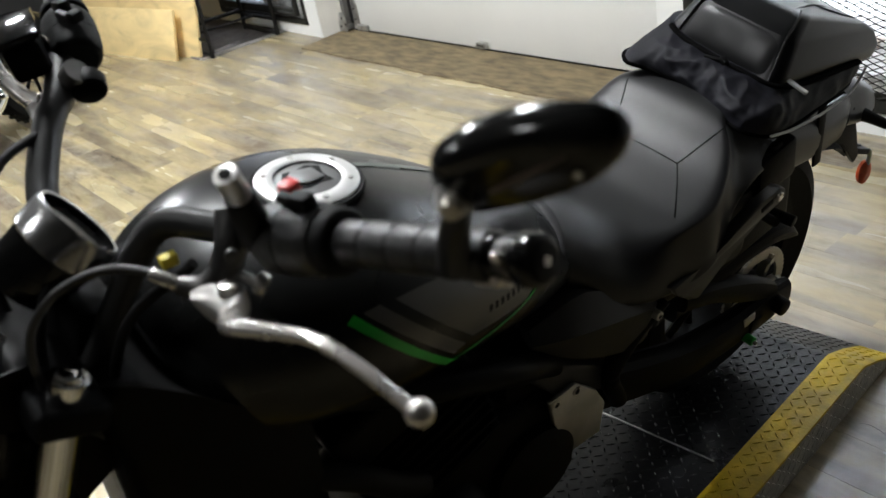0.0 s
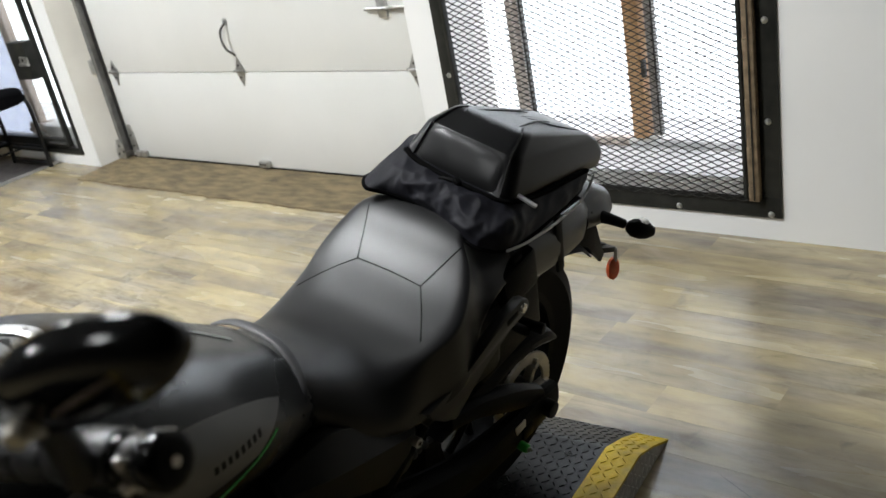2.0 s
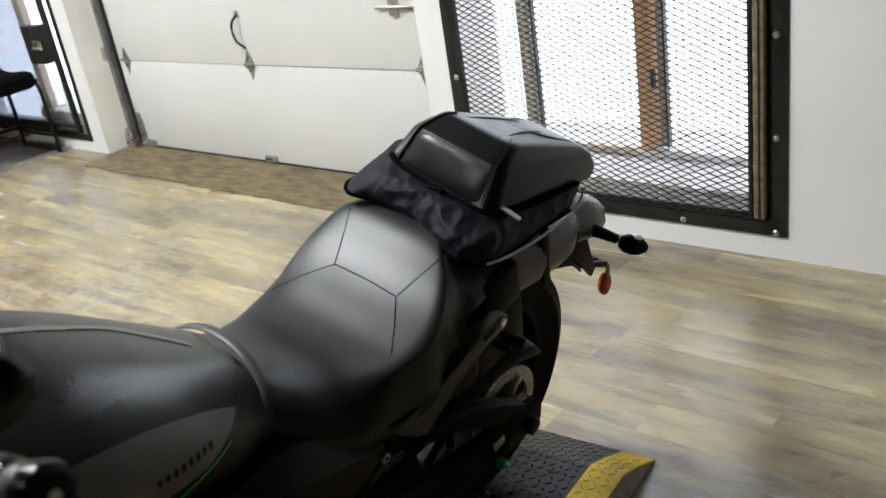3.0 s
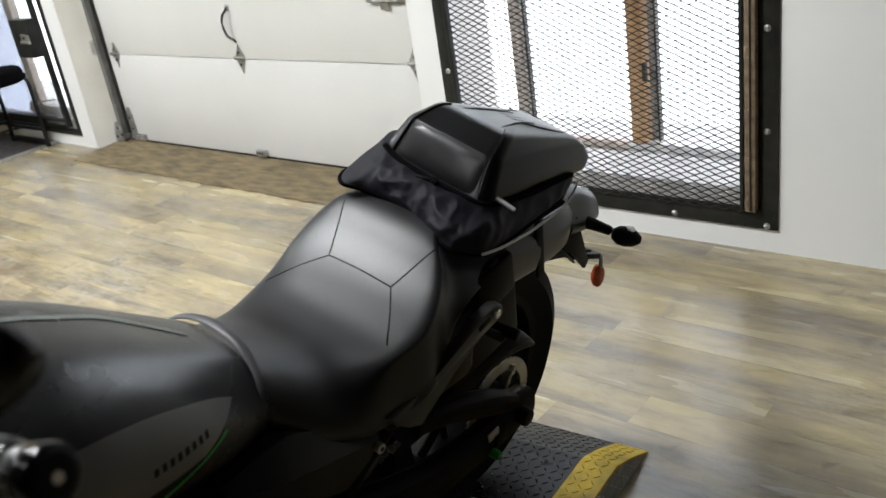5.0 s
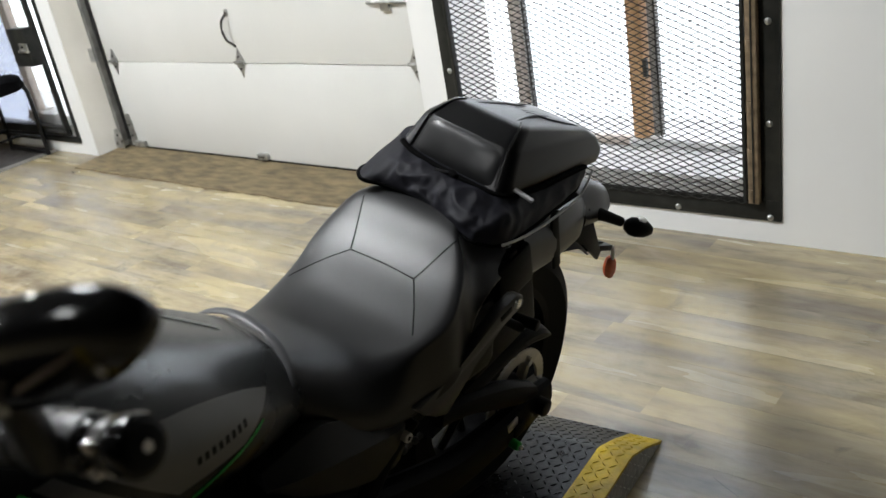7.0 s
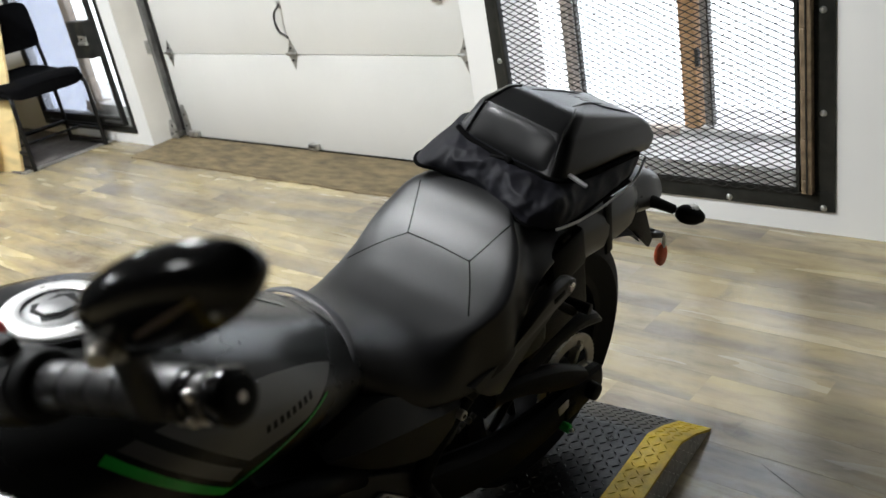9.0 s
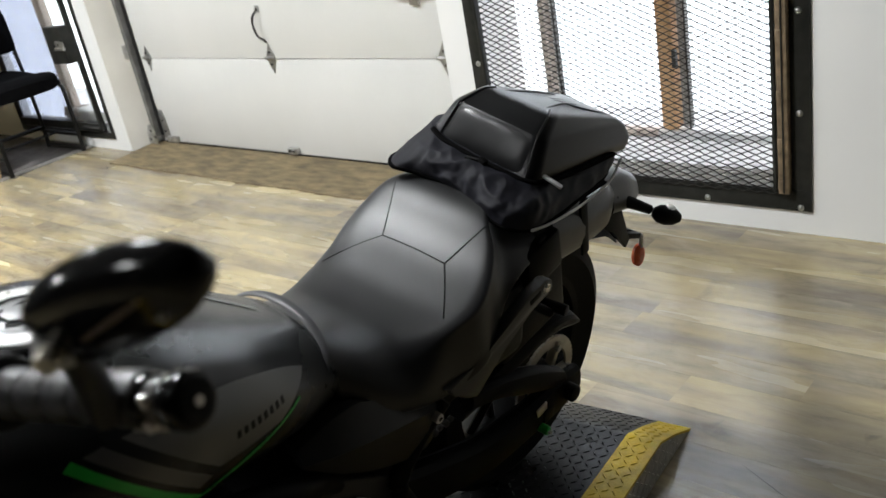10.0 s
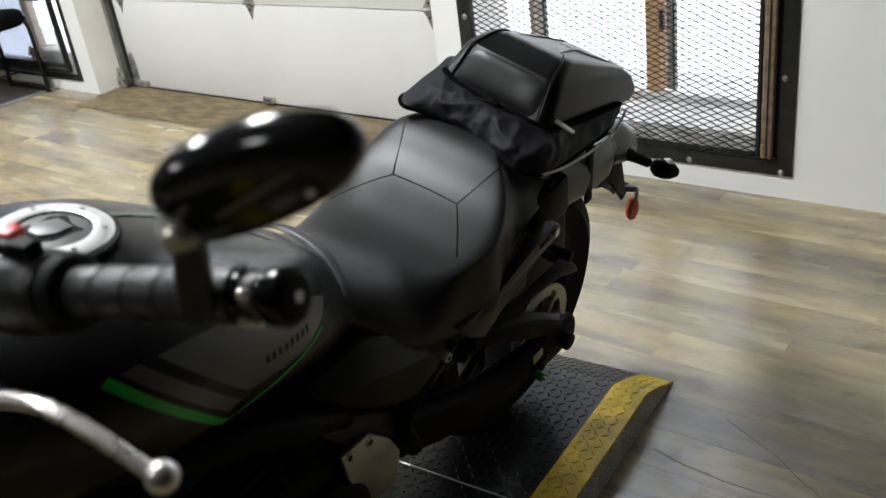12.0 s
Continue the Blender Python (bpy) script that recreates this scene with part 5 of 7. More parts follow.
part("radiator", box_bm((0.05, 0.30, 0.30), (1.17, 0.0, 0.55), (0, 12, 0), bevel=0.008), "plastic", bike, "black radiator")
part("radiator_hose", tube_bm([(1.13, 0.13, 0.66), (1.06, 0.155, 0.62), (1.00, 0.15, 0.55), (0.95, 0.14, 0.50)], 0.019, 14), "rubber", bike)
part("exhaust_header", tube_bm([(1.03, 0.07, 0.58), (1.13, 0.075, 0.50), (1.13, 0.07, 0.32), (1.02, 0.05, 0.20), (0.80, 0.0, 0.16), (0.5, -0.1, 0.17)], 0.021, 14), "steel_dark", bike)
part("silencer", tube_bm([(0.66, -0.12, 0.22), (0.40, -0.15, 0.24), (0.20, -0.16, 0.27)], 0.062, 20), "steel_dark", bike)
part("side_stand", tube_bm([(0.70, 0.13, 0.20), (0.64, 0.19, 0.10), (0.60, 0.235, 0.055)], 0.013, 12), "tube_blk", bike)
for s in (1, -1):
    fp = part("foot_peg", rod_bm((1.02, 0.15 * s, 0.27), (1.00, 0.27 * s, 0.275), 0.014, 0.016, seg=16, bevel=0.003), "rubber", bike)
    part("peg_arm", tube_bm([(0.93, 0.12 * s, 0.24), (0.98, 0.14 * s, 0.26), (1.02, 0.16 * s, 0.27)], 0.012, 10), "alu_dull", fp)

# rear wheel
AX = Vector((0.047, -0.055, 0.308))


def wheel(name, centre, radius, width, axle_dir=(0, 1, 0), rim_r=0.205):
    m = basis(centre, (1, 0, 0), axle_dir)
    w = part(name, lathe_bm([(rim_r, -width * 0.40), (rim_r + 0.012, -width * 0.42), (radius - 0.045, -width * 0.5), (radius - 0.014, -width * 0.40), (radius - 0.003, -width * 0.2), (radius, 0),
                             (radius - 0.003, width * 0.2), (radius - 0.014, width * 0.40), (radius - 0.045, width * 0.5), (rim_r + 0.012, width * 0.42), (rim_r, width * 0.40)], 72, m), "tyre", bike, "black road tyre and wheel")
    part("rim", lathe_bm([(rim_r + 0.010, -width * 0.42), (rim_r - 0.006, -width * 0.40), (rim_r - 0.022, -width * 0.2), (rim_r - 0.022, width * 0.2), (rim_r - 0.006, width * 0.40), (rim_r + 0.010, width * 0.42)], 64, m), "plastic", w, "black cast rim")
    part("hub", lathe_bm([(0.0, -0.06), (0.04, -0.06), (0.045, -0.03), (0.045, 0.03), (0.04, 0.06), (0.0, 0.06)], 32, m), "plastic", w)
    for k in range(10):
        a = 2 * math.pi * k / 10 + 0.2
        sgn = 0.03 if k % 2 else -0.03
        part("spoke", tube_bm([m @ Vector((0.035 * math.cos(a), 0.035 * math.sin(a), sgn)), m @ Vector((0.11 * math.cos(a + 0.06), 0.11 * math.sin(a + 0.06), sgn * 0.8)), m @ Vector((0.188 * math.cos(a + 0.1), 0.188 * math.sin(a + 0.1), sgn * 0.4))], 0.010, 8, 3), "plastic", w)
    part("brake_disc", lathe_bm([(0.05, -0.072), (0.130, -0.072), (0.130, -0.077), (0.05, -0.077), (0.05, -0.072)], 48, m), "steel_dark", w, "dark brake disc")
    return w


rw = wheel("rear_wheel", AX, 0.308, 0.160)
SP = basis(AX + Vector((0, 0.123, 0)), (1, 0, 0), (0, 1, 0))
bm = bmesh.new()
ring_o, ring_i = [], []
N = 92
for k in range(N):
    a = 2 * math.pi * k / N
    ro = 0.100 if k % 2 else 0.096
    ring_o.append((ro * math.cos(a), ro * math.sin(a)))
    ring_i.append((0.074 * math.cos(a), 0.074 * math.sin(a)))
for zz in (0.0, 0.006):
    vo = [bm.verts.new(SP @ Vector((x, y, zz))) for x, y in ring_o]
    vi = [bm.verts.new(SP @ Vector((x, y, zz))) for x, y in ring_i]
    for k in range(N):
        bm.faces.new((vo[k], vo[(k + 1) % N], vi[(k + 1) % N], vi[k]))
    if zz == 0.0:
        lo_o, lo_i = vo, vi
for k in range(N):
    j = (k + 1) % N
    bm.faces.new((lo_o[k], lo_o[j], vo[j], vo[k]))
    bm.faces.new((lo_i[k], lo_i[j], vi[j], vi[k]))
sp = part("sprocket", bm, "sprocket", rw, "worn pale steel sprocket")
for k in range(5):
    a = 2 * math.pi * k / 5 + 0.5
    p0, p1 = SP @ Vector((0.03 * math.cos(a), 0.03 * math.sin(a), 0.004)), SP @ Vector((0.086 * math.cos(a), 0.086 * math.sin(a), 0.003))
    part("carrier_arm", tube_bm([p0, (p0 + p1) / 2, p1], 0.012, 8, 3, flat=0.6), "sprocket", sp)
    q = SP @ Vector((0.072 * math.cos(a), 0.072 * math.sin(a), 0.004))
    part("carrier_nut", rod_bm(q, q + Vector((0, 0.012, 0)), 0.008, seg=6), "alu_dull", sp)
part("carrier", lathe_bm([(0.0, 0.012), (0.03, 0.012), (0.036, 0.0), (0.036, -0.02)], 32, SP), "steel_dark", sp)
# chain: upper and lower run as separate rows of links
for z0, z1 in ((0.112, 0.058), (-0.112, -0.05)):
    for k in range(34):
        u = k / 33
        c = Vector((AX.x + 0.50 * u, 0.071, AX.z + z0 + (z1 + 0.035 - z0) * u))
        part("chain_link", box_bm((0.013, 0.016 if k % 2 else 0.011, 0.011), c, (0, -math.degrees(math.atan2(z1 - z0, 0.5)), 0), bevel=0.003, seg=1), "steel_dark", sp)

# swingarm, chain guard, axle
for s in (1, -1):
    sw = part("swingarm", skin_bm([
        [(-0.012, 0.098 * s, 0.272), (-0.012, 0.122 * s, 0.274), (-0.008, 0.122 * s, 0.326), (-0.008, 0.098 * s, 0.328)],
        [(0.060, 0.098 * s, 0.262), (0.060, 0.126 * s, 0.266), (0.060, 0.126 * s, 0.334), (0.060, 0.098 * s, 0.338)],
        [(0.180, 0.092 * s, 0.262), (0.180, 0.128 * s, 0.267), (0.180, 0.128 * s, 0.330), (0.180, 0.092 * s, 0.335)],
        [(0.300, 0.088 * s, 0.268), (0.300, 0.128 * s, 0.274), (0.300, 0.128 * s, 0.340), (0.300, 0.088 * s, 0.346)],
        [(0.410, 0.085 * s, 0.296), (0.410, 0.126 * s, 0.301), (0.410, 0.126 * s, 0.374), (0.410, 0.085 * s, 0.380)],
        [(0.560, 0.080 * s, 0.345), (0.560, 0.120 * s, 0.350), (0.560, 0.120 * s, 0.430), (0.560, 0.080 * s, 0.436)]], 5, 3), "frame_grey", bike, "satin dark swingarm", smooth=30)
    part("swingarm_brace", skin_bm([
        [(0.046, 0.100 * s, 0.326), (0.046, 0.124 * s, 0.328), (0.052, 0.124 * s, 0.356), (0.052, 0.100 * s, 0.360)],
        [(0.110, 0.098 * s, 0.348), (0.110, 0.126 * s, 0.351), (0.114, 0.126 * s, 0.396), (0.114, 0.098 * s, 0.401)],
        [(0.190, 0.096 * s, 0.386), (0.190, 0.126 * s, 0.390), (0.180, 0.126 * s, 0.430), (0.180, 0.096 * s, 0.436)],
        [(0.270, 0.094 * s, 0.428), (0.270, 0.124 * s, 0.433), (0.260, 0.124 * s, 0.462), (0.260, 0.094 * s, 0.468)],
        [(0.350, 0.092 * s, 0.452), (0.350, 0.120 * s, 0.456), (0.345, 0.120 * s, 0.482), (0.345, 0.092 * s, 0.488)]], 5, 3), "frame_grey", sw, smooth=30)
    part("adjuster_plate", box_bm((0.034, 0.004, 0.022), (0.140, 0.130 * s, 0.318), (0, 6, 0), bevel=0.002), "alu_dull", sw, "pale worn adjuster scale")
    for bx, bz in ((0.205, 0.300), (0.330, 0.318)):
        part("swingarm_bolt", rod_bm((bx, 0.126 * s, bz), (bx, 0.132 * s, bz), 0.006, seg=12, bevel=0.001), "alu_dull", sw)
    part("axle_nut", rod_bm((0.046, 0.122 * s, 0.307), (0.046, 0.150 * s, 0.307), 0.019, seg=20, bevel=0.004), "rubber", sw, "black round axle slider")
    part("spool_mount", box_bm((0.035, 0.016, 0.03), (0.118, 0.128 * s, 0.296), bevel=0.003), "plastic", sw)
    sp2 = part("paddock_spool", rod_bm((0.140, 0.122 * s, 0.272), (0.140, 0.150 * s, 0.272), 0.010, seg=18, bevel=0.004), "green_decal", sw, "green anodised swingarm spool")
    part("spool_bolt", rod_bm((0.140, 0.149 * s, 0.272), (0.140, 0.156 * s, 0.272), 0.005, seg=6, bevel=0.001), "alu_dull", sp2)
part("chain_guard", skin_bm([
    [(-0.022, 0.070, 0.430), (-0.022, 0.100, 0.428), (-0.021, 0.102, 0.440), (-0.021, 0.070, 0.444)],
    [(0.010, 0.062, 0.446), (0.012, 0.106, 0.443), (0.010, 0.108, 0.470), (0.010, 0.062, 0.478)],
    [(0.060, 0.058, 0.462), (0.062, 0.108, 0.459), (0.060, 0.110, 0.490), (0.060, 0.058, 0.498)],
    [(0.131, 0.058, 0.464), (0.131, 0.108, 0.460), (0.131, 0.110, 0.496), (0.131, 0.058, 0.503)],
    [(0.200, 0.058, 0.452), (0.200, 0.106, 0.447), (0.200, 0.108, 0.489), (0.200, 0.058, 0.496)],
    [(0.270, 0.058, 0.438), (0.270, 0.104, 0.432), (0.270, 0.106, 0.474), (0.270, 0.058, 0.482)],
    [(0.350, 0.058, 0.424), (0.350, 0.100, 0.418), (0.350, 0.102, 0.458), (0.350, 0.058, 0.464)]], 6, 3), "plastic", bike, "black plastic chain guard", smooth=30)

# tail: side panels, mudguard, light, signals, number plate arm
for s in (1, -1):
    part("tail_panel", skin_bm([
        [(0.120, 0.102 * s, 0.646), (0.120, 0.126 * s, 0.661), (0.120, 0.124 * s, 0.721), (0.120, 0.098 * s, 0.740)],
        [(0.070, 0.100 * s, 0.640), (0.070, 0.121 * s, 0.650), (0.070, 0.120 * s, 0.710), (0.070, 0.094 * s, 0.730)],
        [(-0.020, 0.085 * s, 0.618), (-0.020, 0.110 * s, 0.632), (-0.020, 0.110 * s, 0.690), (-0.020, 0.085 * s, 0.712)],
        [(-0.120, 0.065 * s, 0.600), (-0.120, 0.090 * s, 0.612), (-0.120, 0.092 * s, 0.668), (-0.120, 0.066 * s, 0.690)],
        [(-0.185, 0.045 * s, 0.590), (-0.185, 0.062 * s, 0.600), (-0.185, 0.064 * s, 0.650), (-0.185, 0.045 * s, 0.668)]], 5, 3), "tail_grey", bike, "satin grey tail side panel", smooth=30)
part("mudguard", skin_bm([
    [(0.22, y, 0.628 - 0.35 * abs(y) ** 1.5 * 3 + d) for y, d in ((-0.085, 0), (-0.05, 0), (0, 0), (0.05, 0), (0.085, 0), (0.085, 0.008), (0.05, 0.008), (0, 0.008), (-0.05, 0.008), (-0.085, 0.008))],
    [(0.05, y, 0.655 - 0.35 * abs(y) ** 1.5 * 3 + d) for y, d in ((-0.088, 0), (-0.05, 0), (0, 0), (0.05, 0), (0.088, 0), (0.088, 0.008), (0.05, 0.008), (0, 0.008), (-0.05, 0.008), (-0.088, 0.008))],
    [(-0.12, y, 0.610 - 0.35 * abs(y) ** 1.5 * 3 + d) for y, d in ((-0.085, 0), (-0.05, 0), (0, 0), (0.05, 0), (0.085, 0), (0.085, 0.008), (0.05, 0.008), (0, 0.008), (-0.05, 0.008), (-0.085, 0.008))],
    [(-0.20, y, 0.545 - 0.35 * abs(y) ** 1.5 * 3 + d) for y, d in ((-0.07, 0), (-0.04, 0), (0, 0), (0.04, 0), (0.07, 0), (0.07, 0.008), (0.04, 0.008), (0, 0.008), (-0.04, 0.008), (-0.07, 0.008))]], 6, 2), "plastic", bike, "black plastic rear mudguard", smooth=50)
plate("tail_fin", [(-0.10, 0.640), (-0.200, 0.640), (-0.268, 0.500), (-0.255, 0.484), (-0.190, 0.560), (-0.085, 0.590)], 0.058, 0.010, "plastic", bike, "dark plastic mudguard fin")
tl = part("tail_light", skin_bm([
    [(-0.175, -0.06, 0.600), (-0.175, 0.06, 0.600), (-0.175, 0.068, 0.645), (-0.175, 0.04, 0.682), (-0.175, -0.04, 0.682), (-0.175, -0.068, 0.645)],
    [(-0.260, -0.055, 0.578), (-0.260, 0.055, 0.578), (-0.260, 0.062, 0.620), (-0.260, 0.035, 0.660), (-0.260, -0.035, 0.660), (-0.260, -0.062, 0.620)],
    [(-0.325, -0.038, 0.572), (-0.325, 0.038, 0.572), (-0.325, 0.044, 0.600), (-0.325, 0.024, 0.628), (-0.325, -0.024, 0.628), (-0.325, -0.044, 0.600)]], 5, 4), "tail_grey", bike, "grey tail light housing", smooth=50)
part("tail_lens", lathe_bm([(0.0, 0.020), (0.020, 0.017), (0.032, 0.008), (0.036, -0.004)], 32, basis((-0.325, 0, 0.600), (0, 0, 1), (-0.97, 0, 0.12))), "red_lens", tl, "dark red tail lens")
for s in (1, -1):
    sg = part("turn_signal", tube_bm([(-0.225, 0.040 * s, 0.612), (-0.250, 0.066 * s, 0.602), (-0.285, 0.100 * s, 0.580)], 0.012, 12, radii=[0.022, 0.014, 0.0105]), "rubber", bike, "black turn signal on a rubber stalk")
    bm_ = lathe_bm([(0.0, 0.040), (0.010, 0.037), (0.019, 0.022), (0.022, 0.004), (0.020, -0.012), (0.012, -0.024), (0.0, -0.028)], 24, basis((-0.304, 0.124 * s, 0.568), (0, 0, 1), (-0.66, 0.66 * s, -0.28)))
    part("signal_body", bm_, "rubber", sg)
    bm_ = lathe_bm([(0.0, 0.0245), (0.010, 0.0225), (0.0165, 0.014), (0.0195, 0.002)], 24, basis((-0.3075, 0.127 * s, 0.5695), (0, 0, 1), (-0.90, 0.15 * s, 0.32)))
    part("signal_lens", bm_, "lens", sg, "pale signal lens")
arm = part("plate_arm", box_bm((0.13, 0.05, 0.014), (-0.275, 0.035, 0.502), (0, -24, 0), bevel=0.003), "plastic", bike, "black number plate arm")
part("arm_slot", box_bm((0.05, 0.030, 0.004), (-0.285, 0.035, 0.5085), (0, -24, 0), bevel=0.001), "rubber", arm)
part("reflector_stay", tube_bm([(-0.335, 0.058, 0.478), (-0.342, 0.058, 0.462), (-0.345, 0.057, 0.440)], 0.005, 8), "alu_dull", arm)
part("reflector", lathe_bm([(0.0, 0.006), (0.018, 0.0055), (0.0215, 0.003), (0.0215, -0.004), (0.0, -0.005)], 28, basis((-0.340, 0.056, 0.420), (0, 0, 1), (0.25, 0.95, 0.12)) @ Matrix.Diagonal((1.3, 0.85, 1, 1))), "amber", arm, "orange oval reflector")
# seat straps and rear damper bits in view below the tail panel
for x in (0.165, 0.005):
    part("strap", box_bm((0.022, 0.006, 0.13), (x, 0.133 if x > 0.1 else 0.113, 0.675), (0, 10, 0), bevel=0.002), "rubber", bike, "black webbing strap")
part("peg_hanger", tube_bm([(0.235, 0.140, 0.650), (0.200, 0.150, 0.612), (0.175, 0.158, 0.590)], 0.009, 10), "frame_grey", bike)
part("passenger_peg", rod_bm((0.170, 0.120, 0.600), (0.160, 0.185, 0.598), 0.011, seg=14, bevel=0.002), "rubber", bike)

# front end: fork, clamps, lamp, instrument, wheel
FA = Vector((1.62, 0.0, 0.300))
wheel("front_wheel", FA, 0.300, 0.120)
up = Vector((-0.398, 0, 0.917))
for s in (1, -1):
    base_p = FA + Vector((-0.024, 0.110 * s, 0.0))
    part("fork_slider", rod_bm(base_p, base_p + up * 0.34, 0.027, seg=24, bevel=0.003), "plastic", bike, "black fork slider")
    part("fork_tube", rod_bm(base_p + up * 0.33, base_p + up * 0.700, 0.0205, seg=24), "chrome", bike, "polished fork tube")
    part("fork_dust_seal", rod_bm(base_p + up * 0.335, base_p + up * 0.36, 0.030, seg=24, bevel=0.004), "rubber", bike)
    part("fork_cap", rod_bm(base_p + up * 0.690, base_p + up * 0.706, 0.0165, 0.0145, seg=6, bevel=0.002), "chrome", bike, "bright fork cap nut")
    # black plates added to block the view of the floor past the fork
    plate("headlight_bracket", [(1.300, 0.780), (1.296, 0.900), (1.340, 0.955), (1.440, 0.965), (1.520, 0.930), (1.545, 0.760), (1.450, 0.690)], 0.080 * s, 0.004, "plastic", bike, "black plate added to hide the floor past the fork", 0.0015)
for d in (0.520, 0.665):
    part("fork_clamp", box_bm((0.075, 0.285, 0.034), FA + Vector((-0.024, 0, 0)) + up * d, (0, -23.5, 0), bevel=0.010, seg=3), "plastic", bike, "black fork clamp")
part("front_mudguard", skin_bm([[FA + Vector((0.312 * math.cos(a), y, 0.318 * math.sin(a) - 0.6 * y * y * 6)) for y in (-0.07, -0.035, 0.0, 0.035, 0.07)] for a in (0.35, 0.8, 1.3, 1.8, 2.3, 2.75)], 5, 3, closed=False), "tank", bike, "dark front mudguard", smooth=60)
HL = basis((1.43, 0.0, 0.865), (0, 0, 1), (0.97, 0, -0.1))
part("headlight", lathe_bm([(0.0, -0.11), (0.05, -0.105), (0.085, -0.06), (0.095, 0.0), (0.095, 0.03), (0.0, 0.045)], 40, HL), "gloss", bike, "black headlight shell")
GA = basis((1.262, 0.010, 1.022), (0, 1, 0), (-0.84, 0.08, 0.54))
ga = part("instrument_pod", lathe_bm([(0.0, -0.07), (0.030, -0.068), (0.043, -0.045), (0.046, 0.0), (0.046, 0.022), (0.042, 0.024), (0.041, 0.016), (0.0, 0.015)], 44, GA), "gloss", bike, "black round instrument pod")
part("pod_band", lathe_bm([(0.0465, -0.012), (0.0485, -0.010), (0.0485, 0.021), (0.0455, 0.026), (0.0425, 0.025)], 44, GA), "pod_steel", ga, "bright metal band")
part("pod_face", lathe_bm([(0.0, 0.0175), (0.041, 0.0175)], 44, GA), "gloss", ga)

# handlebar and its controls
BAR_L = [(1.285, 0.055, 0.900), (1.252, 0.066, 0.952), (1.222, 0.074, 1.002), (1.199, 0.085, 1.038), (1.180, 0.104, 1.055), (1.158, 0.150, 1.064), (1.140, 0.215, 1.082), (1.112, 0.335, 1.125), (1.072, 0.478, 1.174)]
BAR_R = [(1.300, 0.0, 0.885), (1.284, -0.020, 0.950), (1.264, -0.045, 0.999), (1.244, -0.100, 1.026), (1.208, -0.160, 1.056), (1.167, -0.215, 1.080), (1.112, -0.335, 1.125), (1.072, -0.478, 1.174)]
# one bar in two tones: left half lightened for sheen, right darkened for shade
part("handlebar", tube_bm([(1.300, 0, 0.885)] + BAR_L, 0.0150, 20, 8), "rail_grey", bike, "left half of the handlebar, lightened for its sheen")
part("handlebar", tube_bm(BAR_R, 0.0170, 20, 8), "tube_blk", bike, "right half of the handlebar, darkened for shade")


def along(u, s=1):
    """A place on the straight outer part of the bar, u from its bend to its end."""
    a, b = Vector((1.140, 0.215, 1.082)), Vector((1.072, 0.478, 1.174))
    p = a.lerp(b, u)
    return Vector((p.x, p.y * s, p.z))


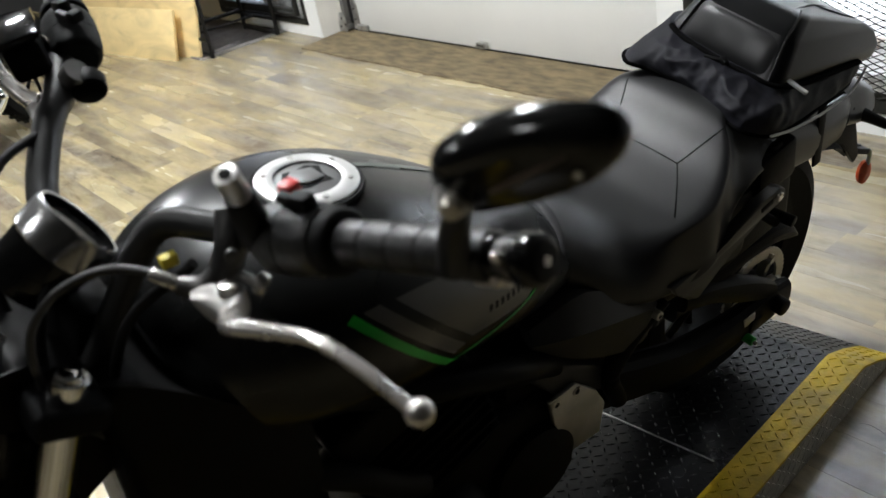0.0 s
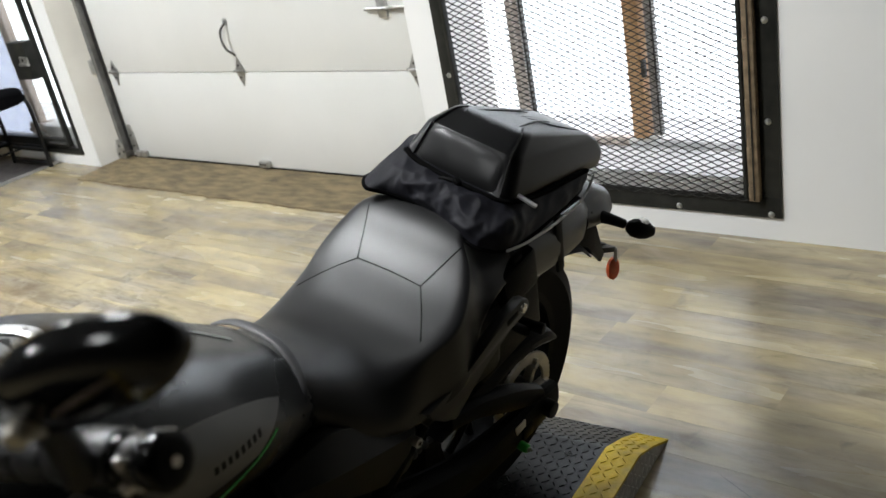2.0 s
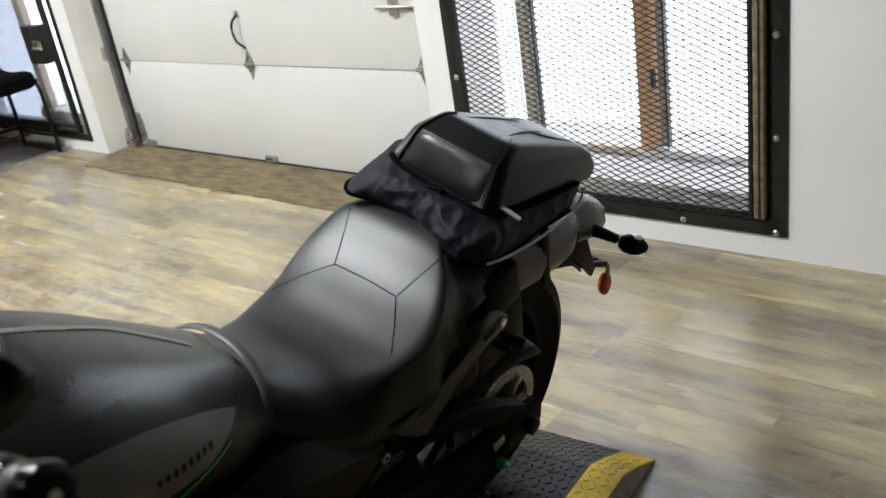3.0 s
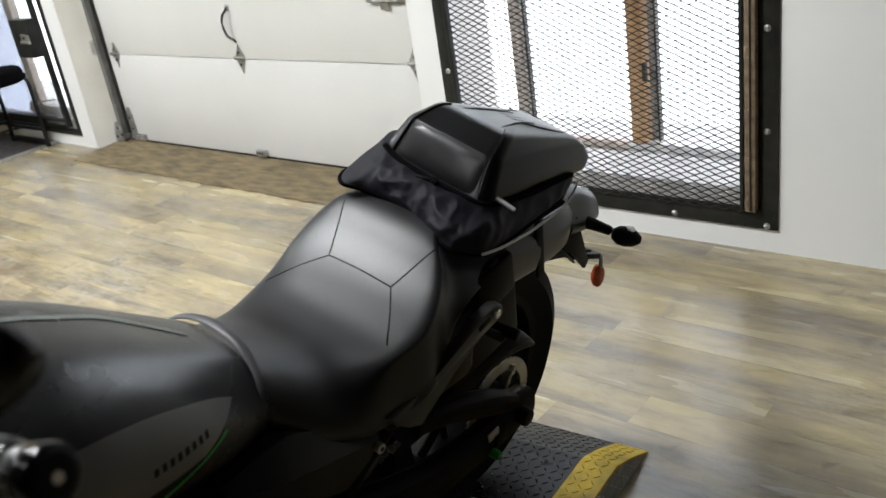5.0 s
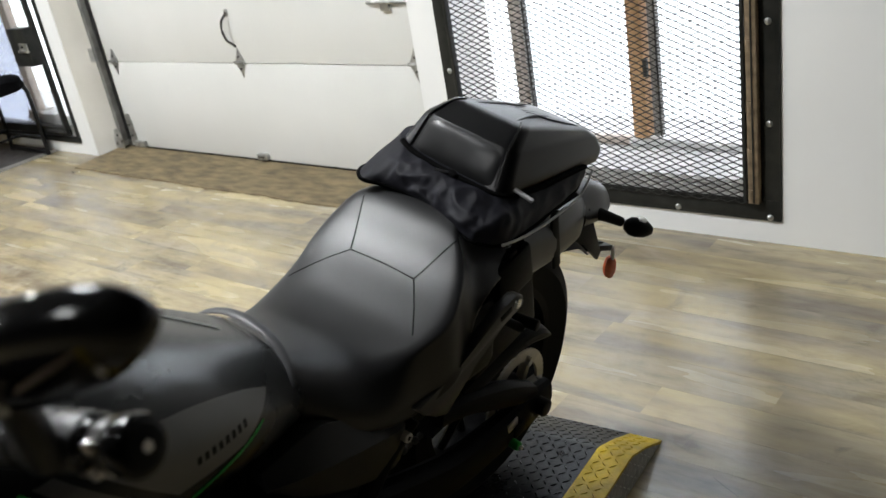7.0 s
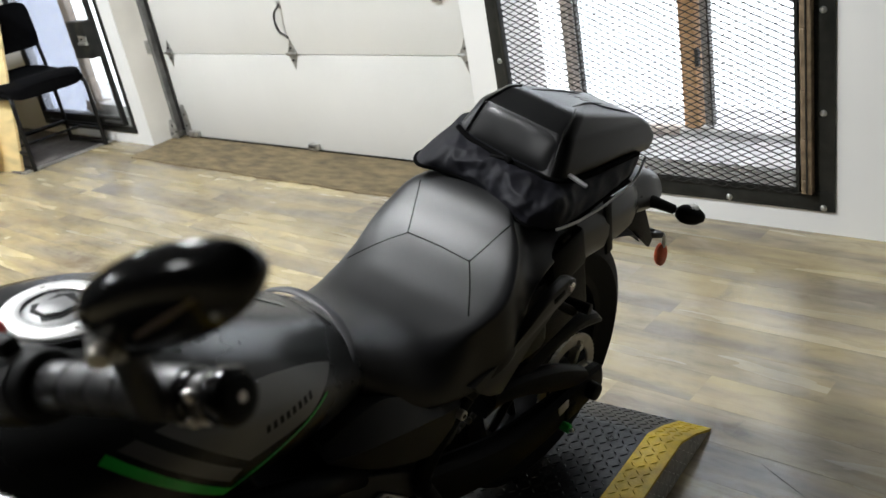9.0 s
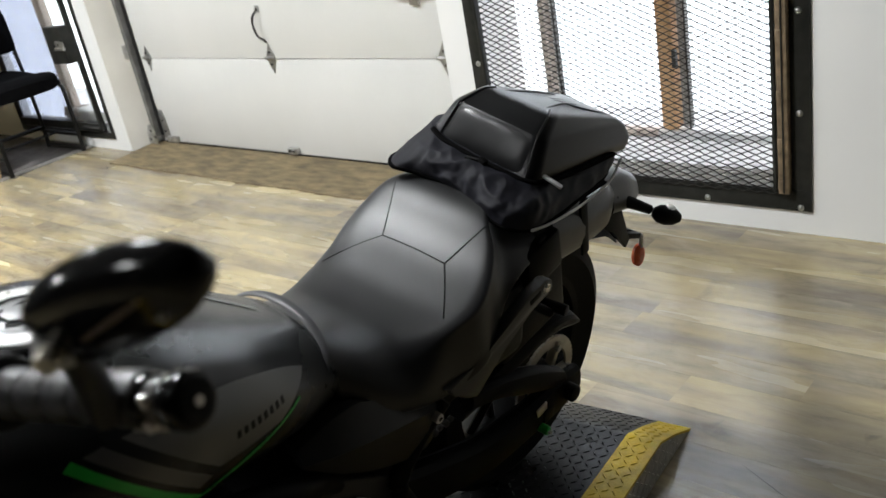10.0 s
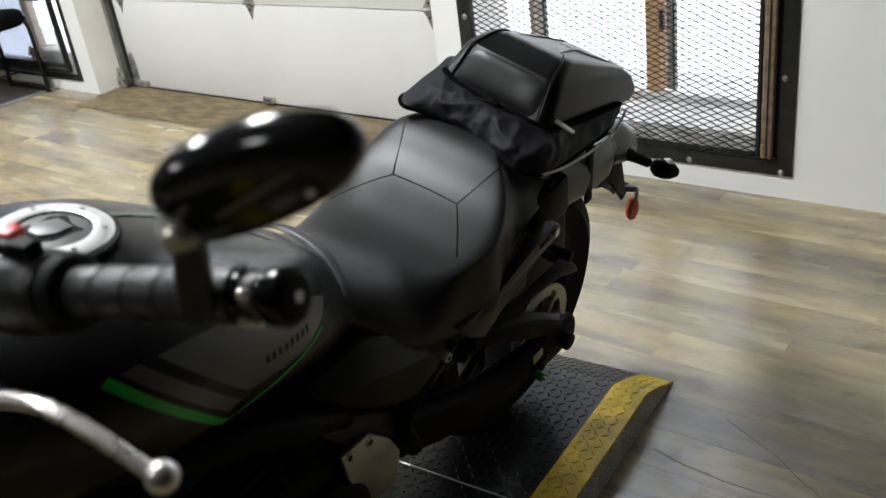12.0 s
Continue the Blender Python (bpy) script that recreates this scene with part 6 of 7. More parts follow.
def controls(s):
    d = (along(1, s) - along(0, s)).normalized()
    gp = part("grip", tube_bm([along(u, s) for u in (0.40, 0.5, 0.7, 0.90)], 0.0178, 24, 6), "grip", bike, "black ribbed rubber grip")
    for u in (0.400, 0.505, 0.610, 0.715, 0.820):
        part("grip_band", rod_bm(along(u, s), along(u + 0.098, s), 0.0190, seg=28, bevel=0.0010), "grip", gp)
    part("grip_flange", rod_bm(along(0.345, s), along(0.395, s), 0.0300, 0.0270, seg=32, bevel=0.003), "rubber", gp)
    # bar end: inner ring, bare shaft, clamp with its bolts, end weight
    be = part("bar_end", rod_bm(along(0.995, s), along(1.06, s), 0.0185, 0.0195, seg=32, bevel=0.004), "gloss", bike, "black bar end weight")
    part("end_shaft", rod_bm(along(0.90, s), along(1.01, s), 0.0105, seg=20), "alu_dull", be, "bare metal bar end shaft")
    part("inner_ring", rod_bm(along(0.912, s), along(0.946, s), 0.0175, seg=32, bevel=0.003), "gloss", be)
    part("ring_edge", rod_bm(along(0.906, s), along(0.913, s), 0.0180, seg=32, bevel=0.001), "alu", be, "bright ring edge")
    part("end_face", rod_bm(along(1.059, s), along(1.069, s), 0.0160, 0.0140, seg=28, bevel=0.002), "rubber", be)
    part("end_screw", rod_bm(along(1.068, s), along(1.073, s), 0.0036, seg=12), "alu", be, "bright end screw")
    cl = part("end_clamp", rod_bm(along(0.957, s), along(0.993, s), 0.0165, seg=28, bevel=0.004), "steel_dark", be, "dark cast mirror clamp")
    for dz in (0.009, -0.011):
        part("clamp_bolt", rod_bm(along(0.975, s) + Vector((0.012, 0, dz)), along(0.975, s) + Vector((0.0185, 0.001 * s, dz)), 0.0048, seg=14, bevel=0.0015), "alu", cl, "bright clamp bolt")
    part("adjuster_rod", rod_bm(along(0.88, s) + Vector((0.006, 0, -0.020)), along(0.985, s) + Vector((0.006, 0, -0.018)), 0.0032, seg=12, bevel=0.001), "alu", cl, "thin bright adjuster rod")
    # the right housing takes a darker material than the left, in place of shade
    sb = part("switch_housing", tube_bm([along(u, s) for u in (0.07, 0.10, 0.20, 0.29, 0.325)], 0.030, 24, 4, radii=[0.024, 0.0310, 0.0325, 0.0315, 0.027]), "grip" if s > 0 else "rubber", bike, "black switch housing")
    part("housing_seam", rod_bm(along(0.192, s), along(0.198, s), 0.0329, seg=28), "rubber", sb)
    o = Vector((0, 0, 1)) - d * d.z
    o.normalize()
    f = d.cross(o) * s
    part("rocker_switch", box_bm((0.017, 0.014, 0.014), along(0.165, s) + o * 0.041 - Vector((0.012, 0, 0)), (0, 0, 20), bevel=0.003), "red" if s > 0 else "rubber", sb, "red switch button" if s > 0 else "")
    part("switch_tab", box_bm((0.016, 0.024, 0.018), along(0.27, s) + o * 0.034, (12, 0, 10), bevel=0.004), "rubber", sb)
    part("switch_lever", box_bm((0.010, 0.020, 0.010), along(0.21, s) + o * 0.036, (-18, 0, 30), bevel=0.003), "trim_grey", sb, "grey switch lever")
    part("horn_button", rod_bm(along(0.20, s) - Vector((1, 0, 0)) * 0.024, along(0.20, s) - Vector((1, 0, 0)) * 0.032, 0.009, seg=16, bevel=0.002), "rubber", sb)
    part("housing_screw", rod_bm(along(0.18, s) + Vector((1, 0, -0.3)) * 0.024, along(0.18, s) + Vector((1, 0, -0.3)) * 0.030, 0.004, seg=10), "rubber", sb)
    return o, f, d


controls(1)
controls(-1)
# clutch perch, lever and cable on the left; brake cylinder and lever on the right
for s in (1, -1):
    def P(x, y, z):
        return Vector((x, y * s, z))
    pc = part("lever_perch", tube_bm([P(1.150, 0.188, 1.098), P(1.162, 0.202, 1.078), P(1.178, 0.207, 1.056), P(1.196, 0.201, 1.044), P(1.212, 0.186, 1.046)], 0.014, 14, 5, radii=[0.016, 0.0155, 0.014, 0.012, 0.009]), "steel_dark", bike, "dark cast lever perch")
    part("perch_clamp", rod_bm(P(1.146, 0.180, 1.072), P(1.140, 0.200, 1.079), 0.0205, seg=28, bevel=0.003), "plastic", pc)
    part("perch_bolt", rod_bm(P(1.172, 0.222, 1.082), P(1.176, 0.229, 1.084), 0.0060, seg=14, bevel=0.0015), "steel_dark", pc)
    part("adjuster_stem", rod_bm(P(1.172, 0.216, 1.058), P(1.158, 0.236, 1.048), 0.0045, seg=12), "alu_dull", pc)
    part("pivot_body", skin_bm([
        [P(1.210, 0.205, 1.050), P(1.214, 0.214, 1.046), P(1.210, 0.218, 1.036), P(1.204, 0.208, 1.038)],
        [P(1.186, 0.212, 1.056), P(1.206, 0.228, 1.048), P(1.206, 0.236, 1.030), P(1.188, 0.220, 1.032)],
        [P(1.172, 0.232, 1.052), P(1.204, 0.248, 1.052), P(1.202, 0.254, 1.034), P(1.176, 0.240, 1.028)],
        [P(1.192, 0.258, 1.060), P(1.210, 0.268, 1.064), P(1.208, 0.272, 1.052), P(1.192, 0.264, 1.046)]], 5, 4), "alu_dull", pc, "silver cast lever bracket")
    part("lever_pivot", rod_bm(P(1.190, 0.236, 1.030), P(1.186, 0.232, 1.062), 0.0085, seg=18, bevel=0.002), "alu", pc)
    part("adjuster_wheel", rod_bm(P(1.160, 0.232, 1.050), P(1.154, 0.240, 1.046), 0.0105, seg=20, bevel=0.002), "alu", pc)
    part("lever", tube_bm([P(1.196, 0.248, 1.046), P(1.206, 0.275, 1.060), P(1.214, 0.305, 1.080), P(1.205, 0.345, 1.098), P(1.190, 0.390, 1.112), P(1.180, 0.430, 1.110), P(1.170, 0.480, 1.100)], 0.008, 14, 8,
                          radii=[0.0100, 0.0105, 0.0098, 0.0078, 0.0064, 0.0056, 0.0054], flat=0.8), "alu", bike, "polished alloy clutch lever" if s > 0 else "polished alloy brake lever")
    part("lever_ball", lathe_bm([(0.0, 0.0105), (0.006, 0.0088), (0.0098, 0.004), (0.0105, 0.0), (0.0098, -0.004), (0.006, -0.0088), (0.0, -0.0105)], 24, pose(1.168, 0.484 * s, 1.099)), "alu", pc)
part("mirror_boss", rod_bm((1.150, 0.236, 1.098), (1.164, 0.246, 1.150), 0.0165, 0.0125, seg=18, bevel=0.003), "rubber", bike, "black rubber mirror boss")
bs = part("boss_sleeve", rod_bm((1.163, 0.246, 1.148), (1.173, 0.2515, 1.177), 0.0108, seg=18, bevel=0.001), "alu_dull", bike, "bare alloy threaded boss")
part("boss_hole", rod_bm((1.1724, 0.2512, 1.1755), (1.1737, 0.2519, 1.1778), 0.0052, seg=14), "rubber", bs)
part("clutch_cable", tube_bm([(1.212, 0.186, 1.046), (1.232, 0.160, 1.057), (1.259, 0.130, 1.054), (1.299, 0.115, 1.041), (1.330, 0.10, 1.001), (1.340, 0.10, 0.95), (1.33, 0.09, 0.88), (1.25, 0.10, 0.74)], 0.0042, 12, 10), "grip", bike, "black clutch cable")
part("cable_ferrule", rod_bm((1.211, 0.187, 1.0455), (1.228, 0.165, 1.055), 0.0068, seg=14, bevel=0.001), "alu", bike)
for k, (a, b, c) in enumerate((((1.250, 0.02, 1.00), (1.30, 0.05, 1.0), (1.33, 0.06, 0.90)), ((1.20, -0.16, 1.06), (1.29, -0.10, 1.05), (1.33, -0.05, 0.92)), ((1.19, 0.17, 1.05), (1.25, 0.12, 0.98), (1.28, 0.07, 0.86)))):
    part("wiring_loom", tube_bm([a, b, c, (1.27, 0.04, 0.80)], 0.0055, 10, 8), "rubber", bike)
part("bar_riser", box_bm((0.05, 0.11, 0.06), (1.268, 0, 0.925), (0, -20, 0), bevel=0.008), "plastic", bike, "right half of the handlebar, darkened for shade clamp")
mc = part("brake_cylinder", box_bm((0.045, 0.075, 0.045), (1.185, -0.255, 1.11), (0, 10, -12), bevel=0.008), "plastic", bike, "black brake fluid cylinder")
part("fluid_window", lathe_bm([(0.0, 0.003), (0.007, 0.003), (0.009, 0.0)], 18, basis((1.160, -0.258, 1.112), (0, 0, 1), (-1, -0.2, 0))), "sprocket", mc)
part("cylinder_lid", box_bm((0.05, 0.08, 0.010), (1.188, -0.255, 1.138), (0, 10, -12), bevel=0.003), "gloss", mc)
part("yellow_label", box_bm((0.016, 0.010, 0.012), (1.20, 0.13, 1.035), bevel=0.001), "yellow_tag", bike)

# oval mirrors on short stems at the bar ends
for s in (1, -1):
    def P(x, y, z):
        return Vector((x, y * s, z))
    mi = part("mirror_stem", tube_bm([P(1.100, 0.440, 1.160), P(1.108, 0.452, 1.195), P(1.120, 0.472, 1.232), P(1.134, 0.490, 1.258)], 0.011, 14, 6, radii=[0.0125, 0.0110, 0.0098, 0.0095], flat=0.9), "rail_grey", bike, "black mirror stem")
    part("stem_knuckle", rod_bm(P(1.124, 0.474, 1.244), P(1.138, 0.496, 1.265), 0.0118, seg=20, bevel=0.003), "cap_alloy", mi, "alloy pivot knuckle")
    part("knuckle_bolt", rod_bm(P(1.138, 0.494, 1.262), P(1.149, 0.503, 1.261), 0.0062, seg=14, bevel=0.001), "sprocket", mi)
    MB = basis(P(1.112, 0.525, 1.298), (-0.366, 0.834 * s, 0.413), (-0.808, -0.505 * s, 0.303))
    edge = [(-0.060, -0.009), (-0.042, -0.0185), (-0.018, -0.0245), (0.008, -0.0265), (0.033, -0.0235), (0.053, -0.0160), (0.060, -0.003), (0.0555, 0.0105), (0.038, 0.0210), (0.010, 0.0290), (-0.020, 0.0335), (-0.050, 0.0345), (-0.065, 0.0290), (-0.0675, 0.0120)]
    line = glide([(x * 0.98, y * 0.95 * s, 0) for x, y in edge], 5, True)
    mid = Vector((-0.003, 0.003 * s, 0))

    def oval(steps):
        """Rings of the mirror's outline, each shrunk towards the middle and set at a depth."""
        bm = bmesh.new()
        rings = [[bm.verts.new(MB @ (mid + (p - mid) * k + Vector((0, 0, h)))) for p in line] for k, h in steps]
        n = len(line)
        for a, b in zip(rings, rings[1:]):
            for q in range(n):
                bm.faces.new((a[q], a[(q + 1) % n], b[(q + 1) % n], b[q]))
        bm.faces.new(rings[-1])
        return bm

    sh = part("mirror_shell", oval([(0.93, 0.005), (0.985, 0.0045), (1.0, 0.001), (0.99, -0.005), (0.95, -0.0105), (0.87, -0.0150), (0.72, -0.0182), (0.40, -0.0198), (0.10, -0.0202)]), "gloss", mi, "gloss black oval mirror housing", smooth=70)
    part("mirror_glass", oval([(0.94, 0.001), (0.94, 0.0035), (0.90, 0.0036)]), "chrome", mi, "mirror glass")
    # brown streak laid on the shell in place of a reflection
    part("shell_groove", tube_bm([MB @ Vector((-0.022, 0.008 * s, -0.0202)), MB @ Vector((0.004, 0.0005 * s, -0.0206)), MB @ Vector((0.030, -0.006 * s, -0.0188))], 0.0016, 8, 6, radii=[0.0012, 0.0017, 0.0010]), "mirror_streak", sh, "brownish streak painted as a reflection")
    part("shell_mark", tube_bm([MB @ Vector((0.034, 0.0065 * s, -0.0178)), MB @ Vector((0.047, 0.0015 * s, -0.0150))], 0.0011, 8, 3), "trim_grey", sh, "small grey marking")
    part("shell_screw", rod_bm(MB @ Vector((0.031, 0.0075 * s, -0.0178)), MB @ Vector((0.031, 0.0075 * s, -0.0205)), 0.0024, seg=12), "alu_dull", sh)

# ---- a second motorcycle parked further back, of which the front shows ----


def parked_motorcycle():
    """Black cruiser beyond the plywood; its own axes: x forward, y left, z up, origin under the front axle."""
    b = thing("motorcycle", "black cruiser motorcycle with chrome trim parked on the floor", "motorcycle", pose(1.245, 5.63, 0.0, 0, 0, 24))
    m = basis((0, 0, 0.312), (1, 0, 0), (0, 1, 0))
    w = part("front_wheel", lathe_bm([(0.215, -0.052), (0.245, -0.062), (0.285, -0.055), (0.306, -0.030), (0.312, 0.0), (0.306, 0.030), (0.285, 0.055), (0.245, 0.062), (0.215, 0.052)], 56, m), "tyre", b, "black front tyre")
    bm = bmesh.new()
    for k in range(40):
        a = 2 * math.pi * k / 40
        for sy in (1, -1):
            box_bm((0.018, 0.030, 0.010), m @ Vector((0.305 * math.cos(a), 0.305 * math.sin(a), 0.032 * sy)), (0, -math.degrees(a), 20 * sy), bm=bm)
    part("tread_blocks", bm, "tyre", w)["kind"] = "stuff"
    part("rim", lathe_bm([(0.222, -0.048), (0.205, -0.045), (0.192, 0.0), (0.205, 0.045), (0.222, 0.048)], 48, m), "plastic", w, "black rim")
    part("hub", lathe_bm([(0.0, -0.06), (0.035, -0.06), (0.042, 0.0), (0.035, 0.06), (0.0, 0.06)], 24, m), "alu_dull", w)
    for k in range(9):
        a = 2 * math.pi * k / 9
        part("spoke", tube_bm([m @ Vector((0.03 * math.cos(a), 0.03 * math.sin(a), 0)), m @ Vector((0.20 * math.cos(a + 0.08), 0.20 * math.sin(a + 0.08), 0))], 0.011, 8, 3), "plastic", w)
    part("front_mudguard", skin_bm([[(0.335 * math.cos(a), y, 0.312 + 0.338 * math.sin(a) - 3.2 * y * y) for y in (-0.075, -0.04, 0.0, 0.04, 0.075)] for a in (0.25, 0.7, 1.2, 1.7, 2.2, 2.7)], 5, 3, closed=False), "gloss", b, "gloss black front mudguard", smooth=60)
    for s in (1, -1):
        part("fork_leg", rod_bm((0.0, 0.095 * s, 0.30), (-0.30, 0.095 * s, 0.92), 0.030, 0.026, seg=20, bevel=0.003), "gloss", b)
        part("foot_peg", rod_bm((-0.46, 0.20 * s, 0.30), (-0.44, 0.33 * s, 0.31), 0.012, seg=14, bevel=0.003), "chrome", b, "chrome foot peg")
    part("headlight", lathe_bm([(0.0, -0.12), (0.06, -0.11), (0.095, -0.05), (0.102, 0.03), (0.095, 0.045), (0.0, 0.05)], 36, basis((-0.10, 0.0, 0.86), (0, 0, 1), (1, 0, 0))), "gloss", b, "black round headlight")
    part("engine", box_bm((0.46, 0.30, 0.40), (-0.62, 0.0, 0.42), bevel=0.06, seg=3), "plastic", b, "black v-twin engine block")
    part("air_cleaner", lathe_bm([(0.0, 0.07), (0.07, 0.065), (0.10, 0.04), (0.105, 0.0)], 36, basis((-0.52, -0.16, 0.60), (1, 0, 0), (0, -1, 0)) @ Matrix.Diagonal((1.5, 0.8, 1, 1))), "chrome", b, "chrome teardrop air cleaner")
    part("exhaust_pipe", tube_bm([(-0.44, -0.16, 0.48), (-0.36, -0.20, 0.36), (-0.46, -0.22, 0.24), (-0.80, -0.23, 0.22), (-1.30, -0.23, 0.26)], 0.032, 16, 6), "chrome", b, "chrome exhaust pipe")
    part("fuel_tank", skin_bm([both_sides(x, [(0, zt), (hw * 0.6, zt - 0.01), (hw, zt - 0.08), (hw * 0.9, zt - 0.17), (hw * 0.4, zt - 0.20), (0, zt - 0.20)]) for x, hw, zt in ((-0.26, 0.07, 0.92), (-0.34, 0.13, 0.97), (-0.55, 0.15, 0.98), (-0.80, 0.11, 0.90), (-0.90, 0.06, 0.85))], 5, 4), "gloss", b, "gloss black fuel tank", smooth=60)
    part("frame_tube", tube_bm([(-0.26, 0.0, 0.84), (-0.34, 0.0, 0.40), (-0.44, 0.0, 0.20), (-0.90, 0.0, 0.18), (-1.10, 0.0, 0.40), (-0.90, 0.0, 0.78)], 0.020, 12, 5), "plastic", b)
    part("handlebar", tube_bm([(-0.48, 0.36, 1.08), (-0.36, 0.22, 1.06), (-0.28, 0.0, 0.98), (-0.36, -0.22, 1.06), (-0.48, -0.36, 1.08)], 0.014, 12, 5), "gloss", b)
    part("rear_wheel", lathe_bm([(0.20, -0.07), (0.25, -0.08), (0.30, -0.05), (0.312, 0.0), (0.30, 0.05), (0.25, 0.08), (0.20, 0.07)], 48, basis((-1.52, 0, 0.312), (1, 0, 0), (0, 1, 0))), "tyre", b, "black rear tyre")
    part("seat", box_bm((0.50, 0.26, 0.09), (-1.10, 0.0, 0.74), bevel=0.035, seg=3), "vinyl", b, "black leather seat")
    part("side_stand", tube_bm([(-0.72, 0.14, 0.24), (-0.70, 0.22, 0.10), (-0.69, 0.27, 0.012)], 0.012, 10), "tube_blk", b)
    return b


parked_motorcycle()

# ---- the tail bag strapped over the passenger seat ----
bag = thing("tail_bag", "black motorcycle tail bag with a moulded lid strapped over the seat", "bag", BIKE @ pose(0, -0.015, 0.80, -7, 0, 0))


def rounded_ring(x_front, x_back, hw_front, hw_back, z_front, z_back, r=0.02, n=5, far=0.0):
    """A rounded outline, wider or narrower at the back, whose height runs straight from front to back."""
    pts = []
    corners = ((x_front, hw_front, 0), (x_back, hw_back, 90), (x_back, -hw_back - far * 0.5, 180), (x_front, -hw_front - far, 270))
    for cx, cy, a0 in corners:
        ox, oy = cx - r * (1 if a0 in (0, 270) else -1), cy - r * (1 if a0 in (0, 90) else -1)
        for k in range(n + 1):
            a = radians(a0 + 90 * k / n)
            pts.append((ox + r * math.cos(a), oy + r * math.sin(a)))
    return [(x, y, z_back + (z_front - z_back) * (x - x_back) / (x_front - x_back)) for x, y in pts]


def loft_bm(rings, top=True, bottom=True, jitter=0.0):
    """Straight-sided skin through rings of as many points; jitter crumples it like cloth."""
    bm = bmesh.new()
    rows = []
    for r in rings:
        row = []
        for q in map(Vector, r):
            v = q.copy()
            if jitter:
                v += Vector((noise.noise(q * 26), noise.noise(q * 26 + Vector((7, 3, 1))), noise.noise(q * 22 + Vector((1, 9, 4))))) * jitter
            row.append(bm.verts.new(v))
        rows.append(row)
    n = len(rows[0])
    for a, b in zip(rows, rows[1:]):
        for j in range(n):
            bm.faces.new((a[j], a[(j + 1) % n], b[(j + 1) % n], b[j]))
    if bottom:
        bm.faces.new(rows[0])
    if top:
        bm.faces.new(rows[-1])
    return bm


lid = part("bag_lid", loft_bm([
    rounded_ring(0.168, -0.200, 0.113, 0.100, 0.034, -0.034, 0.026, far=0.013),
    rounded_ring(0.167, -0.204, 0.115, 0.102, 0.046, -0.020, 0.026, far=0.013),
    rounded_ring(0.161, -0.206, 0.113, 0.101, 0.054, -0.008, 0.026, far=0.013),
    rounded_ring(0.132, -0.201, 0.099, 0.090, 0.101, 0.010, 0.026, far=0.010),
    rounded_ring(0.127, -0.198, 0.096, 0.087, 0.1065, 0.015, 0.026, far=0.009),
    rounded_ring(0.084, -0.190, 0.081, 0.074, 0.1220, 0.022, 0.022, far=0.006),
    rounded_ring(0.076, -0.184, 0.077, 0.068, 0.1240, 0.026, 0.022, far=0.005),
    rounded_ring(0.062, -0.170, 0.068, 0.056, 0.1225, 0.034, 0.020),
    rounded_ring(-0.02, -0.10, 0.030, 0.026, 0.0975, 0.066, 0.010)]), "shell", bag, "moulded semi-hard black lid", smooth=24)


def pillow(name, corners, rise, parent, label):
    """A padded panel between four corners, swelling from its sewn edges."""
    a, b, c, d = [Vector(q) for q in corners]
    n = (d - a).cross(b - a).normalized()
    n = n if n.x > 0 else -n
    bm = bmesh.new()
    nu, nv = 24, 14
    grid = []
    for i in range(nu + 1):
        u = i / nu
        row = []
        for k in range(nv + 1):
            v = k / nv
            w = (1 - abs(2 * u - 1) ** 5) * (1 - abs(2 * v - 1) ** 4)
            q = a.lerp(b, u).lerp(d.lerp(c, u), v)
            row.append(bm.verts.new(q + n * (rise * w - 0.0025) + n * 0.0012 * noise.noise(q * 30) * w))
        grid.append(row)
    for r, t in zip(grid, grid[1:]):
        for k in range(nv):
            bm.faces.new((r[k], r[k + 1], t[k + 1], t[k]))
    return part(name, bm, "shell", parent, label, smooth=80)


# padded front panel between two piped seams, and ridges on the top
pillow("front_panel", ((0.1700, -0.0975, 0.0400), (0.1700, 0.0955, 0.0400), (0.1265, 0.0850, 0.1075), (0.1265, -0.0850, 0.1075)), 0.0082, lid, "smooth padded front panel")
for s in (1, -1):
    part("seam_piping", tube_bm([(0.170, 0.0985 * s, 0.046), (0.162, 0.0965 * s, 0.056), (0.1325, 0.087 * s, 0.103), (0.128, 0.0850 * s, 0.1075), (0.084, 0.072 * s, 0.1222), (0.06, 0.060 * s, 0.1232)], 0.0019, 10, 6), "shell", lid)
    part("top_ridge", tube_bm([(0.076, 0.050 * s, 0.1240), (0.03, 0.040 * s, 0.1125), (-0.03, 0.030 * s, 0.0950), (-0.09, 0.026 * s, 0.0705)], 0.004, 10, 6, radii=[0.001, 0.0035, 0.003, 0.001], flat=0.6), "shell", lid)
for k in range(5):
    y = -0.05 + 0.025 * k
    part("lid_crease", tube_bm([(-0.03, y * 0.5, 0.0940), (-0.09, y * 0.9, 0.0685), (-0.155, y * 1.1, 0.0405)], 0.003, 8, 5, radii=[0.0006, 0.0022, 0.0008], flat=0.7), "shell", lid)


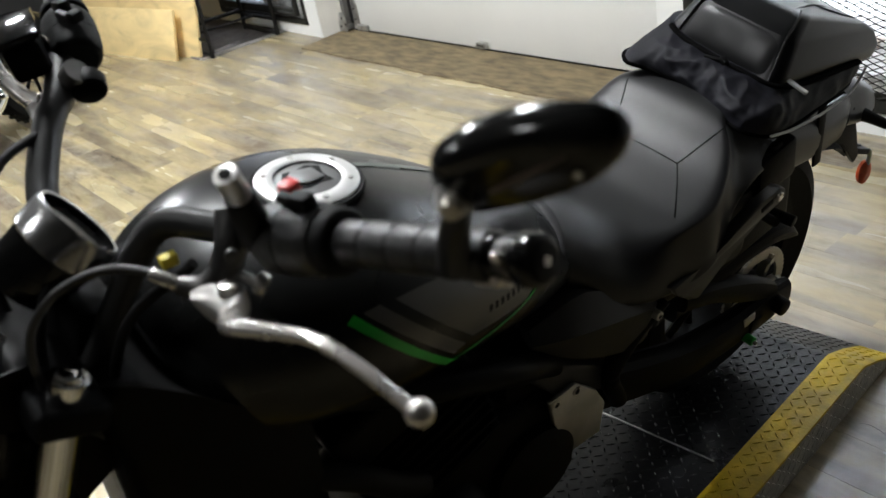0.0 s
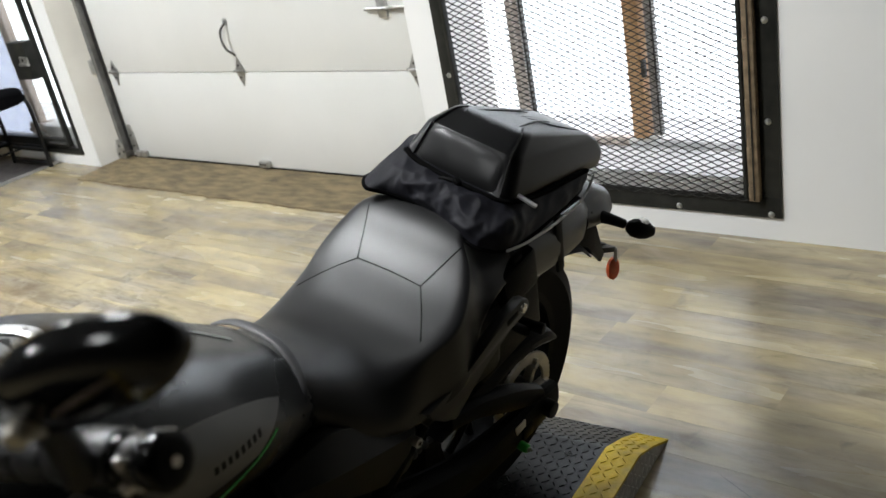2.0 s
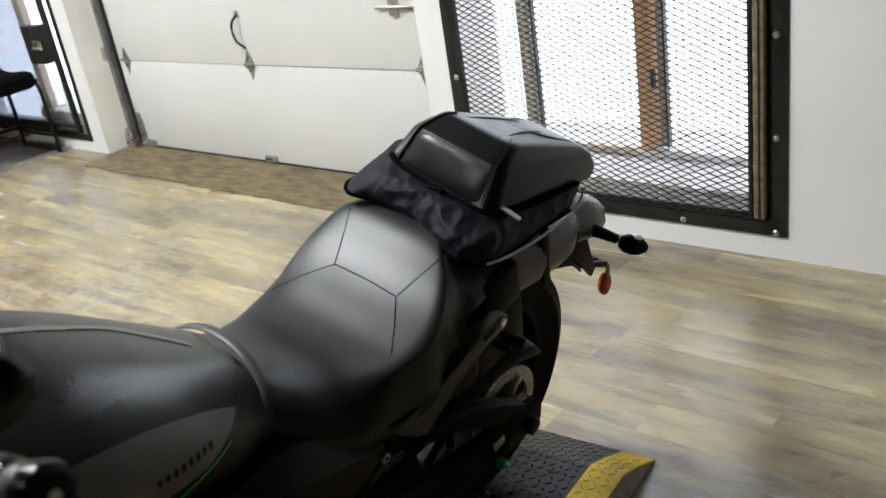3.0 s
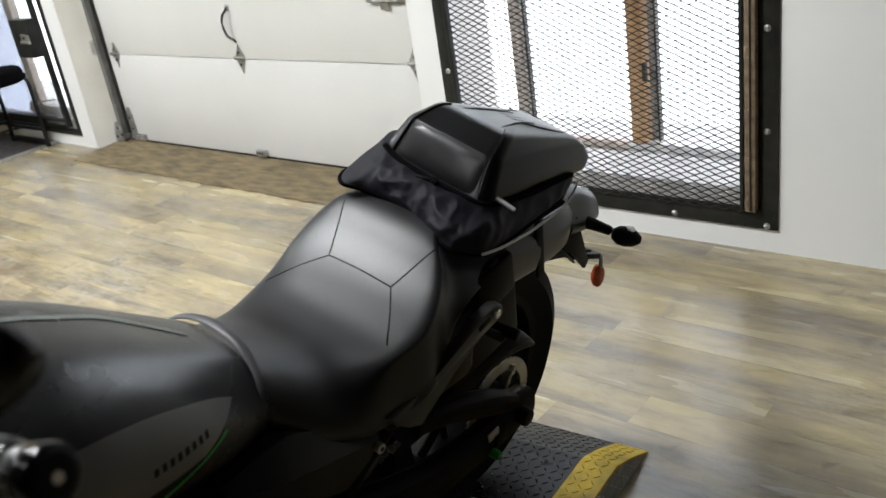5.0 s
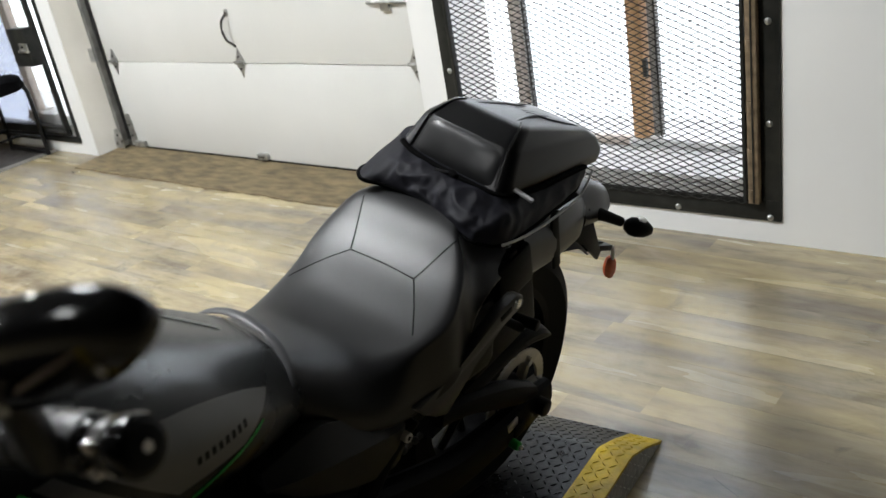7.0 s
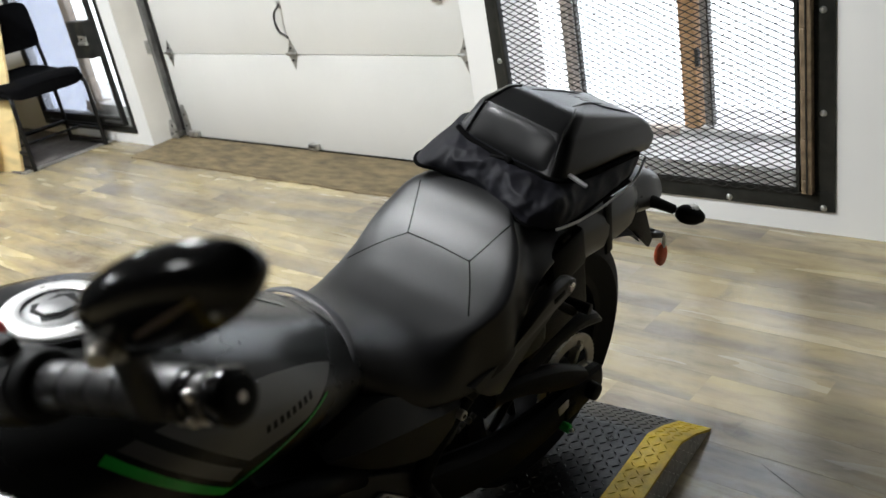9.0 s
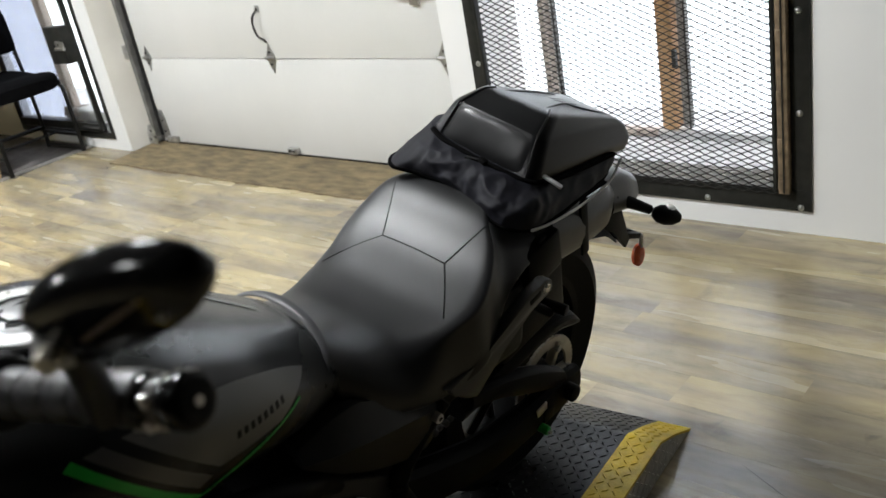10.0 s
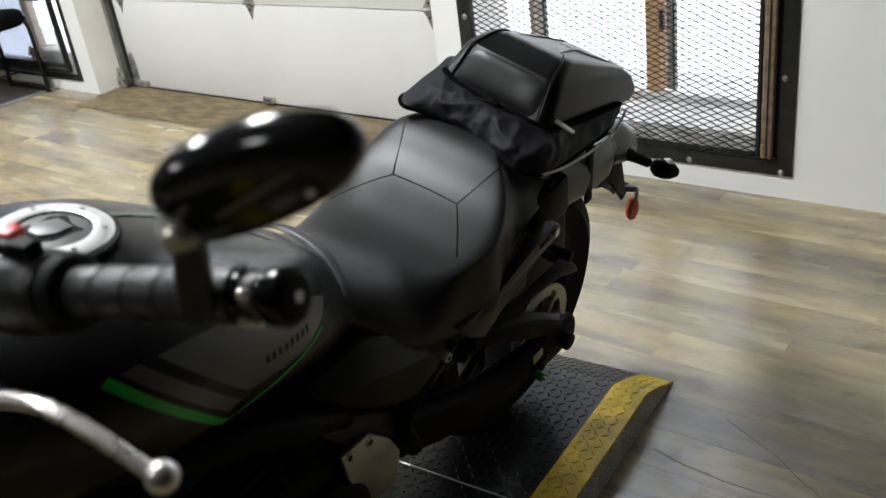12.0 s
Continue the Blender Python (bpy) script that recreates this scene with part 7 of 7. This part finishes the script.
def skirt():
    """Nylon skirt that spreads over the seat, crumpled at the front."""
    rows = []
    lower = [(0.218, 0.156, -0.008), (0.252, 0.128, -0.002), (0.252, 0.09, 0.0), (0.238, 0.045, 0.0), (0.228, 0.0, 0.0), (0.229, -0.05, 0.0), (0.240, -0.09, 0.002), (0.258, -0.125, 0.006), (0.212, -0.162, -0.005),
             (0.12, -0.160, -0.025), (0.04, -0.145, -0.038), (-0.04, -0.128, -0.045), (-0.12, -0.11, -0.05), (-0.16, -0.06, -0.052), (-0.165, 0.0, -0.052), (-0.16, 0.06, -0.052), (-0.11, 0.108, -0.048), (-0.04, 0.128, -0.040), (0.05, 0.142, -0.030), (0.14, 0.152, -0.022)]
    upper = [(0.166, 0.110, 0.044), (0.172, 0.085, 0.048), (0.174, 0.06, 0.049), (0.175, 0.03, 0.049), (0.175, 0.0, 0.049), (0.175, -0.03, 0.050), (0.174, -0.06, 0.051), (0.170, -0.092, 0.053), (0.155, -0.125, 0.058),
             (0.105, -0.142, 0.050), (0.03, -0.118, 0.026), (-0.05, -0.106, 0.004), (-0.14, -0.10, -0.012), (-0.20, -0.07, -0.022), (-0.206, 0.0, -0.022), (-0.20, 0.07, -0.022), (-0.14, 0.10, -0.016), (-0.05, 0.106, 0.000), (0.04, 0.109, 0.014), (0.12, 0.110, 0.032)]
    lo, hi = glide(lower, 12, True), glide(upper, 12, True)
    n = 30
    for i in range(n + 1):
        u = i / n
        row = []
        for a, b in zip(lo, hi):
            p = a.lerp(b, u)
            out = Vector((p.x - 0.03, p.y, 0)).normalized()
            front = min(1.0, max(0.0, (p.x - 0.10) / 0.08))
            near = min(1.0, max(0.0, p.y / 0.10)) * (1 - front * 0.5)
            far = min(1.0, max(0.0, (-0.05 - p.y) / 0.06))
            arch = math.sin(math.pi * u ** 0.8) * (1 - 0.9 * far)
            p = p + out * (0.012 + 0.006 * front - 0.006 * near) * arch + Vector((0, 0, 0.004 + 0.012 * front)) * arch
            w = min(1.0, u * 6) * min(1.0, (1 - u) * 5) * (0.35 + 0.65 * front)
            soft = noise.noise(Vector((p.x * 16, p.y * 22, p.z * 20)))
            q = Vector((p.x * 15 + p.y * 8, p.y * 26 - p.x * 12, p.z * 30))
            crease = 0.42 - abs(noise.noise(q)) * 1.7
            fine = 0.3 - abs(noise.noise(q * 2.1 + Vector((3, 7, 1))))
            p = p + (out * 0.75 + Vector((0, 0, 0.65))) * (soft * 0.007 + crease * 0.0115 + fine * 0.0045) * w * (1 - 0.85 * far)
            row.append(p)
        rows.append(row)
    bm = bmesh.new()
    vs = [[bm.verts.new(p) for p in r] for r in rows]
    m = len(vs[0])
    for a, b in zip(vs, vs[1:]):
        for j in range(m):
            bm.faces.new((a[j], a[(j + 1) % m], b[(j + 1) % m], b[j]))
    bm.faces.new(vs[0])
    bm.faces.new(vs[-1])
    return part("bag_skirt", bm, "nylon", bag, "crumpled black nylon skirt", smooth=75), lo


sk_ob, sk_line = skirt()
part("skirt_hem", tube_bm([p + Vector((0, 0, 0.001)) for p in sk_line], 0.0035, 8, raw=True, closed=True), "stitch", sk_ob)
zp = part("zip", tube_bm([(0.168, -0.112, 0.056), (0.176, -0.085, 0.052), (0.180, -0.05, 0.051), (0.182, 0.0, 0.050), (0.180, 0.05, 0.049), (0.174, 0.095, 0.046), (0.150, 0.115, 0.040), (0.08, 0.118, 0.022), (-0.02, 0.114, 0.004), (-0.12, 0.108, -0.014)], 0.0055, 10, 8, flat=0.7), "stitch", bag, "black coil zip")
part("zip_pull", box_bm((0.009, 0.038, 0.005), (0.136, 0.134, 0.044), (-14, 0, 8), bevel=0.0018), "piping", zp, "grey zip pull")
part("zip_slider", box_bm((0.016, 0.012, 0.009), (0.186, 0.02, 0.054), (0, 20, 80), bevel=0.003), "plastic", zp)
part("zip_pull", box_bm((0.030, 0.008, 0.004), (0.190, 0.000, 0.051), (0, 10, -85), bevel=0.0015), "plastic", zp)
part("reflective_piping", tube_bm([(0.222, 0.161, -0.003), (0.17, 0.162, -0.014), (0.11, 0.157, -0.026), (0.055, 0.151, -0.036), (0.003, 0.143, -0.044), (-0.045, 0.136, -0.050), (-0.081, 0.130, -0.053), (-0.115, 0.122, -0.047), (-0.145, 0.113, -0.032)], 0.0024, 8, 8), "piping", bag, "grey reflective piping")

# ---- marks in the floor by the platform ----


def floor_mark(name, label, pts, w, material):
    """A shallow crack in the boards, filled with dirt."""
    bm = tube_bm([(x, y, 0.0006) for x, y in pts], w, 6, 6, radii=[w * 0.4] + [w] * (len(pts) - 2) + [w * 0.5], flat=0.5)
    solid(name, label, "floor crack", bm, material, kind="structure")


floor_mark("floor_crack", "thin dark crack across the floor boards", [(1.739, 0.629), (1.713, 0.578), (1.680, 0.513), (1.658, 0.467), (1.617, 0.416), (1.580, 0.352)], 0.0011, "crack")
floor_mark("floor_crack", "thin dark crack across the floor boards", [(1.545, 0.735), (1.554, 0.708), (1.540, 0.653), (1.535, 0.597), (1.530, 0.531), (1.536, 0.424)], 0.0009, "crack")

# ---- the floor boards, last ----
floor()
